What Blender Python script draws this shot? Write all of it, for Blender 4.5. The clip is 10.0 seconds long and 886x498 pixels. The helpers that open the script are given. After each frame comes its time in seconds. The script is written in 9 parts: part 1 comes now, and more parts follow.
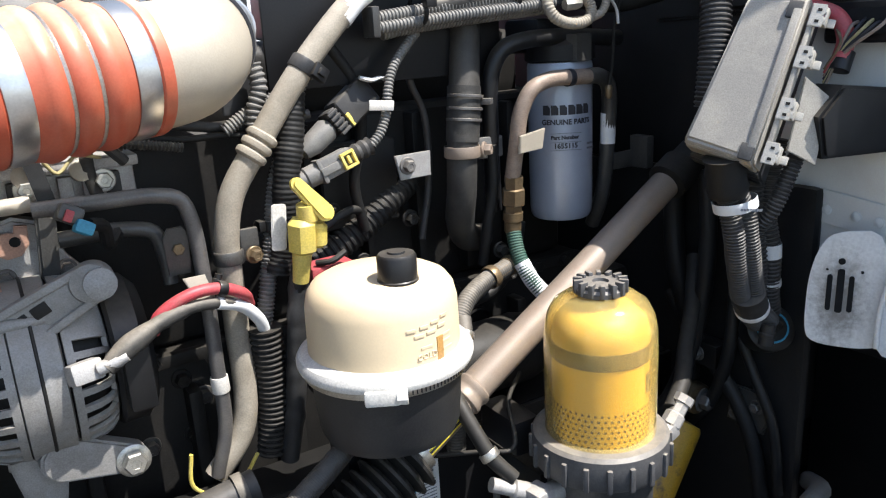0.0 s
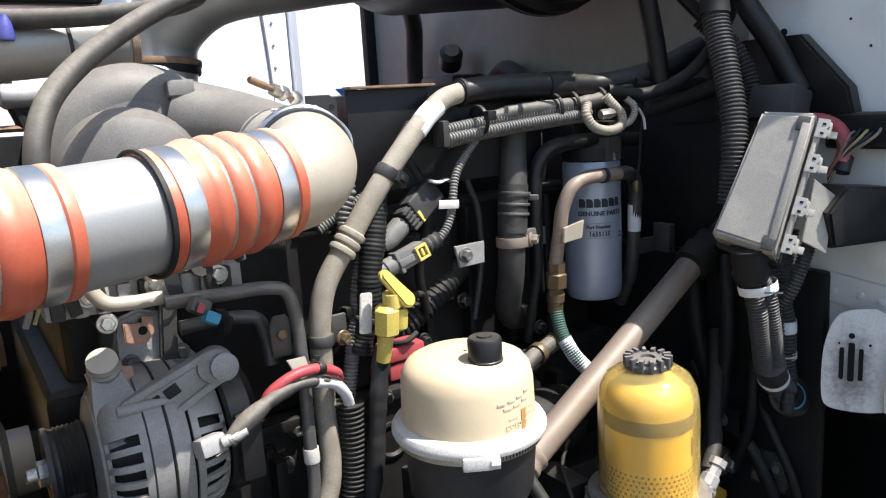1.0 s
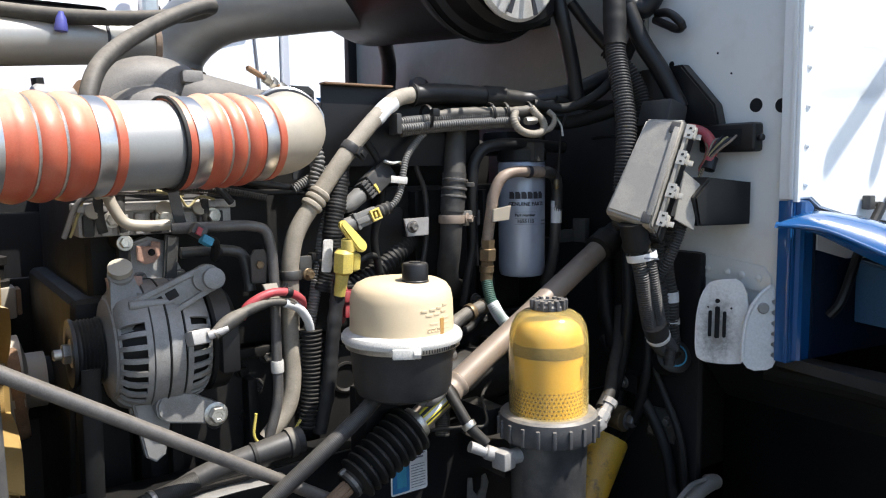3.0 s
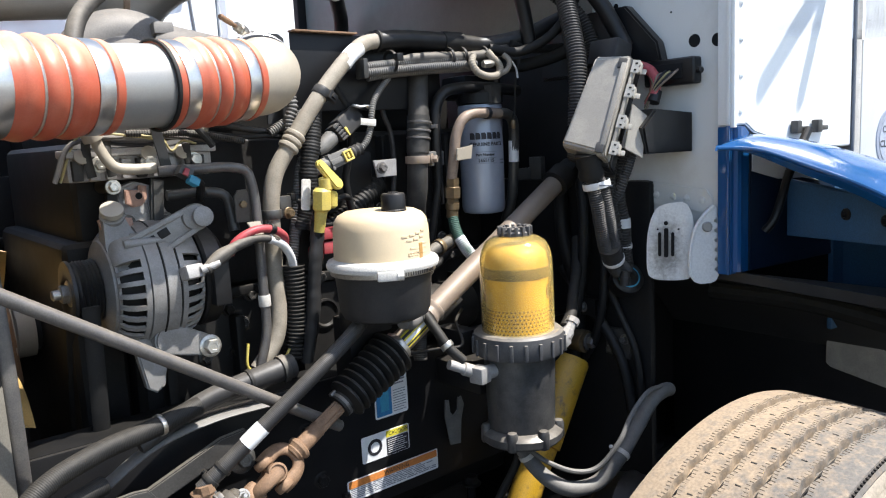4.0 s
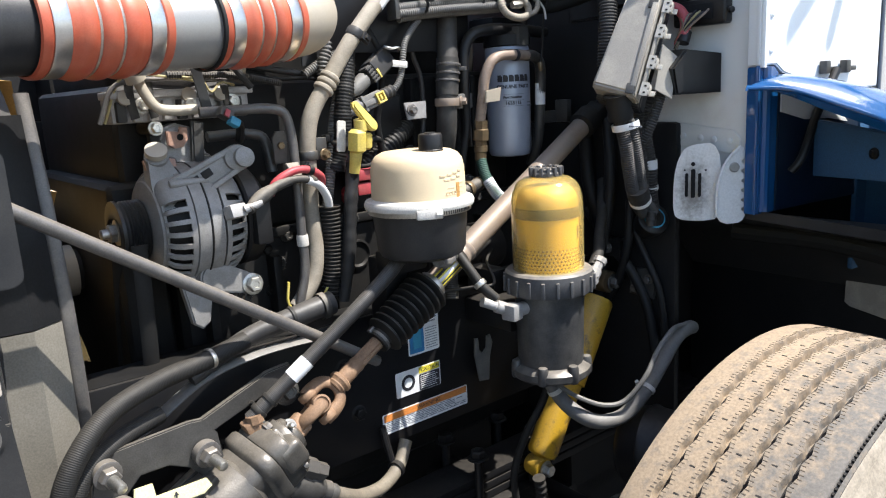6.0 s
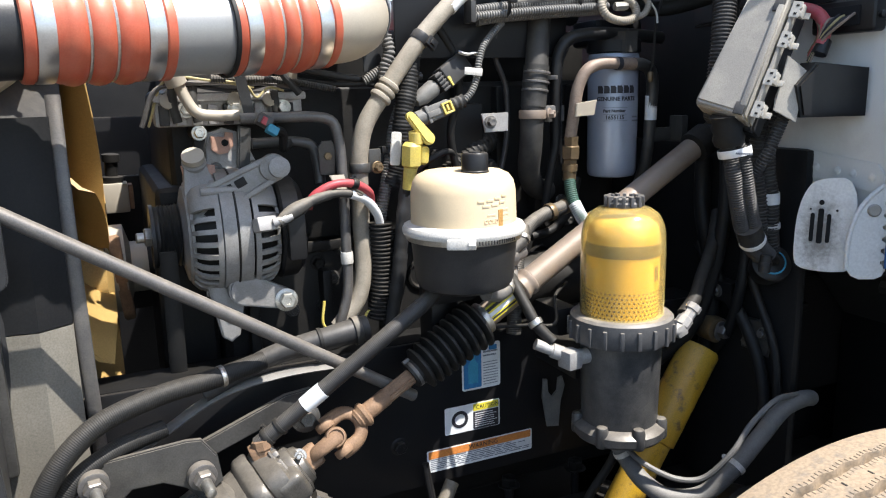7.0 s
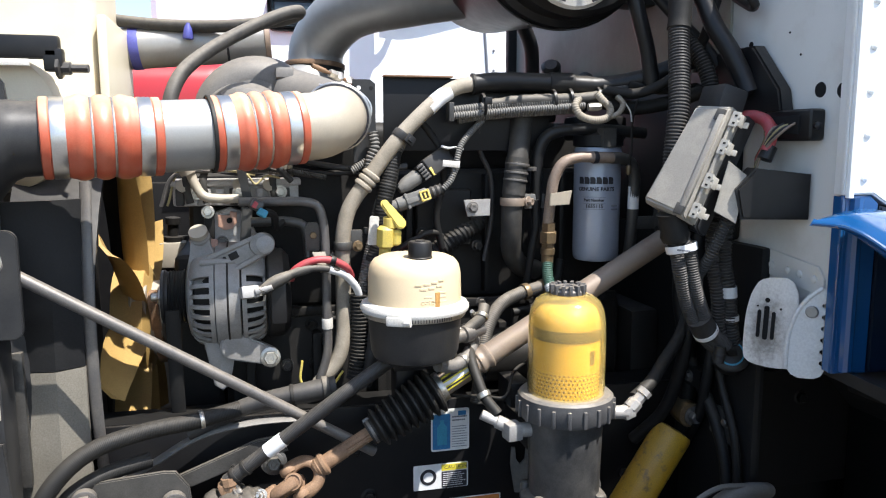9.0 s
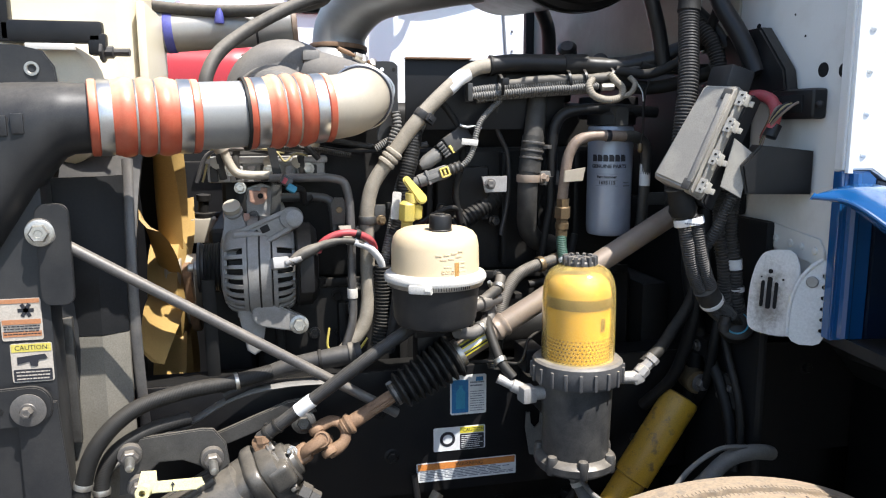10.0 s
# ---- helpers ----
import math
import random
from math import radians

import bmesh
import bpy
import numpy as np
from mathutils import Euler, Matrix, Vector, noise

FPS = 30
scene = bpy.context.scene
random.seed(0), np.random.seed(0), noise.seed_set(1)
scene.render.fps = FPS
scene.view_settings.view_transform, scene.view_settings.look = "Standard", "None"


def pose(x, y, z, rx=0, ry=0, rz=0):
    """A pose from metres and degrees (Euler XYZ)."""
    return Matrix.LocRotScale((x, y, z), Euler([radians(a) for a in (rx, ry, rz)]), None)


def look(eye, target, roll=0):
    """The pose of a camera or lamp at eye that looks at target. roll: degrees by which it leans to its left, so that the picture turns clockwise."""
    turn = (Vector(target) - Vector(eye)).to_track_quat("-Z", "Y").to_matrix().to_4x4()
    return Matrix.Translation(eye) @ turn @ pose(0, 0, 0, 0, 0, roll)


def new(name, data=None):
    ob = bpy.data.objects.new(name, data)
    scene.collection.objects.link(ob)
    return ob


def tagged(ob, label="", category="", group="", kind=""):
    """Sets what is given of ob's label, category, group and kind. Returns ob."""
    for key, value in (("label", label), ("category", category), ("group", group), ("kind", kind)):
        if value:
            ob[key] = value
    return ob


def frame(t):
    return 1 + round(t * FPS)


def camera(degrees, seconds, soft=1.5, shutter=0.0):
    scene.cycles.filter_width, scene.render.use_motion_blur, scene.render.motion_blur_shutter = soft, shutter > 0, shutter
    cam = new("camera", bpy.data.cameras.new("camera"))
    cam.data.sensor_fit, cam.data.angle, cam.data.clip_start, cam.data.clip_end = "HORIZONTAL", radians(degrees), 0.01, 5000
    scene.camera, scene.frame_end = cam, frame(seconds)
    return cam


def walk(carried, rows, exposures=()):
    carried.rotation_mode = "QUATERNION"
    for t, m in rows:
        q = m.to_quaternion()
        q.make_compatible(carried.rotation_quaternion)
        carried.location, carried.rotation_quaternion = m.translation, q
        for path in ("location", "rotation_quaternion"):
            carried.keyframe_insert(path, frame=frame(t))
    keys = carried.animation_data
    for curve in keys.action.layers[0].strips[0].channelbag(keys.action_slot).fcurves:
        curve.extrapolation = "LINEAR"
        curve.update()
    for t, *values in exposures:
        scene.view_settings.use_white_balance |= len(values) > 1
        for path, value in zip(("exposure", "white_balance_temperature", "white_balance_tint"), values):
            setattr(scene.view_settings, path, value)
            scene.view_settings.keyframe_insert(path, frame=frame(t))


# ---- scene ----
cam = camera(61.1, 10.0, soft=1.15)
PATH = [
    (0, (-0.3359, -0.7001, 1.5579), (0.6577, 0.9304, 1.007), -3.3),
    (0.5, (-0.4082, -0.7051, 1.5915), (0.6141, 0.9403, 1.0968), -2.55),
    (1, (-0.4921, -0.7366, 1.6172), (0.5881, 0.9056, 1.2339), -3.45),
    (1.5, (-0.553, -0.7848, 1.6174), (0.6192, 0.7998, 1.3018), -3.57),
    (2, (-0.5589, -0.8777, 1.5969), (0.584, 0.7286, 1.3126), -2.29),
    (2.5, (-0.5862, -0.9628, 1.5522), (0.546, 0.6572, 1.2996), -1.44),
    (3, (-0.6079, -1.0098, 1.4903), (0.5244, 0.6167, 1.2836), -0.72),
    (3.2, (-0.6181, -1.0246, 1.4704), (0.5383, 0.5806, 1.2403), -0.24),
    (4.3, (-0.7432, -1.0591, 1.4305), (0.5477, 0.4425, 1.1059), -4.17),
    (4.5, (-0.7616, -1.0629, 1.4248), (0.5668, 0.3924, 1.0619), -4.46),
    (5, (-0.7943, -1.0907, 1.4049), (0.644, 0.2305, 0.9418), -4.95),
    (5.5, (-0.8141, -1.0825, 1.4131), (0.5787, 0.2784, 0.9556), -3.91),
    (6, (-0.7696, -1.0446, 1.4248), (0.4523, 0.4829, 1.0073), -3.25),
    (6.2, (-0.7325, -1.0334, 1.4296), (0.4068, 0.566, 1.0365), -3.11),
    (7.3, (-0.4444, -1.0575, 1.4536), (0.286, 0.7563, 1.0313), -1.25),
    (7.5, (-0.4363, -1.0649, 1.4737), (0.2814, 0.7528, 1.0432), -1.37),
    (8, (-0.3975, -1.1344, 1.4935), (0.2502, 0.7259, 1.1267), -1.46),
    (8.5, (-0.303, -1.1972, 1.5084), (0.2227, 0.7053, 1.1851), -0.04),
    (9, (-0.268, -1.2744, 1.5122), (0.2076, 0.6462, 1.2367), -0.08),
    (9.5, (-0.2768, -1.3143, 1.5173), (0.1864, 0.6056, 1.2309), -0.02),
    (10, (-0.2888, -1.3506, 1.5076), (0.1387, 0.5741, 1.1843), -0.2),
]
walk(cam, [(t, look(eye, target, roll)) for t, eye, target, roll in PATH], exposures=[(0, 1.0), (1.2, 0.83), (2.0, 0.74), (2.5, 0.75), (3.6, 0.90), (5, 1.02), (7.5, 1.02), (10, 0.93)])

# ---- daylight: a high sun from the open side of the truck, clear sky ----
SUN_FROM = Vector((0.2757, -0.379, 0.883)).normalized()
sun_data = bpy.data.lights.new("sun", "SUN")
sun_data.energy, sun_data.angle, sun_data.color = 5.0, radians(0.53), (1.0, 0.98, 0.955)
sun = new("sun", sun_data)
sun.matrix_world = look(SUN_FROM * 20, (0, 0, 0))
world = bpy.data.worlds.new("sky")
scene.world = world
world.use_nodes = True
wn = world.node_tree.nodes
sky = wn.new("ShaderNodeTexSky")
sky.sky_type, sky.sun_disc = "NISHITA", False
sky.sun_elevation = math.asin(SUN_FROM.z)
sky.sun_rotation = math.atan2(SUN_FROM.x, SUN_FROM.y)
world.node_tree.links.new(sky.outputs[0], wn["Background"].inputs[0])
wn["Background"].inputs[1].default_value = 0.145


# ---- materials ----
def mat(name, color, rough=0.5, metal=0.0, second=None, amount=0.5, scale=30.0, bump=0.15, fine=400.0, coat=0.0, detail=(0.35, 0.65), spread=0.15, dust=0.0, lit_dirt=(0.42, 0.36, 0.28), across=None, spec=0.5, specks=75.0):
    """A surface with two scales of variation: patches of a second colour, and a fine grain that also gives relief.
    dust: how far what faces up is lightened, as settled dust and as sunlight painted into the colour; across: an axis
    and two places between which the second colour takes over."""
    m = bpy.data.materials.new(name)
    m.use_nodes = True
    nt = m.node_tree
    n, l = nt.nodes, nt.links
    b = n["Principled BSDF"]
    coord = n.new("ShaderNodeTexCoord")
    big = n.new("ShaderNodeTexNoise")
    big.inputs["Scale"].default_value, big.inputs["Detail"].default_value, big.inputs["Roughness"].default_value = scale, 6.0, 0.65
    small = n.new("ShaderNodeTexNoise")
    small.inputs["Scale"].default_value, small.inputs["Detail"].default_value = fine, 2.0
    l.new(coord.outputs["Object"], big.inputs["Vector"])
    l.new(coord.outputs["Object"], small.inputs["Vector"])
    ramp = n.new("ShaderNodeValToRGB")
    ramp.color_ramp.elements[0].position, ramp.color_ramp.elements[1].position = detail
    ramp.color_ramp.elements[0].color, ramp.color_ramp.elements[1].color = (0, 0, 0, 1), (1, 1, 1, 1)
    patch = big.outputs["Fac"]
    if across:
        axis, lo, hi = across
        sep = n.new("ShaderNodeSeparateXYZ")
        l.new(coord.outputs["Object"], sep.inputs[0])
        run = n.new("ShaderNodeMapRange")
        run.inputs[1].default_value, run.inputs[2].default_value, run.inputs[3].default_value, run.inputs[4].default_value = lo, hi, -0.16, 0.16
        l.new(sep.outputs[axis], run.inputs[0])
        tip = n.new("ShaderNodeMath")
        tip.operation = "ADD"
        l.new(big.outputs["Fac"], tip.inputs[0])
        l.new(run.outputs[0], tip.inputs[1])
        patch = tip.outputs[0]
    l.new(patch, ramp.inputs[0])
    k = n.new("ShaderNodeMath")
    k.operation = "MULTIPLY"
    k.inputs[1].default_value = amount
    l.new(ramp.outputs[0], k.inputs[0])
    mix = n.new("ShaderNodeMix")
    mix.data_type = "RGBA"
    two = second or tuple(min(1.0, c * 0.6) for c in color)
    mix.inputs[6].default_value, mix.inputs[7].default_value = (*color, 1), (*two, 1)
    l.new(k.outputs[0], mix.inputs[0])
    grain = n.new("ShaderNodeMix")
    grain.data_type, grain.blend_type = "RGBA", "MULTIPLY"
    grain.inputs[0].default_value = 1.0
    lift = n.new("ShaderNodeMapRange")
    lift.inputs[1].default_value, lift.inputs[2].default_value = 0.3, 0.7
    lift.inputs[3].default_value, lift.inputs[4].default_value = 1 - spread, 1 + spread
    l.new(small.outputs["Fac"], lift.inputs[0])
    l.new(mix.outputs[2], grain.inputs[6])
    l.new(lift.outputs[0], grain.inputs[7])
    paint = grain.outputs[2]
    # lightens up-facing faces: settled dust plus sunlit tops painted into the colour
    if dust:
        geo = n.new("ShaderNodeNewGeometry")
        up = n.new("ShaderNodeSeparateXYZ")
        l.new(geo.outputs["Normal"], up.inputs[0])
        up_facing = n.new("ShaderNodeMapRange")
        up_facing.interpolation_type = "SMOOTHSTEP"
        up_facing.inputs[1].default_value, up_facing.inputs[2].default_value, up_facing.inputs[4].default_value = 0.05, 0.95, dust * 1.6
        l.new(up.outputs["Z"], up_facing.inputs[0])
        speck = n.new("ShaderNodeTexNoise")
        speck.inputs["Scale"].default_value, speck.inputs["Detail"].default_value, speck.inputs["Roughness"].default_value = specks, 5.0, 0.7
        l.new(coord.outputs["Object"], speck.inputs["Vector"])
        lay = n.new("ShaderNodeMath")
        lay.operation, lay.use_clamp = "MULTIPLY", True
        l.new(up_facing.outputs[0], lay.inputs[0])
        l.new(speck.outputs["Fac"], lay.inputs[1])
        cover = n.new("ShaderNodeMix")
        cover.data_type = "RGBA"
        cover.inputs[7].default_value = (*lit_dirt, 1)
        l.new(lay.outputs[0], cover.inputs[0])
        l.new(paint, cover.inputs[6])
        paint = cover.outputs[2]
    l.new(paint, b.inputs["Base Color"])
    rr = n.new("ShaderNodeMapRange")
    rr.inputs[3].default_value, rr.inputs[4].default_value = max(0.03, rough - 0.08), min(1.0, rough + 0.12)
    l.new(big.outputs["Fac"], rr.inputs[0])
    l.new(rr.outputs[0], b.inputs["Roughness"])
    b.inputs["Metallic"].default_value = metal
    b.inputs["Specular IOR Level"].default_value = spec
    b.inputs["Coat Weight"].default_value = coat
    b.inputs["Coat Roughness"].default_value = 0.06
    if bump:
        bp = n.new("ShaderNodeBump")
        bp.inputs["Strength"].default_value, bp.inputs["Distance"].default_value = min(1.0, bump * 1.2), 0.0005
        add = n.new("ShaderNodeMath")
        add.operation = "ADD"
        l.new(big.outputs["Fac"], add.inputs[0])
        l.new(small.outputs["Fac"], add.inputs[1])
        l.new(add.outputs[0], bp.inputs["Height"])
        l.new(bp.outputs[0], b.inputs["Normal"])
    return m


DUST = (0.36, 0.29, 0.21)
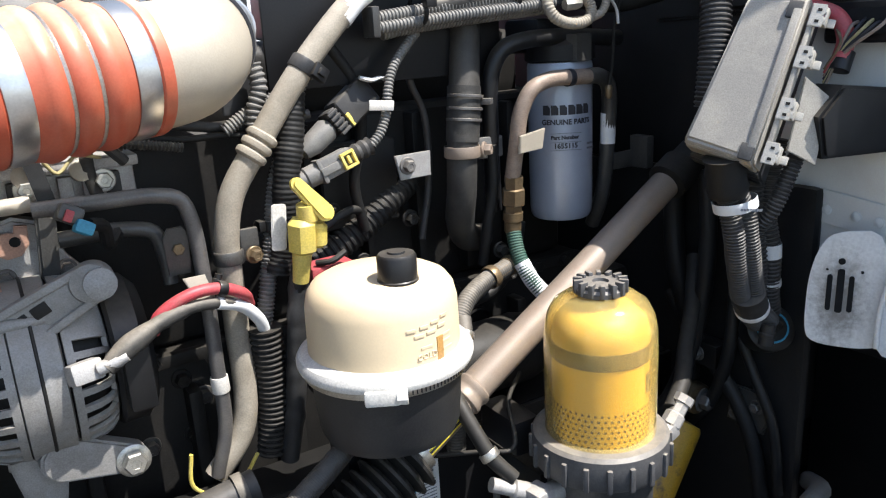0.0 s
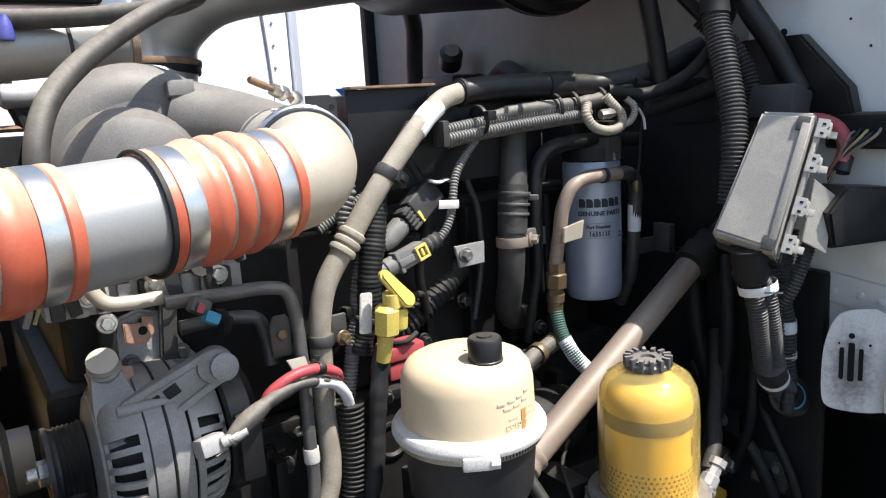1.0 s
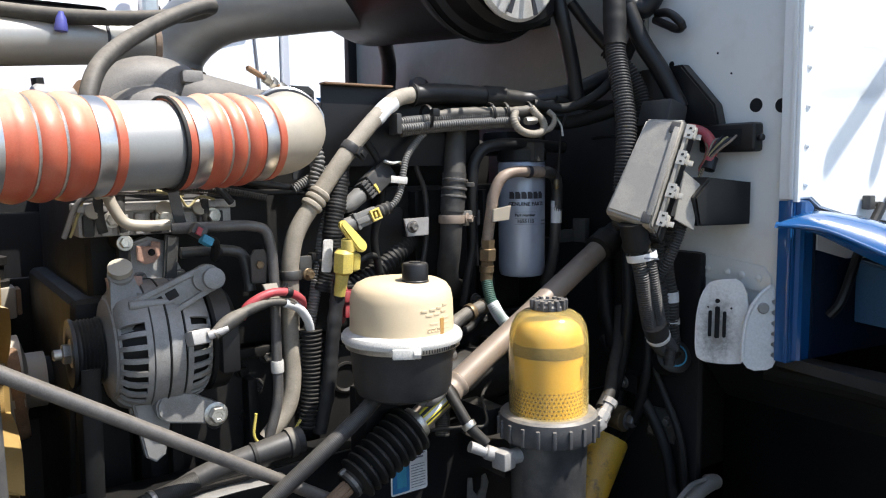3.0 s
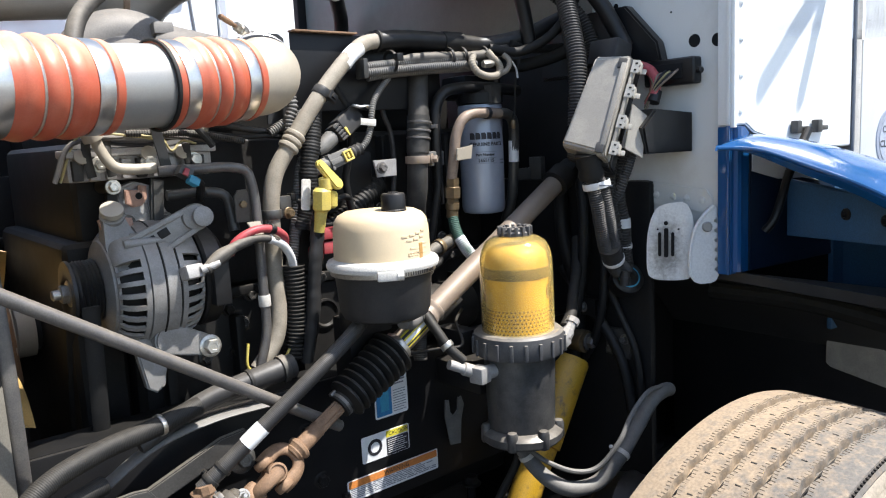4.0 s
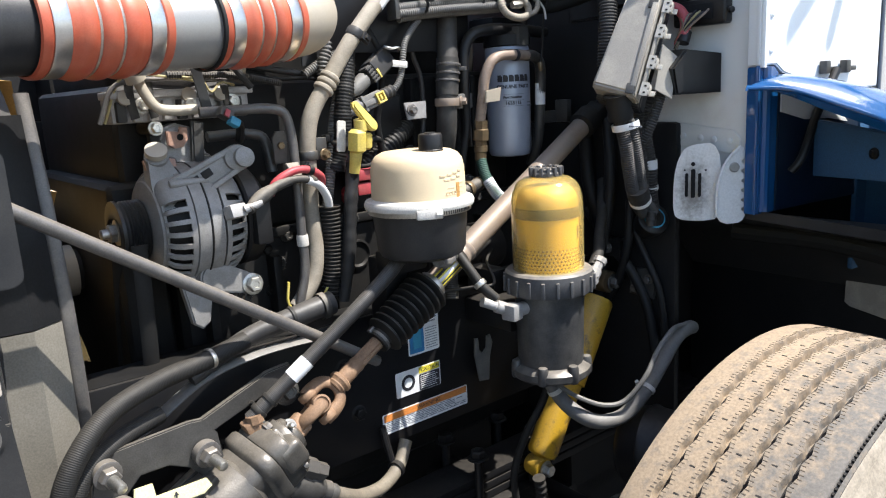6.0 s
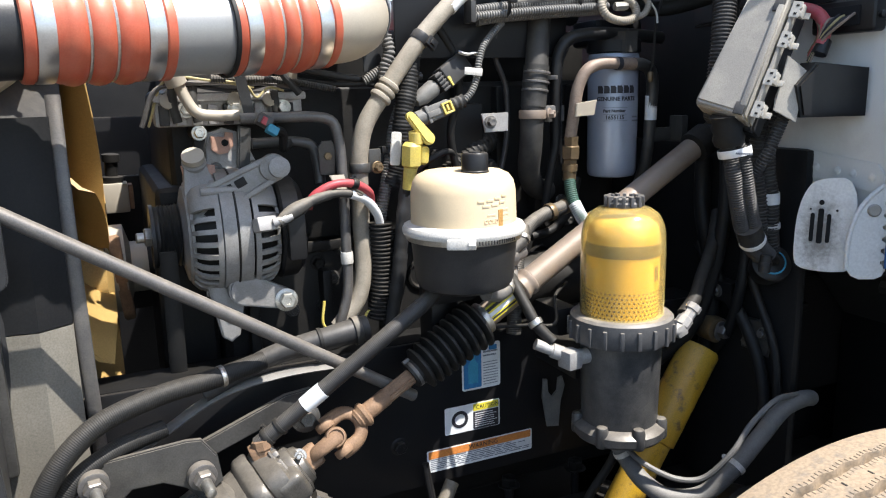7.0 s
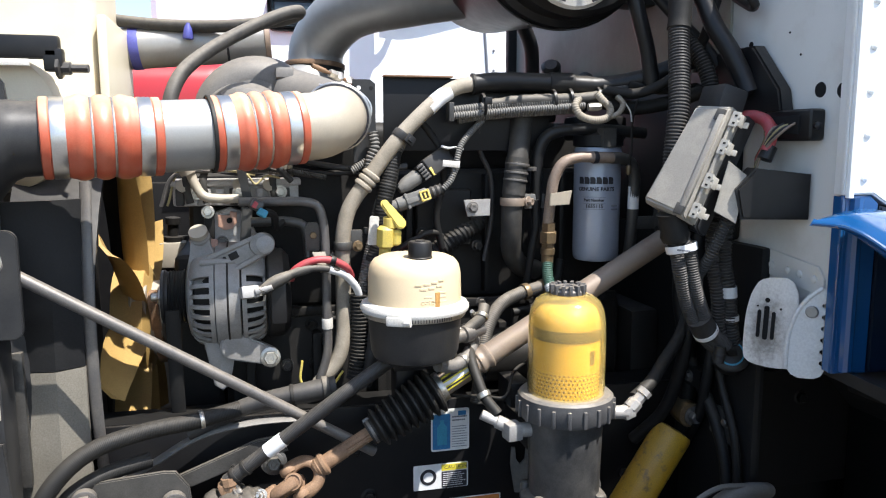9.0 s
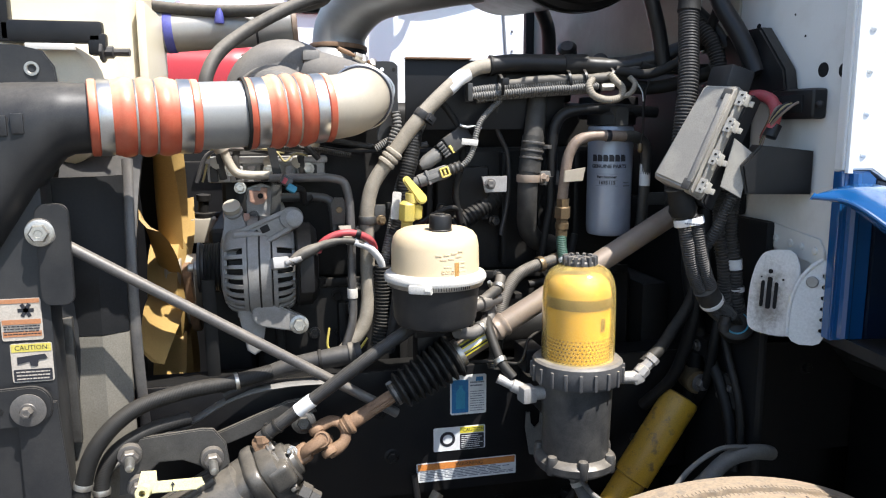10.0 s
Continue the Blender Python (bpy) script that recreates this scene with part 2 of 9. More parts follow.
M = dict(
    white=mat("white_paint", (0.80, 0.80, 0.77), 0.34, 0, (0.55, 0.52, 0.46), 0.35, 7, 0.02, 300, 0.25, (0.5, 0.8), spread=0.02),
    cowlshade=mat("shaded_cowl_paint", (0.30, 0.305, 0.27), 0.6, 0, (0.20, 0.195, 0.165), 0.5, 8, 0.06, 300, spread=0.04),
    haze=mat("sunlit_blue_haze", (0.27, 0.28, 0.34), 0.4, 0.1, (0.36, 0.36, 0.40), 0.6, 9, 0.05, 400, 0.3),
    faded=mat("faded_label", (0.46, 0.41, 0.35), 0.6, 0, (0.34, 0.29, 0.23), 0.5, 50, 0.05, 400),
    fadedorange=mat("faded_orange_print", (0.42, 0.17, 0.07), 0.6, 0, (0.34, 0.19, 0.11), 0.5, 60, 0),
    fadedyellow=mat("faded_yellow_print", (0.55, 0.46, 0.07), 0.6, 0, (0.45, 0.38, 0.12), 0.5, 60, 0),
    slot=mat("brown_level_window", (0.42, 0.23, 0.07), 0.4, 0, (0.34, 0.18, 0.06), 0.4, 60, 0.03),
    bracket=mat("grimy_bracket_paint", (0.72, 0.72, 0.70), 0.42, 0, (0.40, 0.36, 0.30), 0.45, 20, 0.08, 260, 0.1, (0.50, 0.74), spread=0.07),
    dulltan=mat("dull_tan_rubber", (0.20, 0.17, 0.125), 0.6, 0, (0.12, 0.10, 0.075), 0.6, 40, 0.15, 400),
    firewall=mat("firewall_paint", (0.66, 0.66, 0.63), 0.45, 0, (0.40, 0.36, 0.30), 0.5, 9, 0.03, 500, 0.1, (0.5, 0.85), spread=0.03),
    blue=mat("blue_paint", (0.008, 0.080, 0.235), 0.17, 0.0, (0.012, 0.09, 0.24), 0.25, 12, 0.0, 900, 0.9, (0.5, 0.8), spread=0.02),
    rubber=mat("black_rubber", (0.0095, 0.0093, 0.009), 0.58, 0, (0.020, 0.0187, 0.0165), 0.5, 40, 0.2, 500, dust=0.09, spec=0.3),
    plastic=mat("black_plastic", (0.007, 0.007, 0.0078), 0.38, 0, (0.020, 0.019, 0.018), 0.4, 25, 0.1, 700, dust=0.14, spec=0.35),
    dusty=mat("dusty_black_plastic", (0.020, 0.020, 0.0213), 0.46, 0, (0.042, 0.040, 0.037), 0.6, 22, 0.2, 500, dust=0.3, lit_dirt=(0.25, 0.22, 0.18), spec=0.35),
    duct=mat("grey_black_plastic", (0.018, 0.0185, 0.020), 0.38, 0, (0.044, 0.042, 0.040), 0.55, 14, 0.12, 600, dust=0.28, lit_dirt=(0.25, 0.22, 0.18), spec=0.35),
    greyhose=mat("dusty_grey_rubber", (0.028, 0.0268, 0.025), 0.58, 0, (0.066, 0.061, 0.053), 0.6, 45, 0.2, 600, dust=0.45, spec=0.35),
    tanhose=mat("dusty_tan_rubber", (0.215, 0.185, 0.142), 0.7, 0, (0.36, 0.315, 0.25), 0.6, 35, 0.25, 500, dust=0.35, lit_dirt=(0.55, 0.48, 0.38)),
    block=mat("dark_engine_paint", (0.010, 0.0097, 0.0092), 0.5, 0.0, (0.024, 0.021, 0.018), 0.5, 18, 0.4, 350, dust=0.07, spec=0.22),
    # rail paint without its pale top coat: the flange's shade painted in
    railtop=mat("shaded_black_flange", (0.0085, 0.008, 0.0075), 0.55, 0, (0.020, 0.018, 0.015), 0.5, 14, 0.3, 300, spec=0.25),
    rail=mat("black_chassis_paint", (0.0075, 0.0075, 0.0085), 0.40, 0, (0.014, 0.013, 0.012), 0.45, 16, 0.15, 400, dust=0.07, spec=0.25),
    alu=mat("cast_aluminium", (0.40, 0.385, 0.37), 0.52, 0.35, (0.24, 0.22, 0.20), 0.6, 28, 0.35, 650, dust=0.35, lit_dirt=(0.55, 0.48, 0.38)),
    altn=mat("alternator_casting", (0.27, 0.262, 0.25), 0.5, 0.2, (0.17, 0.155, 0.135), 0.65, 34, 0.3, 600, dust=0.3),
    # pale top coat here also paints in the sun-bleached upper side
    tubealu=mat("dull_aluminium_tube", (0.33, 0.325, 0.312), 0.40, 0.45, (0.26, 0.25, 0.23), 0.5, 18, 0.06, 500, dust=0.4, lit_dirt=(0.74, 0.70, 0.62), spread=0.04, specks=9.0),
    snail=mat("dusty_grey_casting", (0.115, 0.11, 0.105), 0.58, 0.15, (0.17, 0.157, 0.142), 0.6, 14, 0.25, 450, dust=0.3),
    # elbow and steel bands: thin dust and sunlit tops share one pale colour
    elbow=mat("dusty_tan_casting", (0.36, 0.315, 0.25), 0.45, 0.15, (0.44, 0.385, 0.30), 0.6, 16, 0.1, 600, dust=0.5, lit_dirt=(0.54, 0.48, 0.38), spread=0.05, specks=10.0),
    steel=mat("bright_steel_band", (0.62, 0.61, 0.60), 0.30, 0.95, (0.46, 0.43, 0.40), 0.4, 50, 0.05, 500, dust=0.5, lit_dirt=(0.72, 0.66, 0.56), spread=0.05, specks=14.0),
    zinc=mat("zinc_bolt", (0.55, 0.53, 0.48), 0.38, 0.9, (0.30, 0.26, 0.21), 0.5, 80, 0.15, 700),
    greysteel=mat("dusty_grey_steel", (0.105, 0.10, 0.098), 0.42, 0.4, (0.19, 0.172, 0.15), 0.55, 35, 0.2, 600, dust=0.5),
    # cream top colour paints in the sun's blown-out highlight over real dust
    silicone=mat("orange_silicone", (0.42, 0.078, 0.038), 0.38, 0, (0.46, 0.145, 0.08), 0.5, 26, 0.1, 500, dust=0.72, lit_dirt=(0.78, 0.55, 0.36), spread=0.06, specks=16.0),
    beige=mat("beige_moulded_plastic", (0.66, 0.52, 0.335), 0.45, 0, (0.58, 0.44, 0.27), 0.5, 10, 0.05, 500, spread=0.03),
    tank=mat("aged_tank_plastic", (0.70, 0.61, 0.43), 0.4, 0, (0.76, 0.69, 0.54), 0.6, 6, 0.03, 400, spread=0.03),
    flange=mat("pale_flange_plastic", (0.60, 0.57, 0.52), 0.5, 0, (0.42, 0.39, 0.34), 0.4, 30, 0.1, 500),
    fuse=mat("grey_moulded_cover", (0.285, 0.262, 0.226), 0.5, 0, (0.40, 0.365, 0.305), 0.6, 14, 0.2, 600, 0, (0.45, 0.6), dust=0.3, lit_dirt=(0.5, 0.46, 0.40)),
    clip=mat("tan_clip_plastic", (0.50, 0.465, 0.40), 0.4, 0.2, (0.34, 0.31, 0.265), 0.4, 60, 0.1, 700),
    brass=mat("brass_fitting", (0.22, 0.155, 0.085), 0.42, 0.6, (0.10, 0.075, 0.05), 0.5, 70, 0.15, 600),
    copper=mat("tarnished_copper_pipe", (0.31, 0.235, 0.18), 0.55, 0.2, (0.17, 0.12, 0.09), 0.6, 45, 0.2, 600),
    rust=mat("rusty_forging", (0.27, 0.165, 0.095), 0.7, 0.15, (0.13, 0.075, 0.045), 0.6, 45, 0.5, 400),
    shaft=mat("dusty_brown_tube", (0.25, 0.195, 0.15), 0.5, 0.15, (0.20, 0.115, 0.075), 0.45, 22, 0.12, 500, 0, (0.52, 0.75), spread=0.06),
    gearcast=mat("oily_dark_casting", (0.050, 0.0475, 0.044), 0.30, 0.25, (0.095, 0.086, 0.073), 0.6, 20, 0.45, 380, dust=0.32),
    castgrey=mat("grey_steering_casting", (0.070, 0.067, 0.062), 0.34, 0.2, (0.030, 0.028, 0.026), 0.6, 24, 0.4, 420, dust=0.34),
    yellow=mat("yellow_paint", (0.50, 0.29, 0.02), 0.42, 0, (0.15, 0.085, 0.035), 0.85, 42, 0.15, 500, 0.1, (0.54, 0.66), dust=0.15),
    yplastic=mat("yellow_plastic", (0.62, 0.48, 0.09), 0.45, 0, (0.50, 0.40, 0.15), 0.5, 40, 0.1, 500),
    fan=mat("amber_fan_plastic", (0.44, 0.285, 0.10), 0.42, 0, (0.36, 0.22, 0.07), 0.5, 14, 0.05, 500),
    tyre=mat("dusty_tread_rubber", (0.305, 0.228, 0.150), 0.9, 0, (0.125, 0.117, 0.106), 0.9, 75, 0.4, 260, 0, (0.34, 0.66), across=(1, 0.03, -0.11)),
    sidewall=mat("sidewall_rubber", (0.060, 0.060, 0.062), 0.6, 0, (0.17, 0.15, 0.12), 0.6, 18, 0.2, 400, 0, (0.55, 0.75)),
    shoulder=mat("dusty_shoulder_rubber", (0.33, 0.28, 0.215), 0.85, 0, (0.19, 0.16, 0.12), 0.75, 48, 0.3, 300, 0, (0.38, 0.70)),
    groove=mat("groove_rubber", (0.022, 0.019, 0.016), 0.9, 0, (0.06, 0.05, 0.04), 0.5, 60, 0.2, 400),
    copperlug=mat("copper_primer", (0.42, 0.235, 0.165), 0.55, 0.1, (0.26, 0.16, 0.12), 0.5, 30, 0.15),
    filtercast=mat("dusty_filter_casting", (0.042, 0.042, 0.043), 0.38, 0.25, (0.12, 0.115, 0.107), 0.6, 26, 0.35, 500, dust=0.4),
    conduit=mat("dusty_grey_conduit", (0.105, 0.103, 0.098), 0.6, 0, (0.18, 0.17, 0.152), 0.6, 40, 0.15, 600, dust=0.3, lit_dirt=(0.36, 0.32, 0.27)),
    blueshade=mat("shaded_blue_paint", (0.004, 0.016, 0.042), 0.35, 0.1, (0.012, 0.016, 0.024), 0.6, 9, 0.02, 500, 0.3),
    tagyellow=mat("pale_yellow_plastic", (0.66, 0.60, 0.33), 0.45, 0, (0.55, 0.48, 0.26), 0.5, 30, 0.05),
    ringgrey=mat("blue_grey_print", (0.30, 0.33, 0.40), 0.5, 0, None, 0.2, 60, 0),
    sipe=mat("sipe_rubber", (0.15, 0.115, 0.08), 0.9, 0, (0.10, 0.08, 0.06), 0.6, 40, 0.2, 400),
    wheel=mat("polished_wheel", (0.82, 0.81, 0.79), 0.34, 0.4, (0.56, 0.53, 0.47), 0.4, 20, 0.05, 400),
    green=mat("green_hose_cover", (0.03, 0.085, 0.06), 0.6, 0, (0.075, 0.10, 0.075), 0.5, 60, 0.4, 900),
    red=mat("red_cable", (0.42, 0.045, 0.055), 0.5, 0, (0.30, 0.10, 0.09), 0.6, 60, 0.1, 600),
    paper=mat("white_label", (0.74, 0.74, 0.73), 0.5, 0, (0.55, 0.53, 0.50), 0.4, 60, 0.03, 500, spread=0.04),
    can=mat("silver_grey_can", (0.33, 0.36, 0.42), 0.33, 0.25, (0.27, 0.29, 0.34), 0.4, 20, 0.02, 500, 0.3, spread=0.03),
    ink=mat("black_ink", (0.02, 0.02, 0.025), 0.5, 0, None, 0.2, 60, 0),
    inkgrey=mat("grey_ink", (0.16, 0.17, 0.19), 0.5, 0, None, 0.2, 60, 0),
    orange=mat("orange_print", (0.62, 0.22, 0.05), 0.5, 0, None, 0.2, 60, 0),
    yprint=mat("yellow_print", (0.72, 0.60, 0.05), 0.5, 0, None, 0.2, 60, 0),
    bprint=mat("blue_print", (0.03, 0.17, 0.36), 0.5, 0, None, 0.2, 60, 0),
    blueplug=mat("blue_connector", (0.05, 0.28, 0.42), 0.5, 0, None, 0.4, 60, 0.1),
    redpaint=mat("red_paint", (0.42, 0.016, 0.02), 0.35, 0, (0.40, 0.02, 0.02), 0.4, 5, 0, 400, 0.5),
    whitecab=mat("sunlit_white_paint", (0.84, 0.85, 0.86), 0.35, 0, (0.68, 0.69, 0.70), 0.3, 2, 0, 300, 0.3, spread=0.02),
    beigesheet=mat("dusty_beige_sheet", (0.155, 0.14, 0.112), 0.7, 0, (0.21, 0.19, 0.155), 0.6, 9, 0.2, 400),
    purple=mat("violet_band", (0.07, 0.075, 0.30), 0.5, 0, None, 0.3, 40, 0.05),
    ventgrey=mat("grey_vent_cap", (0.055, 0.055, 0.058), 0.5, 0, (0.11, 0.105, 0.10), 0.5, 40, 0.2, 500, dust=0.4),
    tanline=mat("dull_yellow_line", (0.42, 0.35, 0.16), 0.6, 0, (0.28, 0.24, 0.14), 0.5, 60, 0.1),
    hole=mat("unlit_hole", (0.004, 0.004, 0.004), 0.9, 0, None, 0.1, 60, 0),
    glassdark=mat("tinted_glass", (0.03, 0.045, 0.055), 0.06, 0, None, 0.1, 3, 0),
    ground=mat("worn_asphalt", (0.085, 0.082, 0.078), 0.9, 0, (0.15, 0.14, 0.125), 0.6, 3.0, 0.5, 180),
    element=mat("yellow_filter_media", (0.54, 0.355, 0.036), 0.6, 0, (0.47, 0.30, 0.028), 0.5, 24, 0.05, 500),
    elband=mat("brown_filter_band", (0.075, 0.042, 0.014), 0.6, 0, None, 0.4, 40, 0.05, 500),
    eltop=mat("amber_end_cap", (0.34, 0.235, 0.06), 0.4, 0, (0.36, 0.24, 0.05), 0.5, 30, 0.05, 500),
    bluematte=mat("dull_blue_inner_paint", (0.046, 0.12, 0.225), 0.45, 0, (0.055, 0.10, 0.16), 0.6, 10, 0.05, 400, spec=0.3),
    badge=mat("blue_grey_sticker", (0.40, 0.44, 0.53), 0.4, 0, (0.34, 0.38, 0.46), 0.4, 20, 0, 300, 0.2),
    loom=mat("dusty_loom_plastic", (0.024, 0.0235, 0.0235), 0.5, 0, (0.055, 0.052, 0.048), 0.6, 50, 0.2, 500, dust=0.25, lit_dirt=(0.30, 0.27, 0.23), spec=0.35),
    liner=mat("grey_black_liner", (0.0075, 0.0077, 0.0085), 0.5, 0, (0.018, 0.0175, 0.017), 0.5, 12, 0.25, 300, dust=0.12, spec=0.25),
)


def amber():
    m = bpy.data.materials.new("amber_clear_plastic")
    m.use_nodes = True
    n, l = m.node_tree.nodes, m.node_tree.links
    b = n["Principled BSDF"]
    b.inputs["Base Color"].default_value = (0.95, 0.79, 0.37, 1)
    b.inputs["Transmission Weight"].default_value = 0.9
    b.inputs["IOR"].default_value = 1.25
    noise_tex = n.new("ShaderNodeTexNoise")
    noise_tex.inputs["Scale"].default_value = 9
    rng = n.new("ShaderNodeMapRange")
    rng.inputs[3].default_value, rng.inputs[4].default_value = 0.09, 0.18
    l.new(noise_tex.outputs["Fac"], rng.inputs[0])
    l.new(rng.outputs[0], b.inputs["Roughness"])
    b.inputs["Coat Weight"].default_value = 0.5
    return m


M["amber"] = amber()


def grime(m, at, reach, color, rough=26.0):
    """Adds a ragged stain to a surface, round a place in the world."""
    n, l = m.node_tree.nodes, m.node_tree.links
    b = n["Principled BSDF"]
    old = b.inputs["Base Color"].links[0].from_socket
    geo = n.new("ShaderNodeNewGeometry")
    off = n.new("ShaderNodeVectorMath")
    off.operation = "SUBTRACT"
    off.inputs[1].default_value = at
    l.new(geo.outputs["Position"], off.inputs[0])
    size = n.new("ShaderNodeVectorMath")
    size.operation = "DIVIDE"
    size.inputs[1].default_value = reach
    l.new(off.outputs[0], size.inputs[0])
    far = n.new("ShaderNodeVectorMath")
    far.operation = "LENGTH"
    l.new(size.outputs[0], far.inputs[0])
    rag = n.new("ShaderNodeTexNoise")
    rag.inputs["Scale"].default_value, rag.inputs["Detail"].default_value, rag.inputs["Roughness"].default_value = rough, 6.0, 0.7
    l.new(geo.outputs["Position"], rag.inputs["Vector"])
    tot = n.new("ShaderNodeMath")
    tot.operation = "ADD"
    l.new(far.outputs["Value"], tot.inputs[0])
    l.new(rag.outputs["Fac"], tot.inputs[1])
    cut = n.new("ShaderNodeMapRange")
    cut.interpolation_type = "SMOOTHSTEP"
    cut.inputs[1].default_value, cut.inputs[2].default_value, cut.inputs[3].default_value, cut.inputs[4].default_value = 0.7, 1.5, 0.8, 0.0
    l.new(tot.outputs[0], cut.inputs[0])
    mix = n.new("ShaderNodeMix")
    mix.data_type = "RGBA"
    mix.inputs[7].default_value = (*color, 1)
    l.new(cut.outputs[0], mix.inputs[0])
    l.new(old, mix.inputs[6])
    l.new(mix.outputs[2], b.inputs["Base Color"])


grime(M["bracket"], (0.577, -0.187, 1.195), (0.05, 0.042, 0.085), (0.11, 0.09, 0.07), 110.0)


# ---- builders ----
ROOT = {}


def thing(name, at, label, category, group="", kind=""):
    """A thing: an Empty at its base; parts are given in world metres."""
    ob = new(name)
    ob.location = at
    ob.empty_display_size = 0.02
    ROOT[ob] = Vector(at)
    return tagged(ob, label, category, group, kind)


def mesh_of(name, bm, material, sharp=35):
    bmesh.ops.recalc_face_normals(bm, faces=bm.faces)
    me = bpy.data.meshes.new(name)
    bm.to_mesh(me)
    bm.free()
    me.materials.append(M[material])
    me.polygons.foreach_set("use_smooth", [True] * len(me.polygons))
    me.set_sharp_from_angle(angle=radians(sharp))
    return me


def part(name, bm, material, parent, label="", sharp=35):
    """Links a bmesh as one mesh object under a thing or under a part."""
    base = ROOT[parent]
    bmesh.ops.translate(bm, verts=bm.verts, vec=-base)
    ob = new(name, mesh_of(name, bm, material, sharp))
    ob.parent = parent
    ROOT[ob] = base
    return tagged(ob, label)


def solo(name, bm, material, label, category, at=None, group="", kind="", sharp=35):
    """A thing of one mesh, with its origin at its own place."""
    at = Vector(at) if at is not None else sum((v.co for v in bm.verts), Vector()) / max(1, len(bm.verts))
    bmesh.ops.translate(bm, verts=bm.verts, vec=-at)
    ob = new(name, mesh_of(name, bm, material, sharp))
    ob.location = at
    ROOT[ob] = at
    return tagged(ob, label, category, group, kind)


def frame_of(axis, hint=(0, 0, 1)):
    """A turn whose z runs along axis and whose x lies across hint."""
    z = Vector(axis).normalized()
    h = Vector(hint)
    if abs(z.dot(h.normalized())) > 0.98:
        h = Vector((0, 1, 0)) if abs(z.y) < 0.9 else Vector((1, 0, 0))
    x = h.cross(z).normalized()
    return Matrix((x, z.cross(x), z)).transposed()


def put(at, axis=(0, 0, 1), hint=(0, 0, 1)):
    return Matrix.Translation(at) @ frame_of(axis, hint).to_4x4()


def join(*bms):
    out = bmesh.new()
    for b in bms:
        me = bpy.data.meshes.new("tmp")
        b.to_mesh(me)
        b.free()
        out.from_mesh(me)
        bpy.data.meshes.remove(me)
    return out


def box(size, m=None, bevel=0.0, seg=2):
    bm = bmesh.new()
    bmesh.ops.create_cube(bm, size=1.0)
    bmesh.ops.scale(bm, vec=size, verts=bm.verts)
    if bevel:
        bmesh.ops.bevel(bm, geom=list(bm.edges), offset=bevel, segments=seg, affect="EDGES", profile=0.6)
    if m is not None:
        bmesh.ops.transform(bm, matrix=m, verts=bm.verts)
    return bm


def slab(lo, hi, bevel=0.0, seg=2):
    lo, hi = Vector(lo), Vector(hi)
    return box(hi - lo, Matrix.Translation((lo + hi) / 2), bevel, seg)


def plate(outline, thick, m=None, bevel=0.0):
    """A flat outline in x and y, made thick along z from 0."""
    bm = bmesh.new()
    f = bm.faces.new([bm.verts.new((x, y, 0)) for x, y in outline])
    r = bmesh.ops.extrude_face_region(bm, geom=[f])
    bmesh.ops.translate(bm, vec=(0, 0, thick), verts=[v for v in r["geom"] if isinstance(v, bmesh.types.BMVert)])
    if bevel:
        edges = [e for e in bm.edges if abs(e.verts[0].co.z - e.verts[1].co.z) < 1e-7]
        bmesh.ops.bevel(bm, geom=edges, offset=bevel, segments=2, affect="EDGES")
    if m is not None:
        bmesh.ops.transform(bm, matrix=m, verts=bm.verts)
    return bm


def rounded(w, h, r, n=5):
    """A rounded rectangle about the origin."""
    out = []
    for cx, cy, a0 in ((w / 2 - r, h / 2 - r, 0), (-w / 2 + r, h / 2 - r, 90), (-w / 2 + r, -h / 2 + r, 180), (w / 2 - r, -h / 2 + r, 270)):
        for i in range(n + 1):
            a = radians(a0 + 90 * i / n)
            out.append((cx + r * math.cos(a), cy + r * math.sin(a)))
    return out


def lathe(profile, m=None, seg=32, caps=True, lobes=0, lobe=0.0):
    """A profile of (radius, height) turned about z; lobes waves the radius."""
    bm = bmesh.new()
    rings = []
    for r, h in profile:
        ring = []
        for i in range(seg):
            a = 2 * math.pi * i / seg
            k = 1 + (lobe * math.cos(lobes * a) if lobes else 0)
            ring.append(bm.verts.new((r * k * math.cos(a), r * k * math.sin(a), h)))
        rings.append(ring)
    for a, b in zip(rings, rings[1:]):
        for i in range(seg):
            j = (i + 1) % seg
            bm.faces.new((a[i], a[j], b[j], b[i]))
    if caps:
        bm.faces.new(rings[0][::-1])
        bm.faces.new(rings[-1])
    if m is not None:
        bmesh.ops.transform(bm, matrix=m, verts=bm.verts)
    return bm


def loft(rings, cap=True):
    bm = bmesh.new()
    vs = [[bm.verts.new(p) for p in r] for r in rings]
    n = len(vs[0])
    for a, b in zip(vs, vs[1:]):
        for i in range(n):
            bm.faces.new((a[i], a[(i + 1) % n], b[(i + 1) % n], b[i]))
    if cap:
        bm.faces.new(vs[0][::-1])
        bm.faces.new(vs[-1])
    return bm


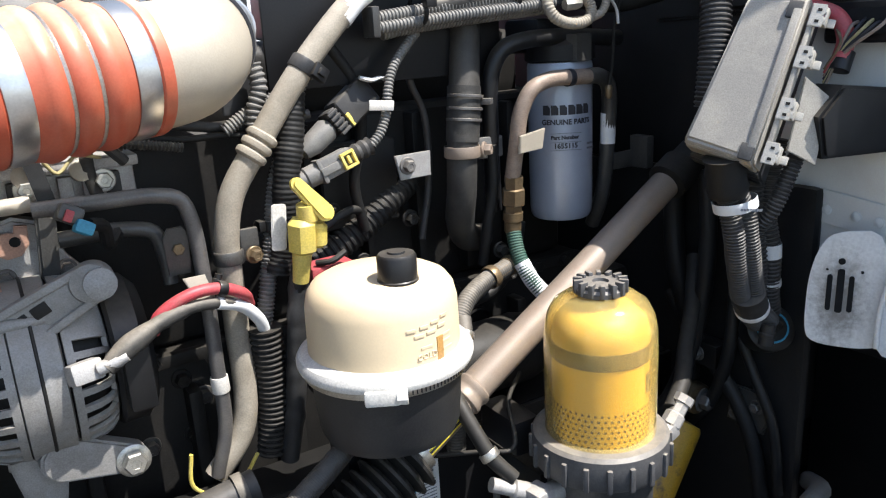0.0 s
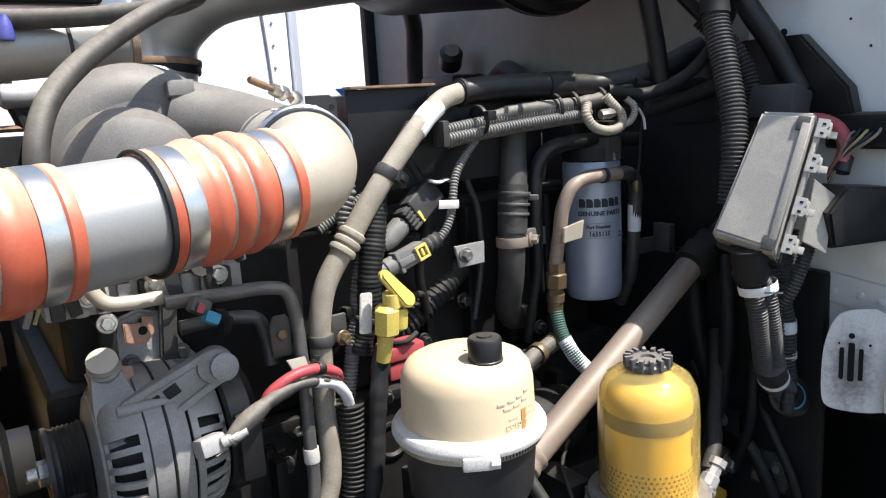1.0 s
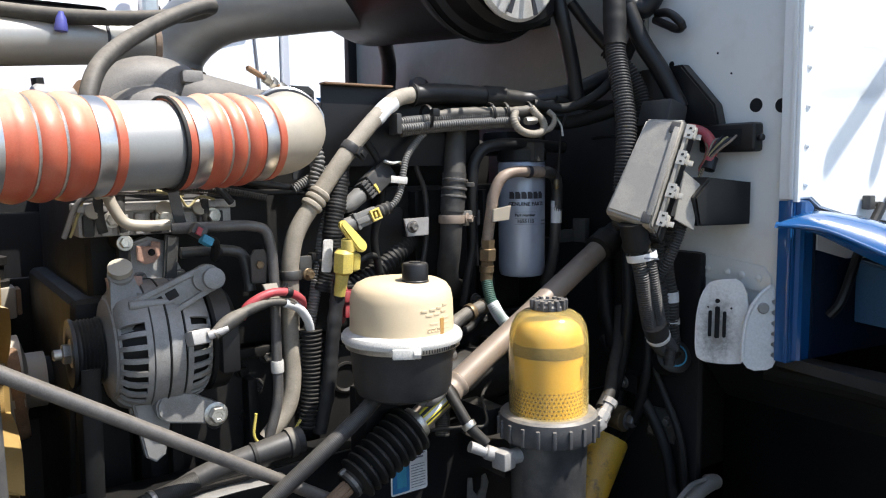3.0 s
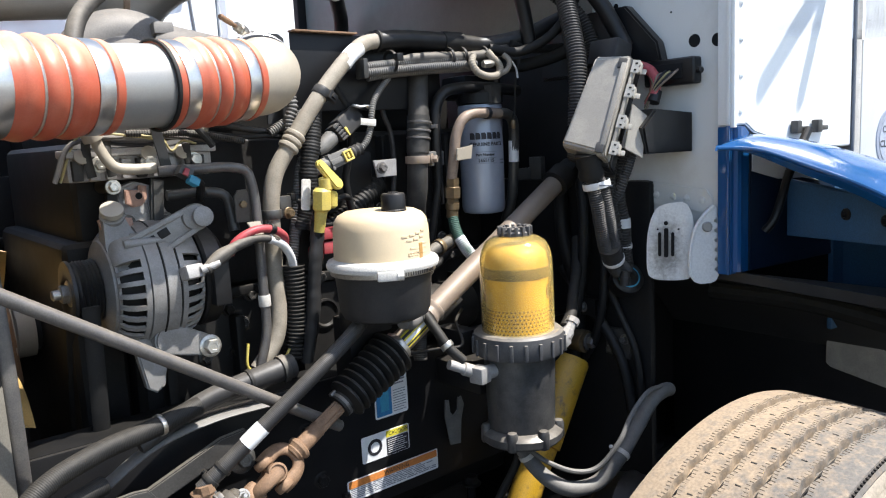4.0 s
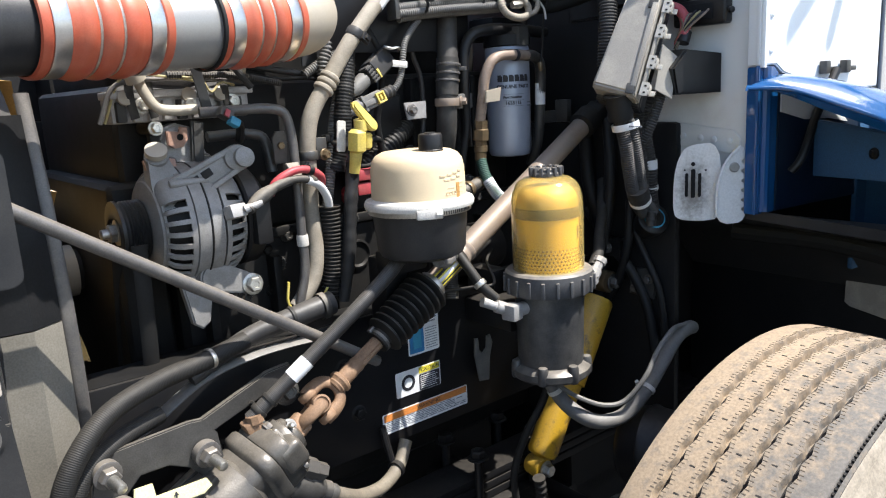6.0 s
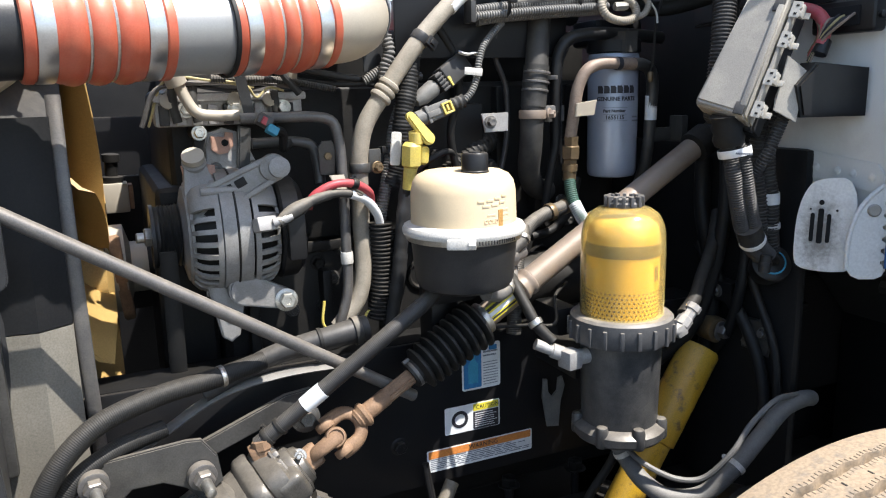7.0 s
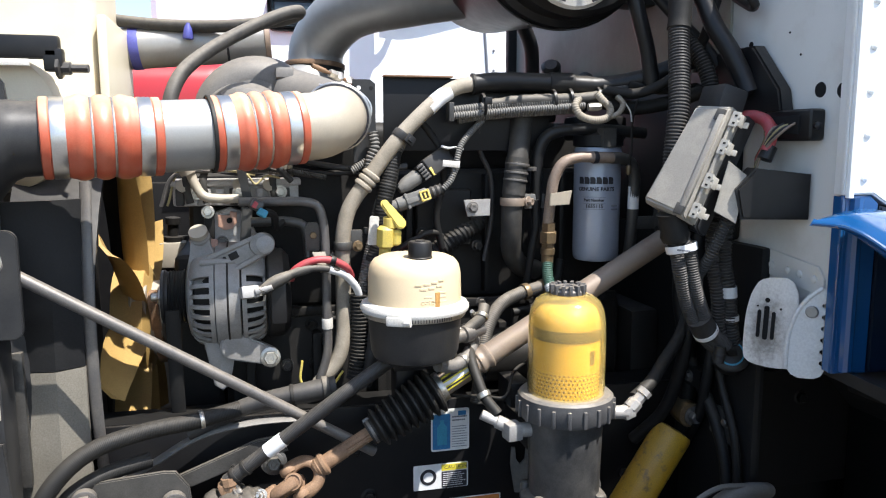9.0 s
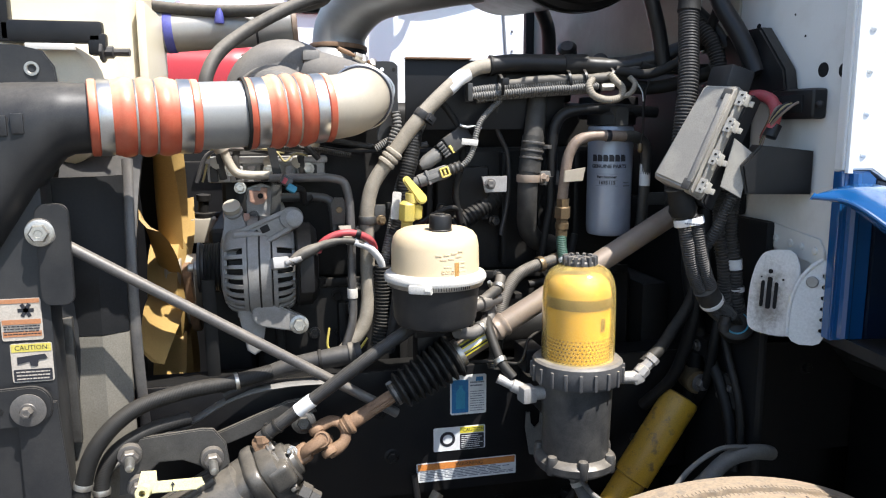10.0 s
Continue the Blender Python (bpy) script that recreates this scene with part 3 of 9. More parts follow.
def spline(points, step=0.006):
    """Points along a smooth curve through the given ones, evenly spaced."""
    p = [Vector(q) for q in points]
    if len(p) == 2:
        dense = [p[0].lerp(p[1], i / 40) for i in range(41)]
    else:
        ext = [2 * p[0] - p[1]] + p + [2 * p[-1] - p[-2]]
        dense = []
        for a, b, c, d in zip(ext, ext[1:], ext[2:], ext[3:]):
            ta, tb, tc = (max(1e-4, (y - x).length) ** 0.5 for x, y in ((a, b), (b, c), (c, d)))
            m1 = ((b - a) / ta - (c - a) / (ta + tb) + (c - b) / tb) * tb
            m2 = ((c - b) / tb - (d - b) / (tb + tc) + (d - c) / tc) * tb
            for i in range(24):
                t = i / 24
                dense.append((2 * t**3 - 3 * t * t + 1) * b + (t**3 - 2 * t * t + t) * m1 + (-2 * t**3 + 3 * t * t) * c + (t**3 - t * t) * m2)
        dense.append(p[-1])
    run = [0.0]
    for a, b in zip(dense, dense[1:]):
        run.append(run[-1] + (b - a).length)
    count = max(2, int(run[-1] / step) + 1)
    out, k = [], 0
    for i in range(count + 1):
        s = run[-1] * i / count
        while k < len(run) - 2 and run[k + 1] < s:
            k += 1
        out.append(dense[k].lerp(dense[k + 1], (s - run[k]) / max(1e-9, run[k + 1] - run[k])))
    return out, run[-1]


def sweep(points, radius, seg=12, step=0.006, ridge=0.0, pitch=0.005, flat=1.0, caps=True, jitter=0.0):
    """A tube along a curve. radius: a number, or a function of 0..1. ridge: the depth of a corrugation of that pitch."""
    line, length = spline(points, pitch / 4 if ridge else step)
    bm = bmesh.new()
    rings = []
    t0 = (line[1] - line[0]).normalized()
    up = Vector((0, 0, 1)) if abs(t0.z) < 0.9 else Vector((0, 1, 0))
    side = t0.cross(up).normalized()
    for i, c in enumerate(line):
        t = (line[min(i + 1, len(line) - 1)] - line[max(i - 1, 0)]).normalized()
        side = (side - t * side.dot(t)).normalized()
        v = t.cross(side)
        s = i / (len(line) - 1)
        r = radius(s) if callable(radius) else radius
        if ridge and i % 4 in (2, 3):
            r -= ridge
        if jitter:
            r *= 1 + jitter * noise.noise(c * 60)
        rings.append([bm.verts.new(c + side * (r * math.cos(2 * math.pi * k / seg)) + v * (r * flat * math.sin(2 * math.pi * k / seg))) for k in range(seg)])
    for a, b in zip(rings, rings[1:]):
        for k in range(seg):
            j = (k + 1) % seg
            bm.faces.new((a[k], a[j], b[j], b[k]))
    if caps:
        bm.faces.new(rings[0][::-1])
        bm.faces.new(rings[-1])
    return bm


def along(points, s):
    """The place and direction at 0..1 of a curve."""
    line, _ = spline(points)
    i = min(len(line) - 2, max(0, int(s * (len(line) - 1))))
    return line[i], (line[i + 1] - line[i]).normalized()


def ring(at, axis, r, width, thick, seg=28):
    """A flat band round an axis."""
    h = width / 2
    return lathe([(r, -h), (r + thick * 0.7, -h), (r + thick, -h * 0.8), (r + thick, h * 0.8), (r + thick * 0.7, h), (r, h)], put(at, axis), seg, False)


def bolt(at, axis, af=0.017, head=0.010, washer=True, shank=0.0):
    """A hexagon bolt head on its washer, facing along axis; af is its width over flats."""
    r = af / math.sqrt(3)
    prof = [(r * 0.95, 0), (r, head * 0.1), (r, head * 0.85), (r * 0.86, head), (r * 0.45, head), (r * 0.4, head * 0.93)]
    bits = [lathe(prof, put(at, axis), 6)]
    if washer:
        bits.append(lathe([(r * 1.35, -0.0025), (r * 1.4, -0.002), (r * 1.4, 0.0), (r * 1.3, 0.0008), (r * 0.9, 0.0009)], put(at, axis), 20))
    if shank:
        bits.append(lathe([(r * 0.55, -shank), (r * 0.55, 0)], put(at, axis), 12))
    return join(*bits)


def arm(a, b, ra, rb, thick, out):
    """A tapered lug arm lying across out, from a to b."""
    a, b, out = Vector(a), Vector(b), Vector(out).normalized()
    x = (b - a).normalized()
    y = out.cross(x).normalized()
    n = (b - a).length
    pts = [(ra * math.cos(t), ra * math.sin(t)) for t in [math.pi / 2 + math.pi * k / 8 for k in range(9)]]
    pts += [(n + rb * math.cos(t), rb * math.sin(t)) for t in [-math.pi / 2 + math.pi * k / 8 for k in range(9)]]
    m = Matrix.Translation(a) @ Matrix((x, y, x.cross(y))).transposed().to_4x4()
    return plate(pts, thick, m @ Matrix.Translation((0, 0, -thick / 2)), 0.003)


def text_bm(words, size, m, depth=0.0004, roll=0.0, bold=0.0):
    """Raised letters in the x-y plane of m, centred; roll bends them round a cylinder of that radius."""
    cu = bpy.data.curves.new("words", "FONT")
    cu.body, cu.size, cu.align_x, cu.align_y = words, size, "CENTER", "CENTER"
    cu.extrude = depth / 2
    cu.offset = bold
    cu.resolution_u = 2
    ob = bpy.data.objects.new("words", cu)
    scene.collection.objects.link(ob)
    deps = bpy.context.evaluated_depsgraph_get()
    ev = ob.evaluated_get(deps)
    me = ev.to_mesh()
    bm = bmesh.new()
    bm.from_mesh(me)
    ev.to_mesh_clear()
    bpy.data.objects.remove(ob)
    bpy.data.curves.remove(cu)
    if roll:
        for v in bm.verts:
            a = v.co.x / roll
            v.co = Vector(((roll + v.co.z) * math.sin(a), v.co.y, (roll + v.co.z) * math.cos(a) - roll))
    bmesh.ops.transform(bm, matrix=m, verts=bm.verts)
    return bm


def flat_on(at, right, up):
    """A pose whose x and y run along right and up, and whose z faces out."""
    x = Vector(right).normalized()
    z = x.cross(Vector(up)).normalized()
    return Matrix.Translation(at) @ Matrix((x, z.cross(x), z)).transposed().to_4x4()


def card(w, h, m, thick=0.0006):
    return plate(rounded(w, h, min(w, h) * 0.06, 3), thick, m)


def bars(rows, w, h, gap, m, seed=1, thick=0.0005):
    """Lines of writing too small to read, as plain bars in the x-y plane of m, from the top left corner."""
    rnd = random.Random(seed)
    bits = []
    for i in range(rows):
        x = 0.0
        while x < w * 0.97:
            ln = min(w - x, w * rnd.uniform(0.06, 0.17))
            bits.append(box((ln, h, thick), m @ Matrix.Translation((x + ln / 2, -i * gap, 0))))
            x += ln + w * 0.02
        if rnd.random() < 0.4 and len(bits) > 2:
            bits.pop().free()
    return join(*bits)


def hose(name, pts, r, material, label, category="hose", ridge=0.0, pitch=0.006, seg=12, group="", jitter=0.0):
    """A loose hose, pipe or conduit: a thing with its run of tube as a part."""
    t = thing(name, pts[0], label, category, group)
    part("tube", sweep(pts, r, seg, 0.007, ridge, pitch, jitter=jitter), material, t)
    return t


def band(t, pts, s, r, material="steel", width=0.012, screw=True, label="", name="clamp"):
    """A worm-drive clamp round a hose at 0..1 of its run."""
    at, d = along(pts, s)
    c = part(name, ring(at, d, r, width, 0.0015), material, t, label)
    if screw:
        x = frame_of(d).col[0]
        m = put(at + x * (r + 0.004), d.cross(x))
        part("screw_housing", join(box((0.008, width * 1.05, 0.018), m, 0.0015), lathe([(0.0042, 0.007), (0.0042, 0.014)], m, 8)), material, c)
    return c


# ---- the setting ----
def ground_sheet():
    bm = bmesh.new()
    bmesh.ops.create_grid(bm, x_segments=60, y_segments=60, size=400)
    for v in bm.verts:
        v.co.z = 0.012 + 0.004 * noise.noise(v.co * 0.3)
    return solo("ground", bm, "ground", "worn grey asphalt yard under the truck", "ground", (0, 0, 0), kind="structure")


ground_sheet()

# firewall of the cab: a painted sheet with a swage, its outer edge folded forward
fw = thing("wall_firewall", (0.64, 0.3, 1.12), "dirty white painted steel cab firewall", "wall", kind="structure")
part("panel", slab((0.622, -0.2945, 1.15), (0.66, 1.235, 2.02), 0.003), "firewall", fw)
# darker sheet: shade below the air cleaner put into the firewall's colour
part("shaded_panel", slab((0.614, 0.02, 1.63), (0.6212, 1.235, 2.02), 0.003), "cowlshade", fw, "inner cowl panel, painted grey-green for shade")
part("edge_fold", slab((0.606, -0.303, 1.434), (0.66, -0.295, 2.02), 0.002), "white", fw)
part("lower_edge_fold", slab((0.606, -0.303, 1.15), (0.66, -0.295, 1.4335), 0.002), "blue", fw, "blue painted lower edge")
for y, z, r in ((-0.221, 1.599, 0.0125), (-0.270, 1.595, 0.0125), (-0.037, 1.692, 0.006), (-0.075, 1.650, 0.006), (0.30, 1.72, 0.004), (-0.14, 1.70, 0.002), (-0.17, 1.66, 0.002)):
    part("plug_hole", lathe([(r, 0), (r * 0.98, 0.0008), (r * 0.2, 0.0009)], put((0.6218, y, z), (-1, 0, 0)), 20), "hole", fw)
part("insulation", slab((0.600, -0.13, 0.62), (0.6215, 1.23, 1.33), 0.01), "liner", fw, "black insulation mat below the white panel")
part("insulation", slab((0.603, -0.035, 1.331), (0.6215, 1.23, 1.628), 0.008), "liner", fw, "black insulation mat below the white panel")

# cab side beyond the fender
cs = thing("wall_cab_side", (1.6, -0.4, 1.3), "white painted cab side with a riveted pillar and door seam", "wall", kind="structure")
SX = Vector((1.0, -0.13, 0.0)).normalized()
C0 = Vector((0.608, -0.304, 0.0))


def side_at(d, z, out=0.0):
    return C0 + SX * d + Vector((SX.y, -SX.x, 0)) * out + Vector((0, 0, z))


def side_pose(d, z, out=0.0):
    return flat_on(side_at(d, z, out), SX, (0, 0, 1))


def side_panel(d0, d1, z0, z1, thick=0.03, bevel=0.004):
    return box((d1 - d0, z1 - z0, thick), side_pose((d0 + d1) / 2, (z0 + z1) / 2, -thick / 2), bevel)


# the pillar's blue with the shade under the fender painted into its colour
part("inner_pillar_panel", plate([(0.0605, 1.15), (0.34, 1.15), (0.34, 1.375), (0.14, 1.398), (0.0605, 1.4175)], 0.03, side_pose(0.0, 0.0, -0.03), 0.003), "blueshade", cs, "blue pillar panel inside the fender, darkened for shade")
# greyer strip paints in the shade of the recess at the door edge
part("door_edge_shade", side_panel(0.4125, 0.436, 1.205, 2.59, 0.006, 0.002), "flange", cs)
part("sill_gap", sweep([side_at(0.60, 1.199, 0.003), side_at(2.4, 1.199, 0.003)], 0.006, 8), "ink", cs)
part("pillar_panel", plate([(0.0, 1.435), (0.047, 1.435), (0.072, 1.4185), (0.141, 1.4015), (0.34, 1.3785), (0.40, 1.3785), (0.40, 2.6), (0.36, 2.6), (0.012, 2.02), (0.0, 1.98)], 0.03, side_pose(0.0, 0.0, -0.03), 0.003), "white", cs)
part("lower_pillar_panel", plate([(0.0, 1.15), (0.058, 1.15), (0.058, 1.421), (0.045, 1.4315), (0.0, 1.4315)], 0.03, side_pose(0.0, 0.0, -0.03), 0.003), "blue", cs, "dark blue painted lower pillar")
part("door_panel", side_panel(0.440, 1.9, 1.20, 2.6), "white", cs)
part("window_seal", plate(rounded(0.94, 0.94, 0.09), 0.005, side_pose(1.76, 1.868, 0.001), 0.001), "rubber", cs, "black rubber window seal")
part("window_glass", plate(rounded(0.88, 0.88, 0.07), 0.008, side_pose(1.76, 1.868, 0.001), 0.001), "glassdark", cs, "dark door window")
part("sill_panel", side_panel(0.60, 2.4, 1.02, 1.1965), "white", cs)
part("rear_panel", side_panel(1.908, 3.2, 1.20, 2.6), "white", cs)
part("stripe", side_panel(0.0, 1.9, 1.60, 1.70, 0.002, 0), "whitecab", cs)
part("door_seam", sweep([side_at(0.404, 1.30, 0.002), side_at(0.402, 2.5, 0.002)], 0.004, 8), "inkgrey", cs)
for i in range(9):
    part("rivet", lathe([(0.006, 0), (0.0055, 0.002), (0.003, 0.0035), (0.0005, 0.004)], side_pose(0.03, 1.46 + i * 0.066), 12), "white", cs)
for i in range(14):
    part("rivet", lathe([(0.005, 0), (0.0045, 0.002), (0.0005, 0.0035)], side_pose(0.62 + i * 0.09, 1.215), 10), "zinc", cs)
part("pillar_bead", sweep([side_at(0.006, 1.43, 0.002), side_at(0.006, 1.98, 0.002)], 0.006, 8), "white", cs)
part("blue_bead", sweep([side_at(0.02, 1.155, 0.0), side_at(0.02, 1.43, 0.0)], 0.011, 10), "blue", cs)
part("windscreen", box((1.52, 0.674, 0.012), flat_on((0.822, 0.474, 2.314), (0, -1, 0), (0.352, 0, 0.58)), 0.003), "glassdark", cs, "raked dark windscreen")
part("roof", slab((0.98, -0.50, 2.60), (3.6, 1.25, 2.64), 0.01), "white", cs)
part("far_side", plate([(0.662, 1.02), (3.6, 1.02), (3.6, 2.598), (0.99, 2.598), (0.662, 2.02)], 0.03, flat_on((0.0, 1.268, 0.0), (1, 0, 0), (0, 0, 1)) , 0.004), "white", cs)
part("cab_back", slab((3.57, -0.60, 1.02), (3.6, 1.235, 2.598), 0.006), "white", cs)


# ---- chassis ----
rail = thing("frame_rail", (0.3, 0.12, 0.74), "black painted steel chassis rail with warning labels", "frame rail")
part("web", slab((-1.3, 0.107, 0.742), (3.2, 0.116, 1.015), 0.003), "rail", rail)
part("top_flange", slab((-1.3, 0.1165, 1.006), (3.2, 0.19, 1.0155), 0.002), "railtop", rail)
part("bottom_flange", slab((-1.3, 0.1165, 0.742), (3.2, 0.19, 0.751), 0.002), "rail", rail)
for x, z in ((-0.10, 0.93), (-0.075, 0.83), (0.40, 0.95), (0.47, 0.82), (0.60, 0.95), (0.75, 0.85), (0.9, 0.95)):
    part("rail_bolt", bolt((x, 0.107, z), (0, -1, 0), 0.02, 0.011), "rail", rail)
RAILY = 0.1062


def rail_pose(x, z, off=0.0):
    return flat_on((x, RAILY - off, z), (1, 0, 0), (0, 0, 1))


lab = thing("warning_label", (0.085, RAILY, 0.787), "white label with an orange warning band on the chassis rail", "label")
part("sheet", card(0.218, 0.042, rail_pose(0.085, 0.787)), "paper", lab)
part("orange_band", card(0.212, 0.014, rail_pose(0.085, 0.799, 0.0008)), "orange", lab)
part("word", text_bm("WARNING", 0.0125, rail_pose(0.09, 0.799, 0.0016)), "ink", lab)
part("print", bars(6, 0.205, 0.0015, 0.0036, rail_pose(-0.017, 0.7895, 0.0008), 3), "inkgrey", lab)
lab = thing("caution_label", (0.069, RAILY, 0.86), "white and yellow caution label on the chassis rail", "label")
part("sheet", card(0.112, 0.052, rail_pose(0.069, 0.857)), "paper", lab)
part("ring_mark", lathe([(0.0105, 0), (0.0105, 0.0008), (0.0165, 0.0008), (0.0165, 0)], rail_pose(0.043, 0.857, 0.0006), 28, False), "ink", lab)
part("yellow_band", card(0.052, 0.013, rail_pose(0.096, 0.8745, 0.0008)), "yprint", lab)
part("word", text_bm("CAUTION", 0.0105, rail_pose(0.099, 0.8745, 0.0016)), "ink", lab)
part("dark_field", card(0.052, 0.034, rail_pose(0.096, 0.849, 0.0008)), "ink", lab)
part("print", bars(7, 0.046, 0.0013, 0.0042, rail_pose(0.073, 0.862, 0.0015), 5), "paper", lab)
lab = thing("coolant_label", (0.087, RAILY, 0.955), "white label with a blue coolant bottle picture", "label")
part("sheet", card(0.078, 0.086, rail_pose(0.088, 0.952)), "paper", lab)
part("blue_field", card(0.036, 0.072, rail_pose(0.07, 0.949, 0.0008)), "bprint", lab)
part("bottle", plate([(-0.010, -0.026), (0.010, -0.026), (0.010, 0.010), (0.004, 0.018), (0.004, 0.025), (-0.004, 0.025), (-0.004, 0.018), (-0.010, 0.010)], 0.0006, rail_pose(0.071, 0.948, 0.0015)), "blueplug", lab)
part("print", bars(2, 0.03, 0.003, 0.007, rail_pose(0.092, 0.978, 0.0008), 9), "inkgrey", lab)
part("print", bars(9, 0.03, 0.0014, 0.0052, rail_pose(0.092, 0.958, 0.0008), 4), "inkgrey", lab)
part("badge", card(0.016, 0.009, rail_pose(0.112, 0.985, 0.0008)), "bprint", lab)

# ---- engine: dark block with ribs, cover, oil pan ----
eng = thing("engine_block", (-0.05, 0.5, 0.6), "dark painted diesel engine block with ribs and bolts", "engine")
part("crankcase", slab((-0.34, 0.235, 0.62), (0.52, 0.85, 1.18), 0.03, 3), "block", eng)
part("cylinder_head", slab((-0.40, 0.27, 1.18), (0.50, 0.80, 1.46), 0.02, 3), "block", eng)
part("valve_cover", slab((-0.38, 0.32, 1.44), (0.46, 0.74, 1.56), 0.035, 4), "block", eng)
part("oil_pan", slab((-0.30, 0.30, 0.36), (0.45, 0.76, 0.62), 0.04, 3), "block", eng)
for i in range(6):
    part("rib", slab((-0.30 + i * 0.13, 0.205, 0.70), (-0.282 + i * 0.13, 0.24, 1.14), 0.005), "block", eng)
for i, (x, z) in enumerate(((-0.22, 1.07), (-0.165, 1.07), (-0.20, 1.18), (-0.145, 1.12), (-0.17, 1.15), (-0.235, 1.16), (-0.125, 1.17), (0.10, 1.25), (0.18, 1.30), (0.34, 1.22), (0.06, 1.33))):
    part("block_bolt", bolt((x, 0.233, z), (0, -1, 0), 0.016, 0.012), "block" if i % 3 else "castgrey", eng)
part("head_flange", slab((-0.30, 0.222, 1.172), (0.50, 0.236, 1.190), 0.004), "block", eng)
for k in range(9):
    part("head_bolt", bolt((0.02 + 0.055 * k, 0.222, 1.181), (0, -1, 0), 0.014, 0.010), "block" if k % 3 else "castgrey", eng)
for k in range(3):
    part("core_plug", lathe([(0.030, 0), (0.030, 0.006), (0.026, 0.007), (0.022, 0.002), (0.002, 0.002)], put((0.03 + 0.13 * k, 0.236, 1.105), (0, -1, 0)), 28), "block", eng)
for k in range(5):
    part("head_rib", slab((0.03 + 0.085 * k, 0.245, 1.20), (0.043 + 0.085 * k, 0.272, 1.45), 0.004), "block", eng)
part("head_pad", slab((0.05, 0.24, 1.30), (0.17, 0.272, 1.42), 0.008, 3), "block", eng)
part("red_cap", lathe([(0.010, 0), (0.015, 0.003), (0.015, 0.026), (0.010, 0.03)], put((0.008, 0.215, 1.222), (-0.3, -0.6, 0.6)), 20), "redpaint", eng, "red plastic cap")
part("starter_housing", lathe([(0.03, 0), (0.05, 0.005), (0.055, 0.02), (0.055, 0.20), (0.05, 0.22), (0.03, 0.225)], put((0.12, 0.17, 1.08), (1, 0, 0)), 28), "block", eng)
part("front_cover", slab((-0.43, 0.25, 0.75), (-0.345, 0.78, 1.30), 0.02, 3), "block", eng)
part("bell_housing", slab((0.525, 0.2, 0.6), (0.598, 0.85, 1.15), 0.02, 2), "block", eng)

# dark heat shield plate along the top of the engine
hs = thing("heat_shield", (0.1, 0.2, 1.5), "black sheet metal shield with a folded rusty edge", "shield")
part("sheet", slab((-0.024, 0.19, 1.50), (0.32, 0.196, 1.641), 0.001), "rail", hs)
part("rusty_edge", slab((-0.024, 0.176, 1.6415), (0.112, 0.20, 1.645), 0.001), "rust", hs)
part("bracket_post", plate([(-0.022, 0), (0.022, 0), (0.022, 0.15), (0.012, 0.158), (-0.022, 0.158)], 0.004, flat_on((-0.062, 0.19, 1.478), (1, 0, 0), (0, 0, 1)), 0.0008), "duct", hs)
for x in (-0.072, -0.048):
    part("hole", lathe([(0.004, 0), (0.0038, 0.0006), (0.0005, 0.0007)], put((x, 0.1858, 1.62), (0, -1, 0)), 12), "whitecab" if x < -0.06 else "hole", hs)

# ---- charge air pipework ----
AX = [Vector((-0.626, -0.05, 1.520)), Vector((-0.576, -0.042, 1.522)), Vector((-0.411, -0.006, 1.525)), Vector((-0.338, 0.010, 1.529)), Vector((-0.190, 0.042, 1.541))]


def bellows(name, a, b, bulges, r, label, edge=0.014):
    """A ribbed silicone coupling from a to b with a band clamp near each end and a wire ring between the bulges."""
    t = thing(name, a, label, "coupling", "charge air couplings")
    d = (b - a)
    n = d.length
    end, bw = 0.040, 0.021
    prof = [(r * 0.93, 0), (r * 0.985, 0.0015), (r, 0.004), (r, edge - 0.002), (r * 0.965, edge), (r * 0.965, edge + bw), (r, end - 0.001)]
    span = n - 2 * end
    for i in range(bulges):
        s0, s1 = end + span * i / bulges, end + span * (i + 1) / bulges
        for k in range(1, 8):
            prof.append((r * (0.955 + 0.10 * math.sin(math.pi * k / 8) ** 0.7), s0 + (s1 - s0) * k / 8))
        if i < bulges - 1:
            prof.append((r * 0.94, s1))
    prof += [(r, n - end + 0.001), (r * 0.965, n - edge - bw), (r * 0.965, n - edge), (r, n - edge + 0.002), (r, n - 0.004), (r * 0.985, n - 0.0015), (r * 0.93, n)]
    part("sleeve", lathe(prof, put(a, d), 56, False), "silicone", t)
    u = d.normalized()
    for s in (edge + bw / 2, n - edge - bw / 2):
        c = part("band_clamp", ring(a + u * s, u, r * 0.966, bw - 0.001, 0.002, 56), "steel", t, "bright steel band clamp")
    for i in range(1, bulges):
        part("wire_ring", lathe([(r * 0.955 + 0.0022 * math.cos(k * math.pi / 4), 0.0022 * math.sin(k * math.pi / 4)) for k in range(9)], put(a + u * (end + span * i / bulges), d), 48, False), "zinc", t, "steel retaining ring")
    return t


bellows("charge_air_coupling", AX[1], AX[2], 3, 0.0615, "dusty orange ribbed silicone coupling with steel bands")
bellows("charge_air_coupling", AX[3], AX[4], 3, 0.0615, "dusty orange ribbed silicone coupling with steel bands")
cp = thing("charge_air_pipe", AX[2], "grey aluminium charge air pipe between orange couplings", "pipe")
part("pipe", lathe([(0.054, -0.02), (0.0565, 0.0), (0.0565, 0.078), (0.060, 0.082), (0.060, 0.088), (0.054, 0.09)], put(AX[2] - (AX[3] - AX[2]).normalized() * 0.004, AX[3] - AX[2]), 48, False), "tubealu", cp)
part("end_bead", ring(AX[3], AX[3] - AX[2], 0.0595, 0.006, 0.0035, 48), "rubber", cp, "black rubber lip")
el = thing("charge_air_elbow", AX[4], "dusty tan cast elbow with a band clamp at its end", "pipe elbow")
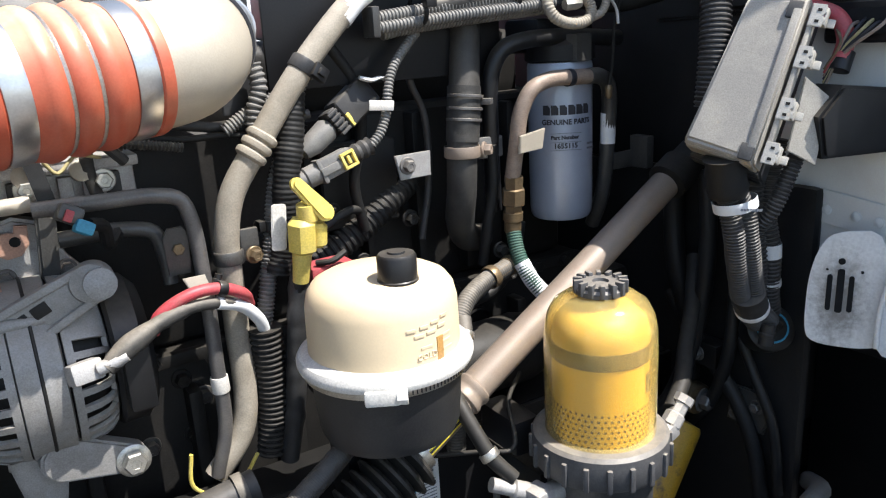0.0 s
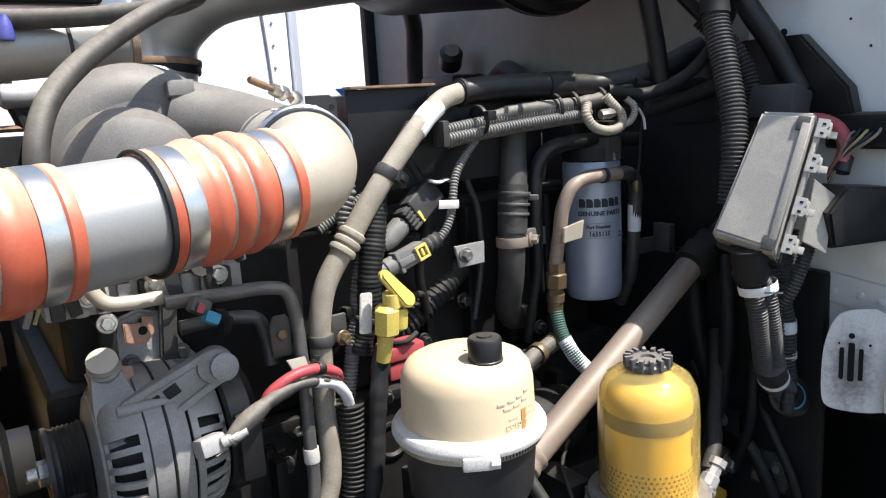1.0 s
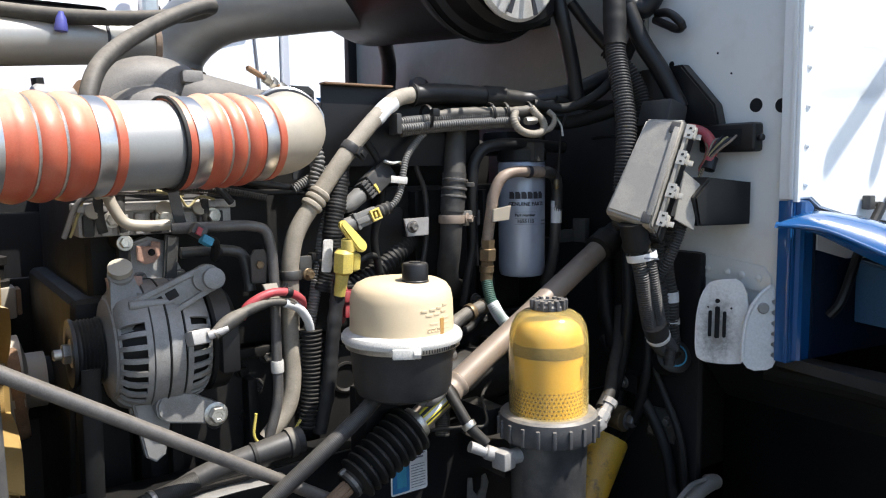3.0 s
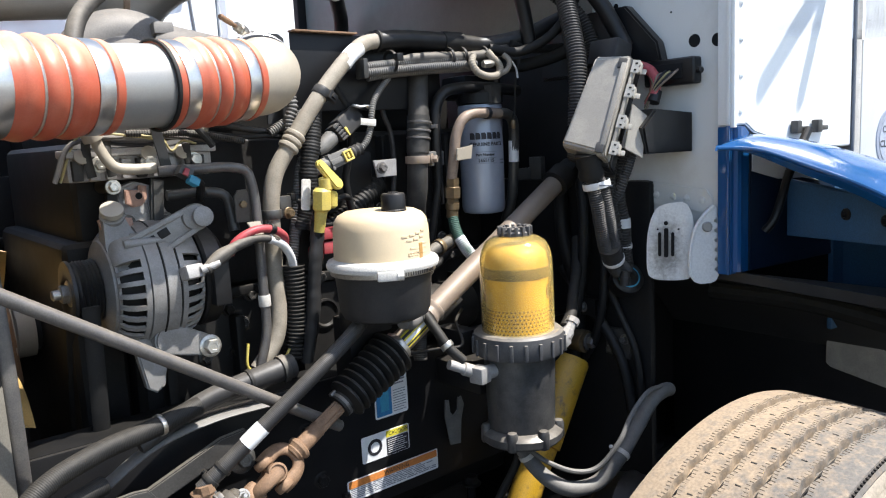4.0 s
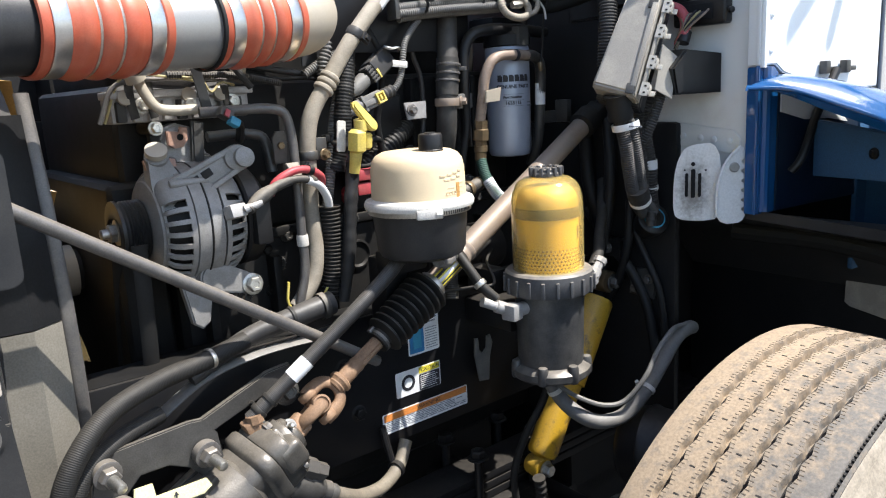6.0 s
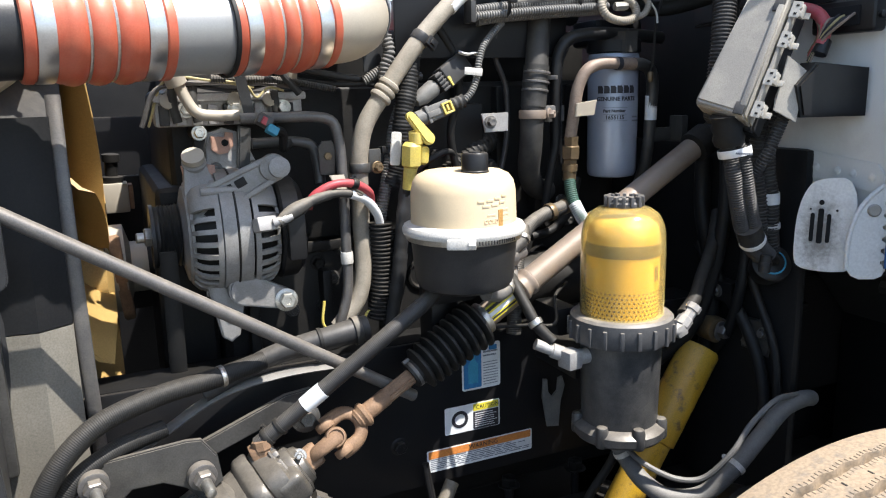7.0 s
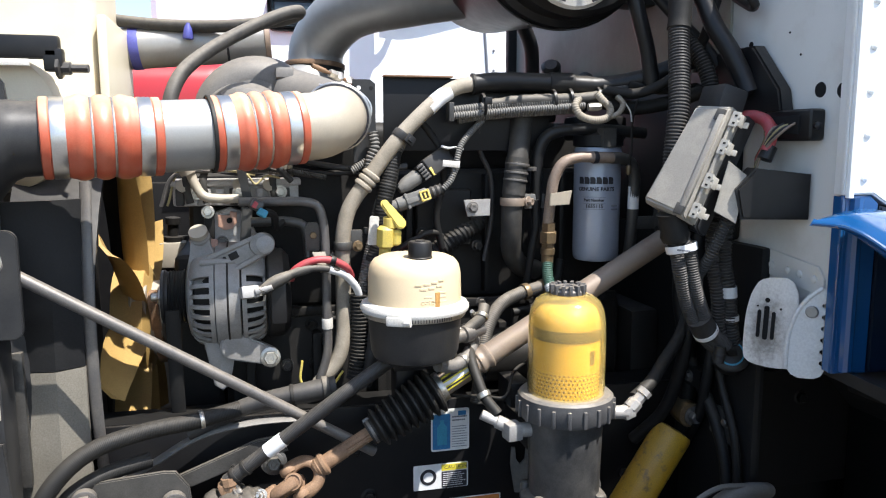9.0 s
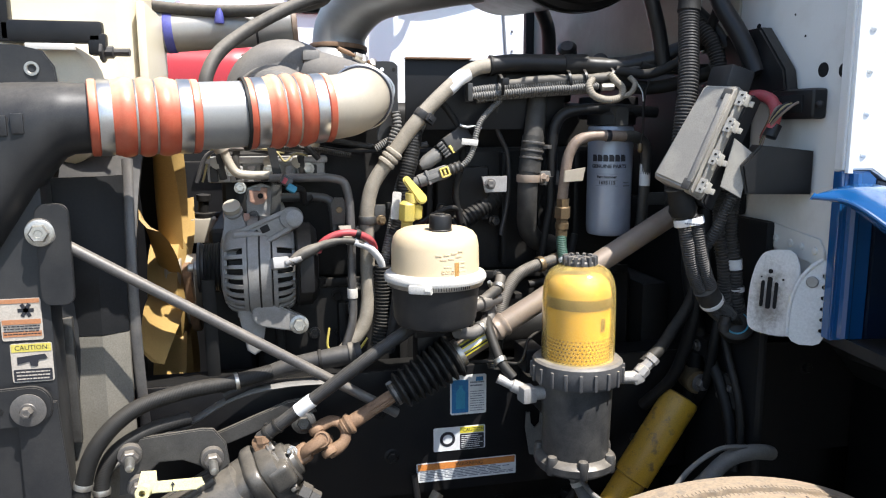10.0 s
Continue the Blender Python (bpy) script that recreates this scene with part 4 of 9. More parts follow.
EL = [AX[4] - Vector((0.01, 0.002, 0.001)), AX[4] + Vector((0.030, 0.010, 0.004)), Vector((-0.140, 0.072, 1.553)), Vector((-0.126, 0.108, 1.560)), Vector((-0.118, 0.15, 1.565)), Vector((-0.118, 0.22, 1.567))]
part("elbow_body", sweep(EL, lambda s: 0.0575 - 0.002 * s, 40, 0.008), "elbow", el)
at, d = along(EL, 0.58)
part("end_gasket", ring(at - d * 0.013, d, 0.0565, 0.007, 0.0035, 44), "ink", el)
vb = part("vee_band", ring(at, d, 0.0560, 0.016, 0.007, 44), "steel", el, "steel vee band clamp")
T0, T1 = Vector((-0.160, 0.178, 1.659)), Vector((-0.078, 0.219, 1.631))
td = (T1 - T0).normalized()
tn = part("tee_bolt", join(lathe([(0.0036, 0), (0.0036, 0.088)], put(T0, td), 12), lathe([(0.0030, 0.0), (0.0048, 0.002), (0.0048, 0.030)], put(T0, td), 12)), "rust", vb, "dusty brown tee bolt")
part("nut", lathe([(0.0078, 0.040), (0.0082, 0.042), (0.0082, 0.052), (0.0095, 0.053), (0.0095, 0.056)], put(T0, td), 6), "zinc", tn)
part("saddle", join(lathe([(0.004, -0.007), (0.0085, -0.006), (0.0085, 0.006), (0.004, 0.007)], put(T0 + td * 0.062, Vector((0.35, -0.75, 0.5))), 20), lathe([(0.004, -0.007), (0.0085, -0.006), (0.0085, 0.006), (0.004, 0.007)], put(T0 + td * 0.086, Vector((0.35, -0.75, 0.5))), 20)), "steel", vb)
lk = [at + Vector((-0.03, 0.01, 0.058)), at + Vector((0.03, -0.005, 0.052)), at + Vector((0.062, -0.01, 0.02)), at + Vector((0.05, -0.012, -0.03))]
part("strap_wire", sweep(lk, 0.002, 8), "steel", vb)

# black charge air duct of the radiator
du = thing("charge_air_duct", (-0.75, -0.05, 1.4), "black moulded charge air duct with raised maker's mark", "duct")


def oval(c, ry, rz, power, n=40):
    out = []
    for i in range(n):
        a = 2 * math.pi * i / n
        co, si = math.cos(a), math.sin(a)
        out.append(Vector(c) + Vector((0, ry * math.copysign(abs(co) ** power, co), rz * math.copysign(abs(si) ** power, si))))
    return out


part("duct_body", loft([oval((-0.562, -0.036, 1.522), 0.055, 0.055, 1), oval((-0.60, -0.042, 1.521), 0.056, 0.056, 1), oval((-0.615, -0.044, 1.518), 0.059, 0.060, 0.95), oval((-0.66, -0.03, 1.493), 0.075, 0.085, 0.8), oval((-0.71, -0.015, 1.455), 0.09, 0.122, 0.65), oval((-0.77, 0.0, 1.41), 0.10, 0.165, 0.55), oval((-0.86, 0.0, 1.38), 0.105, 0.20, 0.5), oval((-0.98, 0.0, 1.36), 0.105, 0.22, 0.45)]), "duct", du)
part("lug", plate([(-0.06, -0.03), (0.05, -0.03), (0.046, 0.012), (0.030, 0.036), (-0.004, 0.044), (-0.06, 0.044)], 0.012, flat_on((-0.668, -0.03, 1.590), (1, 0.1, 0), (0, 0, 1)), 0.002), "duct", du)
part("lug_eye", lathe([(0.006, 0), (0.0075, 0.002), (0.011, 0.002), (0.011, 0)], put((-0.653, -0.0415, 1.598), (0, -1, 0)), 18, False), "zinc", du)
for i in range(5):
    part("raised_mark", box((0.017, 0.030, 0.005), flat_on((-0.662 - 0.023 * i, -0.1065, 1.513 - 0.003 * i), (1, 0.16, 0.02), (0, 0, 1)), 0.0015), "duct", du)
part("stud", lathe([(0.007, 0), (0.007, 0.003), (0.004, 0.0045), (0.0005, 0.005)], put((-0.618, -0.098, 1.517), (0.1, -1, 0)), 16), "duct", du)
part("stud", lathe([(0.007, 0), (0.007, 0.003), (0.004, 0.0045), (0.0005, 0.005)], put((-0.70, -0.098, 1.455), (0.1, -1, -0.1)), 16), "duct", du)

# ---- turbo intake housing, intake pipe and air cleaner ----
tb = thing("turbo_housing", (-0.27, 0.4, 1.45), "dusty grey snail-shaped turbocharger compressor housing", "turbocharger")
vol = []
for i in range(15):
    a = radians(200 - i * 22)
    k = i / 14
    vol.append((-0.262 + 0.088 * math.cos(a), 0.37 + 0.02 * k, 1.560 + 0.088 * math.sin(a)))
part("volute", sweep(vol, lambda s: 0.040 + 0.022 * s, 28, 0.01), "snail", tb)
part("centre_body", lathe([(0.05, -0.045), (0.085, -0.04), (0.10, -0.02), (0.10, 0.10), (0.085, 0.13), (0.08, 0.30)], put((-0.262, 0.37, 1.56), (0, 1, 0)), 40), "snail", tb)
part("lower_lobe", lathe([(0.02, 0), (0.06, 0.004), (0.085, 0.02), (0.095, 0.06), (0.09, 0.12)], put((-0.29, 0.25, 1.535), (0.1, 1, 0.1)), 36), "snail", tb)
part("outlet", sweep([(-0.20, 0.36, 1.62), (-0.14, 0.32, 1.60), (-0.10, 0.24, 1.575)], 0.052, 28), "snail", tb)
part("boss", box((0.036, 0.03, 0.022), put((-0.205, 0.33, 1.655), (0, 0.2, 1)), 0.003), "snail", tb)
part("flange_rib", ring((-0.262, 0.40, 1.56), (0, 1, 0), 0.098, 0.012, 0.012, 40), "snail", tb)
ip = thing("intake_pipe", (-0.1, 0.85, 1.6), "dull aluminium intake pipe from air cleaner to turbocharger", "pipe")
IP = [(-0.20, 0.60, 1.56), (-0.145, 0.76, 1.63), (-0.107, 0.82, 1.70), (-0.095, 0.82, 1.775), (-0.03, 0.75, 1.85), (0.12, 0.60, 1.875), (0.26, 0.5, 1.885)]
part("tube", sweep(IP, 0.073, 36, 0.012), "tubealu", ip)
part("collar", ring((-0.104, 0.822, 1.715), (0.05, 0.05, 1), 0.074, 0.028, 0.004, 40), "rubber", ip, "dusty rubber sleeve")
part("clamp", ring((-0.104, 0.822, 1.722), (0.05, 0.05, 1), 0.0785, 0.012, 0.002, 40), "rust", ip, "rusty band clamp")
ac = thing("air_cleaner", (0.29, 0.3, 1.7), "large black cylindrical air cleaner with ribbed metal end cap", "air cleaner")
ACC = Vector((0.342, 0.096, 1.932))
ACD = Vector((-0.04, 1.0, 0.10)).normalized()
part("canister", lathe([(0.122, -0.013), (0.166, -0.009), (0.178, 0.004), (0.181, 0.055), (0.194, 0.061), (0.198, 0.083), (0.194, 0.105), (0.184, 0.111), (0.189, 0.52), (0.166, 0.60), (0.09, 0.63)], put(ACC, ACD), 56), "plastic", ac)
part("rim_band", ring(ACC + ACD * 0.083, ACD, 0.1985, 0.013, 0.002, 56), "dusty", ac)
CAPC = ACC + Vector((-0.022, -0.006, -0.066))
part("end_cap", lathe([(0.100, -0.004), (0.102, 0.0045), (0.096, 0.011), (0.033, 0.020), (0.004, 0.022)], put(CAPC - ACD * 0.013, -ACD), 44), "flange", ac, "dull metal ribbed end cap")
for i in range(9):
    a = i * math.pi / 4.5 + 0.2
    d = Vector((math.cos(a), 0, math.sin(a)))
    n0, n1 = CAPC - ACD * 0.0340 + d * 0.026, CAPC - ACD * 0.0260 + d * 0.094
    part("cap_rib", plate([(0.0, -0.0012), ((n1 - n0).length, -0.005), ((n1 - n0).length, 0.005), (0.0, 0.0012)], 0.003, flat_on(n0, n1 - n0, (n1 - n0).cross(Vector((0, 1, 0))))), "ink", ac)
part("mark", bars(1, 0.044, 0.0065, 0.01, flat_on(CAPC + Vector((-0.030, -0.0375, -0.024)), (-0.35, 0, -0.94), (0.94, 0, -0.35)), 4), "ink", ac)
part("mount_bracket", slab((0.44, 0.30, 1.82), (0.621, 0.37, 1.86), 0.006), "plastic", ac)

# ---- alternator ----
al = thing("alternator", (-0.33, 0.185, 1.12), "grey cast aluminium alternator with cooling slots and pulley", "alternator")
AC = Vector((-0.33, 0.182, 1.232))
part("stator", lathe([(0.03, -0.056), (0.070, -0.054), (0.078, -0.03), (0.082, -0.018), (0.083, 0.028), (0.080, 0.04), (0.070, 0.066), (0.03, 0.070)], put(AC, (1, 0, 0)), 48), "block", al, "dark stator core")


def vented(profile, at, solid, seg=60, thick=0.005):
    """A barrel-shaped casting about x, of (x, radius) rows, with a slot in every other column except where solid says so."""
    bm = bmesh.new()
    rings = []
    for x, r in profile:
        rings.append([bm.verts.new(at + Vector((x, r * math.cos(2 * math.pi * (k + (-0.12 if k % 2 else 0.12)) / seg), r * math.sin(2 * math.pi * (k + (-0.12 if k % 2 else 0.12)) / seg)))) for k in range(seg)])
    for n, (a, b) in enumerate(zip(rings, rings[1:])):
        for k in range(seg):
            if 1 <= n < len(rings) - 2 and k % 2 and not solid(k):
                continue
            bm.faces.new((a[k], a[(k + 1) % seg], b[(k + 1) % seg], b[k]))
    bmesh.ops.recalc_face_normals(bm, faces=bm.faces)
    bmesh.ops.solidify(bm, geom=list(bm.faces), thickness=thick)
    return bm


web = lambda k: k % 20 in (1, 2, 3)
part("front_housing", vented([(-0.064, 0.066), (-0.060, 0.080), (-0.052, 0.089), (-0.040, 0.0945), (-0.026, 0.0965), (-0.018, 0.0970)], AC, web), "altn", al, "slotted cast front housing")
part("rear_housing", vented([(0.030, 0.0970), (0.038, 0.0965), (0.052, 0.0935), (0.064, 0.088), (0.071, 0.080), (0.075, 0.066)], AC, web), "altn", al, "slotted cast rear housing")
for k in range(3):
    a = 2 * math.pi * (k * 20 + 2) / 60
    d = Vector((0, math.cos(a), math.sin(a)))
    part("through_bolt", join(lathe([(0.006, 0), (0.007, 0.003), (0.007, 0.090), (0.005, 0.093)], put(AC + Vector((-0.042, 0, 0)) + d * 0.0965, (1, 0, 0)), 14)), "altn", al)
part("centre_band", lathe([(0.090, -0.018), (0.0985, -0.016), (0.0985, 0.026), (0.090, 0.028)], put(AC, (1, 0, 0)), 48, False), "altn", al)
part("front_face", lathe([(0.078, 0.002), (0.074, 0.008), (0.05, 0.014), (0.03, 0.014)], put(AC + Vector((-0.056, 0, 0)), (-1, 0, 0)), 40), "altn", al)
part("rear_cover", lathe([(0.082, 0), (0.086, 0.004), (0.084, 0.03), (0.07, 0.042), (0.02, 0.046)], put(AC + Vector((0.074, 0, 0)), (1, 0, 0)), 40), "plastic", al, "black plastic rear cover")
part("regulator", slab((-0.25, 0.085, 1.19), (-0.222, 0.14, 1.27), 0.005), "plastic", al)
pu = part("pulley", lathe([(0.02, 0), (0.048, 0.0), (0.050, 0.003), (0.047, 0.006)] + [(0.0485 - 0.0025 * (k % 2), 0.008 + 0.0025 * k) for k in range(10)] + [(0.047, 0.034), (0.050, 0.037), (0.050, 0.042), (0.03, 0.042), (0.018, 0.036)], put(AC + Vector((-0.072, 0, 0)), (-1, 0, 0)), 44), "plastic", al, "black ribbed belt pulley")
part("pulley_nut", join(bolt(AC + Vector((-0.112, 0, 0)), (-1, 0, 0), 0.026, 0.012), lathe([(0.008, 0), (0.008, 0.022), (0.006, 0.024)], put(AC + Vector((-0.112, 0, 0)), (-1, 0, 0)), 14)), "zinc", pu)


ua = Vector((0.078, -0.014, 0.040)).normalized()
uo = Vector((0.1, -1, 0.25))
uo = (uo - ua * uo.dot(ua)).normalized()
uw = uo.cross(ua).normalized()
A0, A1 = Vector((-0.345, 0.126, 1.292)), Vector((-0.259, 0.110, 1.335))
um = Matrix.Translation((A0 + A1) / 2) @ Matrix((ua, uw, uo)).transposed().to_4x4()
part("upper_arm", join(*[box((0.112, 0.009, 0.026), um @ Matrix.Translation((-0.004, y, 0)) @ Matrix.Rotation(t_, 4, "Z"), 0.003, 3) for y, t_ in ((-0.0185, 0.05), (0.0185, -0.05))], box((0.105, 0.036, 0.016), um @ Matrix.Translation((-0.008, 0, 0.000)), 0.004, 3), box((0.009, 0.034, 0.018), um @ Matrix.Translation((0.012, 0, -0.002)), 0.003), lathe([(0.016, -0.014), (0.0205, -0.012), (0.0215, -0.004), (0.0215, 0.010), (0.0195, 0.0135), (0.013, 0.014)], um @ Matrix.Translation((0.046, 0, 0)), 32)), "altn", al, "cast ladder-shaped mounting arm")
part("buttress", loft([[Vector((-0.392, 0.165, 1.262)), Vector((-0.392, 0.120, 1.262)), Vector((-0.330, 0.108, 1.275)), Vector((-0.330, 0.165, 1.275))], [Vector((-0.392, 0.170, 1.300)), Vector((-0.392, 0.138, 1.300)), Vector((-0.345, 0.130, 1.305)), Vector((-0.345, 0.170, 1.305))], [Vector((-0.388, 0.178, 1.340)), Vector((-0.388, 0.152, 1.340)), Vector((-0.356, 0.150, 1.340)), Vector((-0.356, 0.178, 1.340))]]), "altn", al)
for q in (-0.030, -0.008):
    part("arm_slot", box((0.017, 0.013, 0.004), um @ Matrix.Translation((q, 0.004, 0.0075)), 0.001), "block", al)
part("buttress_boss", lathe([(0.017, -0.028), (0.0185, -0.024), (0.0185, 0.004), (0.015, 0.006)], put((-0.372, 0.160, 1.343), (-0.15, -0.65, 0.75)), 28), "altn", al)
part("lower_arm", arm((-0.318, 0.125, 1.146), (-0.254, 0.131, 1.121), 0.026, 0.0165, 0.022, (0, -1, 0)), "altn", al)
part("split_line", lathe([(0.0990, 0.0035), (0.1000, 0.0045), (0.1000, 0.0060), (0.0990, 0.0070)], put(AC, (1, 0, 0)), 48, False), "block", al)
part("lower_web", plate([(-0.042, 0), (0.018, 0), (0.002, -0.085), (-0.012, -0.095), (-0.026, -0.085)], 0.02, flat_on((-0.33, 0.15, 1.155), (1, 0, 0), (0, 0, 1)), 0.003), "altn", al)
part("lug_bolt", bolt((-0.254, 0.117, 1.121), (0, -1, 0.1), 0.023, 0.014), "zinc", al, "shiny zinc bolt")
part("lug_bush", lathe([(0.012, 0), (0.016, 0.004), (0.016, 0.012), (0.010, 0.014)], put((-0.257, 0.098, 1.334), (0, -1, 0.2)), 20), "altn", al)
part("lug_bush", lathe([(0.013, 0), (0.017, 0.003), (0.017, 0.012), (0.010, 0.013)], put((-0.373, 0.156, 1.348), (-0.15, -0.65, 0.75)), 20), "elbow", al, "pale dusty bush")
part("output_terminal", join(box((0.032, 0.022, 0.022), put((-0.287, 0.078, 1.253), (0.3, -1, 0.3)), 0.004), lathe([(0.007, 0), (0.007, 0.02), (0.005, 0.03)], put((-0.275, 0.07, 1.255), (1, -0.2, 0.3)), 12)), "alu", al, "pale terminal cap")
bt = solo("drive_belt", sweep([(-0.424, 0.235, 1.232), (-0.424, 0.32, 0.95), (-0.424, 0.40, 0.78)], 0.013, 8, flat=0.3), "rubber", "black ribbed rubber drive belt", "belt")
solo("drive_belt", sweep([(-0.424, 0.135, 1.215), (-0.424, 0.16, 1.0), (-0.424, 0.22, 0.8)], 0.013, 8, flat=0.3), "rubber", "black ribbed rubber drive belt", "belt")

# ---- power steering reservoir ----
ps = thing("steering_fluid_reservoir", (-0.013, -0.042, 1.15), "cream plastic steering fluid reservoir with black lower bowl", "fluid reservoir")
PC = Vector((-0.013, -0.042, 0))
part("bowl", lathe([(0.02, 1.147), (0.058, 1.148), (0.070, 1.154), (0.075, 1.165), (0.081, 1.235), (0.083, 1.242)], put(PC), 56), "dusty", ps, "black plastic lower bowl")
part("dome", lathe([(0.080, 1.240), (0.0795, 1.26), (0.0785, 1.298), (0.0755, 1.312), (0.069, 1.321), (0.058, 1.3265), (0.03, 1.329), (0.002, 1.3295)], put(PC), 64, False), "beige", ps)
part("flange", lathe([(0.080, 1.234), (0.0915, 1.235), (0.093, 1.239), (0.093, 1.243), (0.090, 1.248), (0.082, 1.251), (0.079, 1.252)], put(PC), 64, False), "flange", ps, "pale dusty flange ring")
bc = part("band_clamp", ring(PC + Vector((0, 0, 1.233)), (0, 0, 1), 0.0855, 0.013, 0.0018, 64), "zinc", ps, "steel worm-drive band clamp")
wa = Vector((-0.50, -0.866, 0))
part("screw_housing", join(box((0.034, 0.015, 0.012), flat_on(PC + Vector((0, 0, 1.232)) + wa * 0.091, (0.866, -0.5, 0), (0, 0, 1)), 0.003), lathe([(0.0075, 0), (0.0075, 0.010)], put(PC + Vector((0, 0, 1.232)) + wa * 0.092 + Vector((0.866, -0.5, 0)) * 0.014, (0.866, -0.5, 0)), 10)), "flange", bc)
for i in range(16):
    a = radians(-104 + i * 3.0)
    d = Vector((math.cos(a), math.sin(a), 0))
    part("thread_slot", box((0.0012, 0.009, 0.0008), flat_on(PC + Vector((0, 0, 1.233)) + d * 0.0875, Vector((0, 0, 1)).cross(d), (0, 0, 1))), "ink", bc)
cc = Vector((-0.011, -0.079, 1.326))
cap = part("filler_cap", lathe([(0.018, 0), (0.0205, 0.001), (0.0205, 0.003), (0.0195, 0.004), (0.0195, 0.026), (0.0175, 0.029), (0.009, 0.0292), (0.0085, 0.031), (0.001, 0.0312)], put(cc), 40, lobes=20, lobe=0.012), "plastic", ps, "black ribbed filler cap")
face = Vector((0.10, -0.995, 0))
acr = Vector((0.995, 0.10, 0))


def on_dome(w, z, r=0.0793):
    """A pose on the side of the dome, w metres round from its face."""
    a = w / r
    d = face * math.cos(a) + acr * math.sin(a)
    return flat_on(PC + d * r + Vector((0, 0, z)), Vector((0, 0, 1)).cross(d) * 1.0, (0, 0, 1))


for w, z, ww, n in ((-0.008, 1.297, 0.010, 1), (0.006, 1.298, 0.010, 1), (0.019, 1.3, 0.010, 1), (0.032, 1.303, 0.010, 1), (0.0, 1.290, 0.011, 1), (0.014, 1.291, 0.011, 1), (0.028, 1.294, 0.011, 1)):
    part("moulded_line", box((ww, 0.0035, 0.0008), on_dome(w - 0.010, z - 0.008), 0.0003), "beige", ps)
part("moulded_word", text_bm("COLD", 0.0085, on_dome(-0.002, 1.260, 0.0796), 0.0012), "beige", ps)
for w, z in ((0.034, 1.283), (0.034, 1.276), (0.008, 1.277), (0.008, 1.259), (0.036, 1.268)):
    part("moulded_line", box((0.014, 0.003, 0.0008), on_dome(w - 0.010, z - 0.008), 0.0003), "beige", ps)
part("level_slot", box((0.0085, 0.026, 0.0016), on_dome(0.0145, 1.263), 0.0006), "slot", ps, "brown level window")
part("foot", join(slab((-0.045, 0.0, 1.11), (0.03, 0.06, 1.149), 0.008), slab((-0.03, 0.05, 1.0), (0.02, 0.107, 1.13), 0.006)), "plastic", ps)
part("outlet_fitting", join(lathe([(0.012, 0), (0.012, 0.04), (0.016, 0.042), (0.016, 0.06), (0.012, 0.062), (0.012, 0.09)], put((0.05, -0.01, 1.165), (0.9, 0.45, 0.1)), 16), bolt((0.09, 0.012, 1.17), (0.5, -0.8, 0.2), 0.018, 0.012)), "greysteel", ps)

# ---- fuel filter with clear amber cover ----
ff = thing("fuel_filter", (0.247, -0.09, 0.88), "fuel filter housing with clear amber cover and grey collar", "fuel filter")
FC = Vector((0.247, -0.09, 0))
part("cover", lathe([(0.0672, 1.070), (0.0672, 1.19), (0.0660, 1.215), (0.0625, 1.232), (0.055, 1.246), (0.042, 1.255), (0.022, 1.259), (0.02, 1.259)] + [(0.020, 1.256), (0.041, 1.252), (0.0535, 1.243), (0.0605, 1.230), (0.064, 1.214), (0.0650, 1.19), (0.0650, 1.070)], put(FC), 64, False), "amber", ff, "clear amber plastic cover").visible_shadow = False
el_ = part("filter_element", lathe([(0.055, 1.065), (0.0575, 1.068), (0.0575, 1.183), (0.055, 1.184), (0.02, 1.184)], put(FC), 48), "element", ff, "yellow filter element")
part("element_top", lathe([(0.0575, 1.1845), (0.0578, 1.21), (0.053, 1.228), (0.04, 1.240), (0.02, 1.244), (0.002, 1.244)], put(FC), 48), "eltop", el_)
part("element_band", ring(FC + Vector((0, 0, 1.192)), (0, 0, 1), 0.0578, 0.020, 0.0012, 48), "elband", el_)
dots = []
for j in range(8):
    for i in range(48):
        a = 2 * math.pi * (i + 0.5 * (j % 2)) / 48
        d = Vector((math.cos(a), math.sin(a), 0))
        dots.append(lathe([(0.0019, 0), (0.0018, 0.0006), (0.0003, 0.0007)], put(FC + d * 0.0576 + Vector((0, 0, 1.078 + 0.0068 * j)), d), 6))
tagged(part("perforation", join(*dots), "elband", el_), kind="stuff")
part("element_label", box((0.010, 0.024, 0.001), flat_on(FC + Vector((math.cos(-1.15), math.sin(-1.15), 0)) * 0.0582 + Vector((0, 0, 1.155)), (0.913, 0.408, 0), (0, 0, 1))), "brass", el_)
kc = part("vent_cap", lathe([(0.024, 1.255), (0.029, 1.257), (0.029, 1.263), (0.026, 1.266), (0.026, 1.270), (0.010, 1.271), (0.009, 1.2675), (0.001, 1.2675)], put(FC), 36), "ventgrey", ff, "grey knurled vent cap")
for i in range(14):
    a = 2 * math.pi * i / 14
    d = Vector((math.cos(a), math.sin(a), 0))
    part("cap_lug", box((0.011, 0.0055, 0.016), put(FC + d * 0.0265 + Vector((0, 0, 1.2665)), (0, 0, 1), d.cross(Vector((0, 0, 1)))), 0.0012), "ventgrey", kc)
co = part("collar", lathe([(0.069, 1.084), (0.078, 1.084), (0.0825, 1.080), (0.0835, 1.070), (0.0835, 1.046), (0.080, 1.041), (0.06, 1.040)], put(FC), 64), "ventgrey", ff, "grey plastic collar nut")
for i in range(20):
    a = 2 * math.pi * i / 20
    d = Vector((math.cos(a), math.sin(a), 0))
    part("collar_rib", box((0.0065, 0.006, 0.030), put(FC + d * 0.0845 + Vector((0, 0, 1.058)), (0, 0, 1), d), 0.0018), "ventgrey", co)
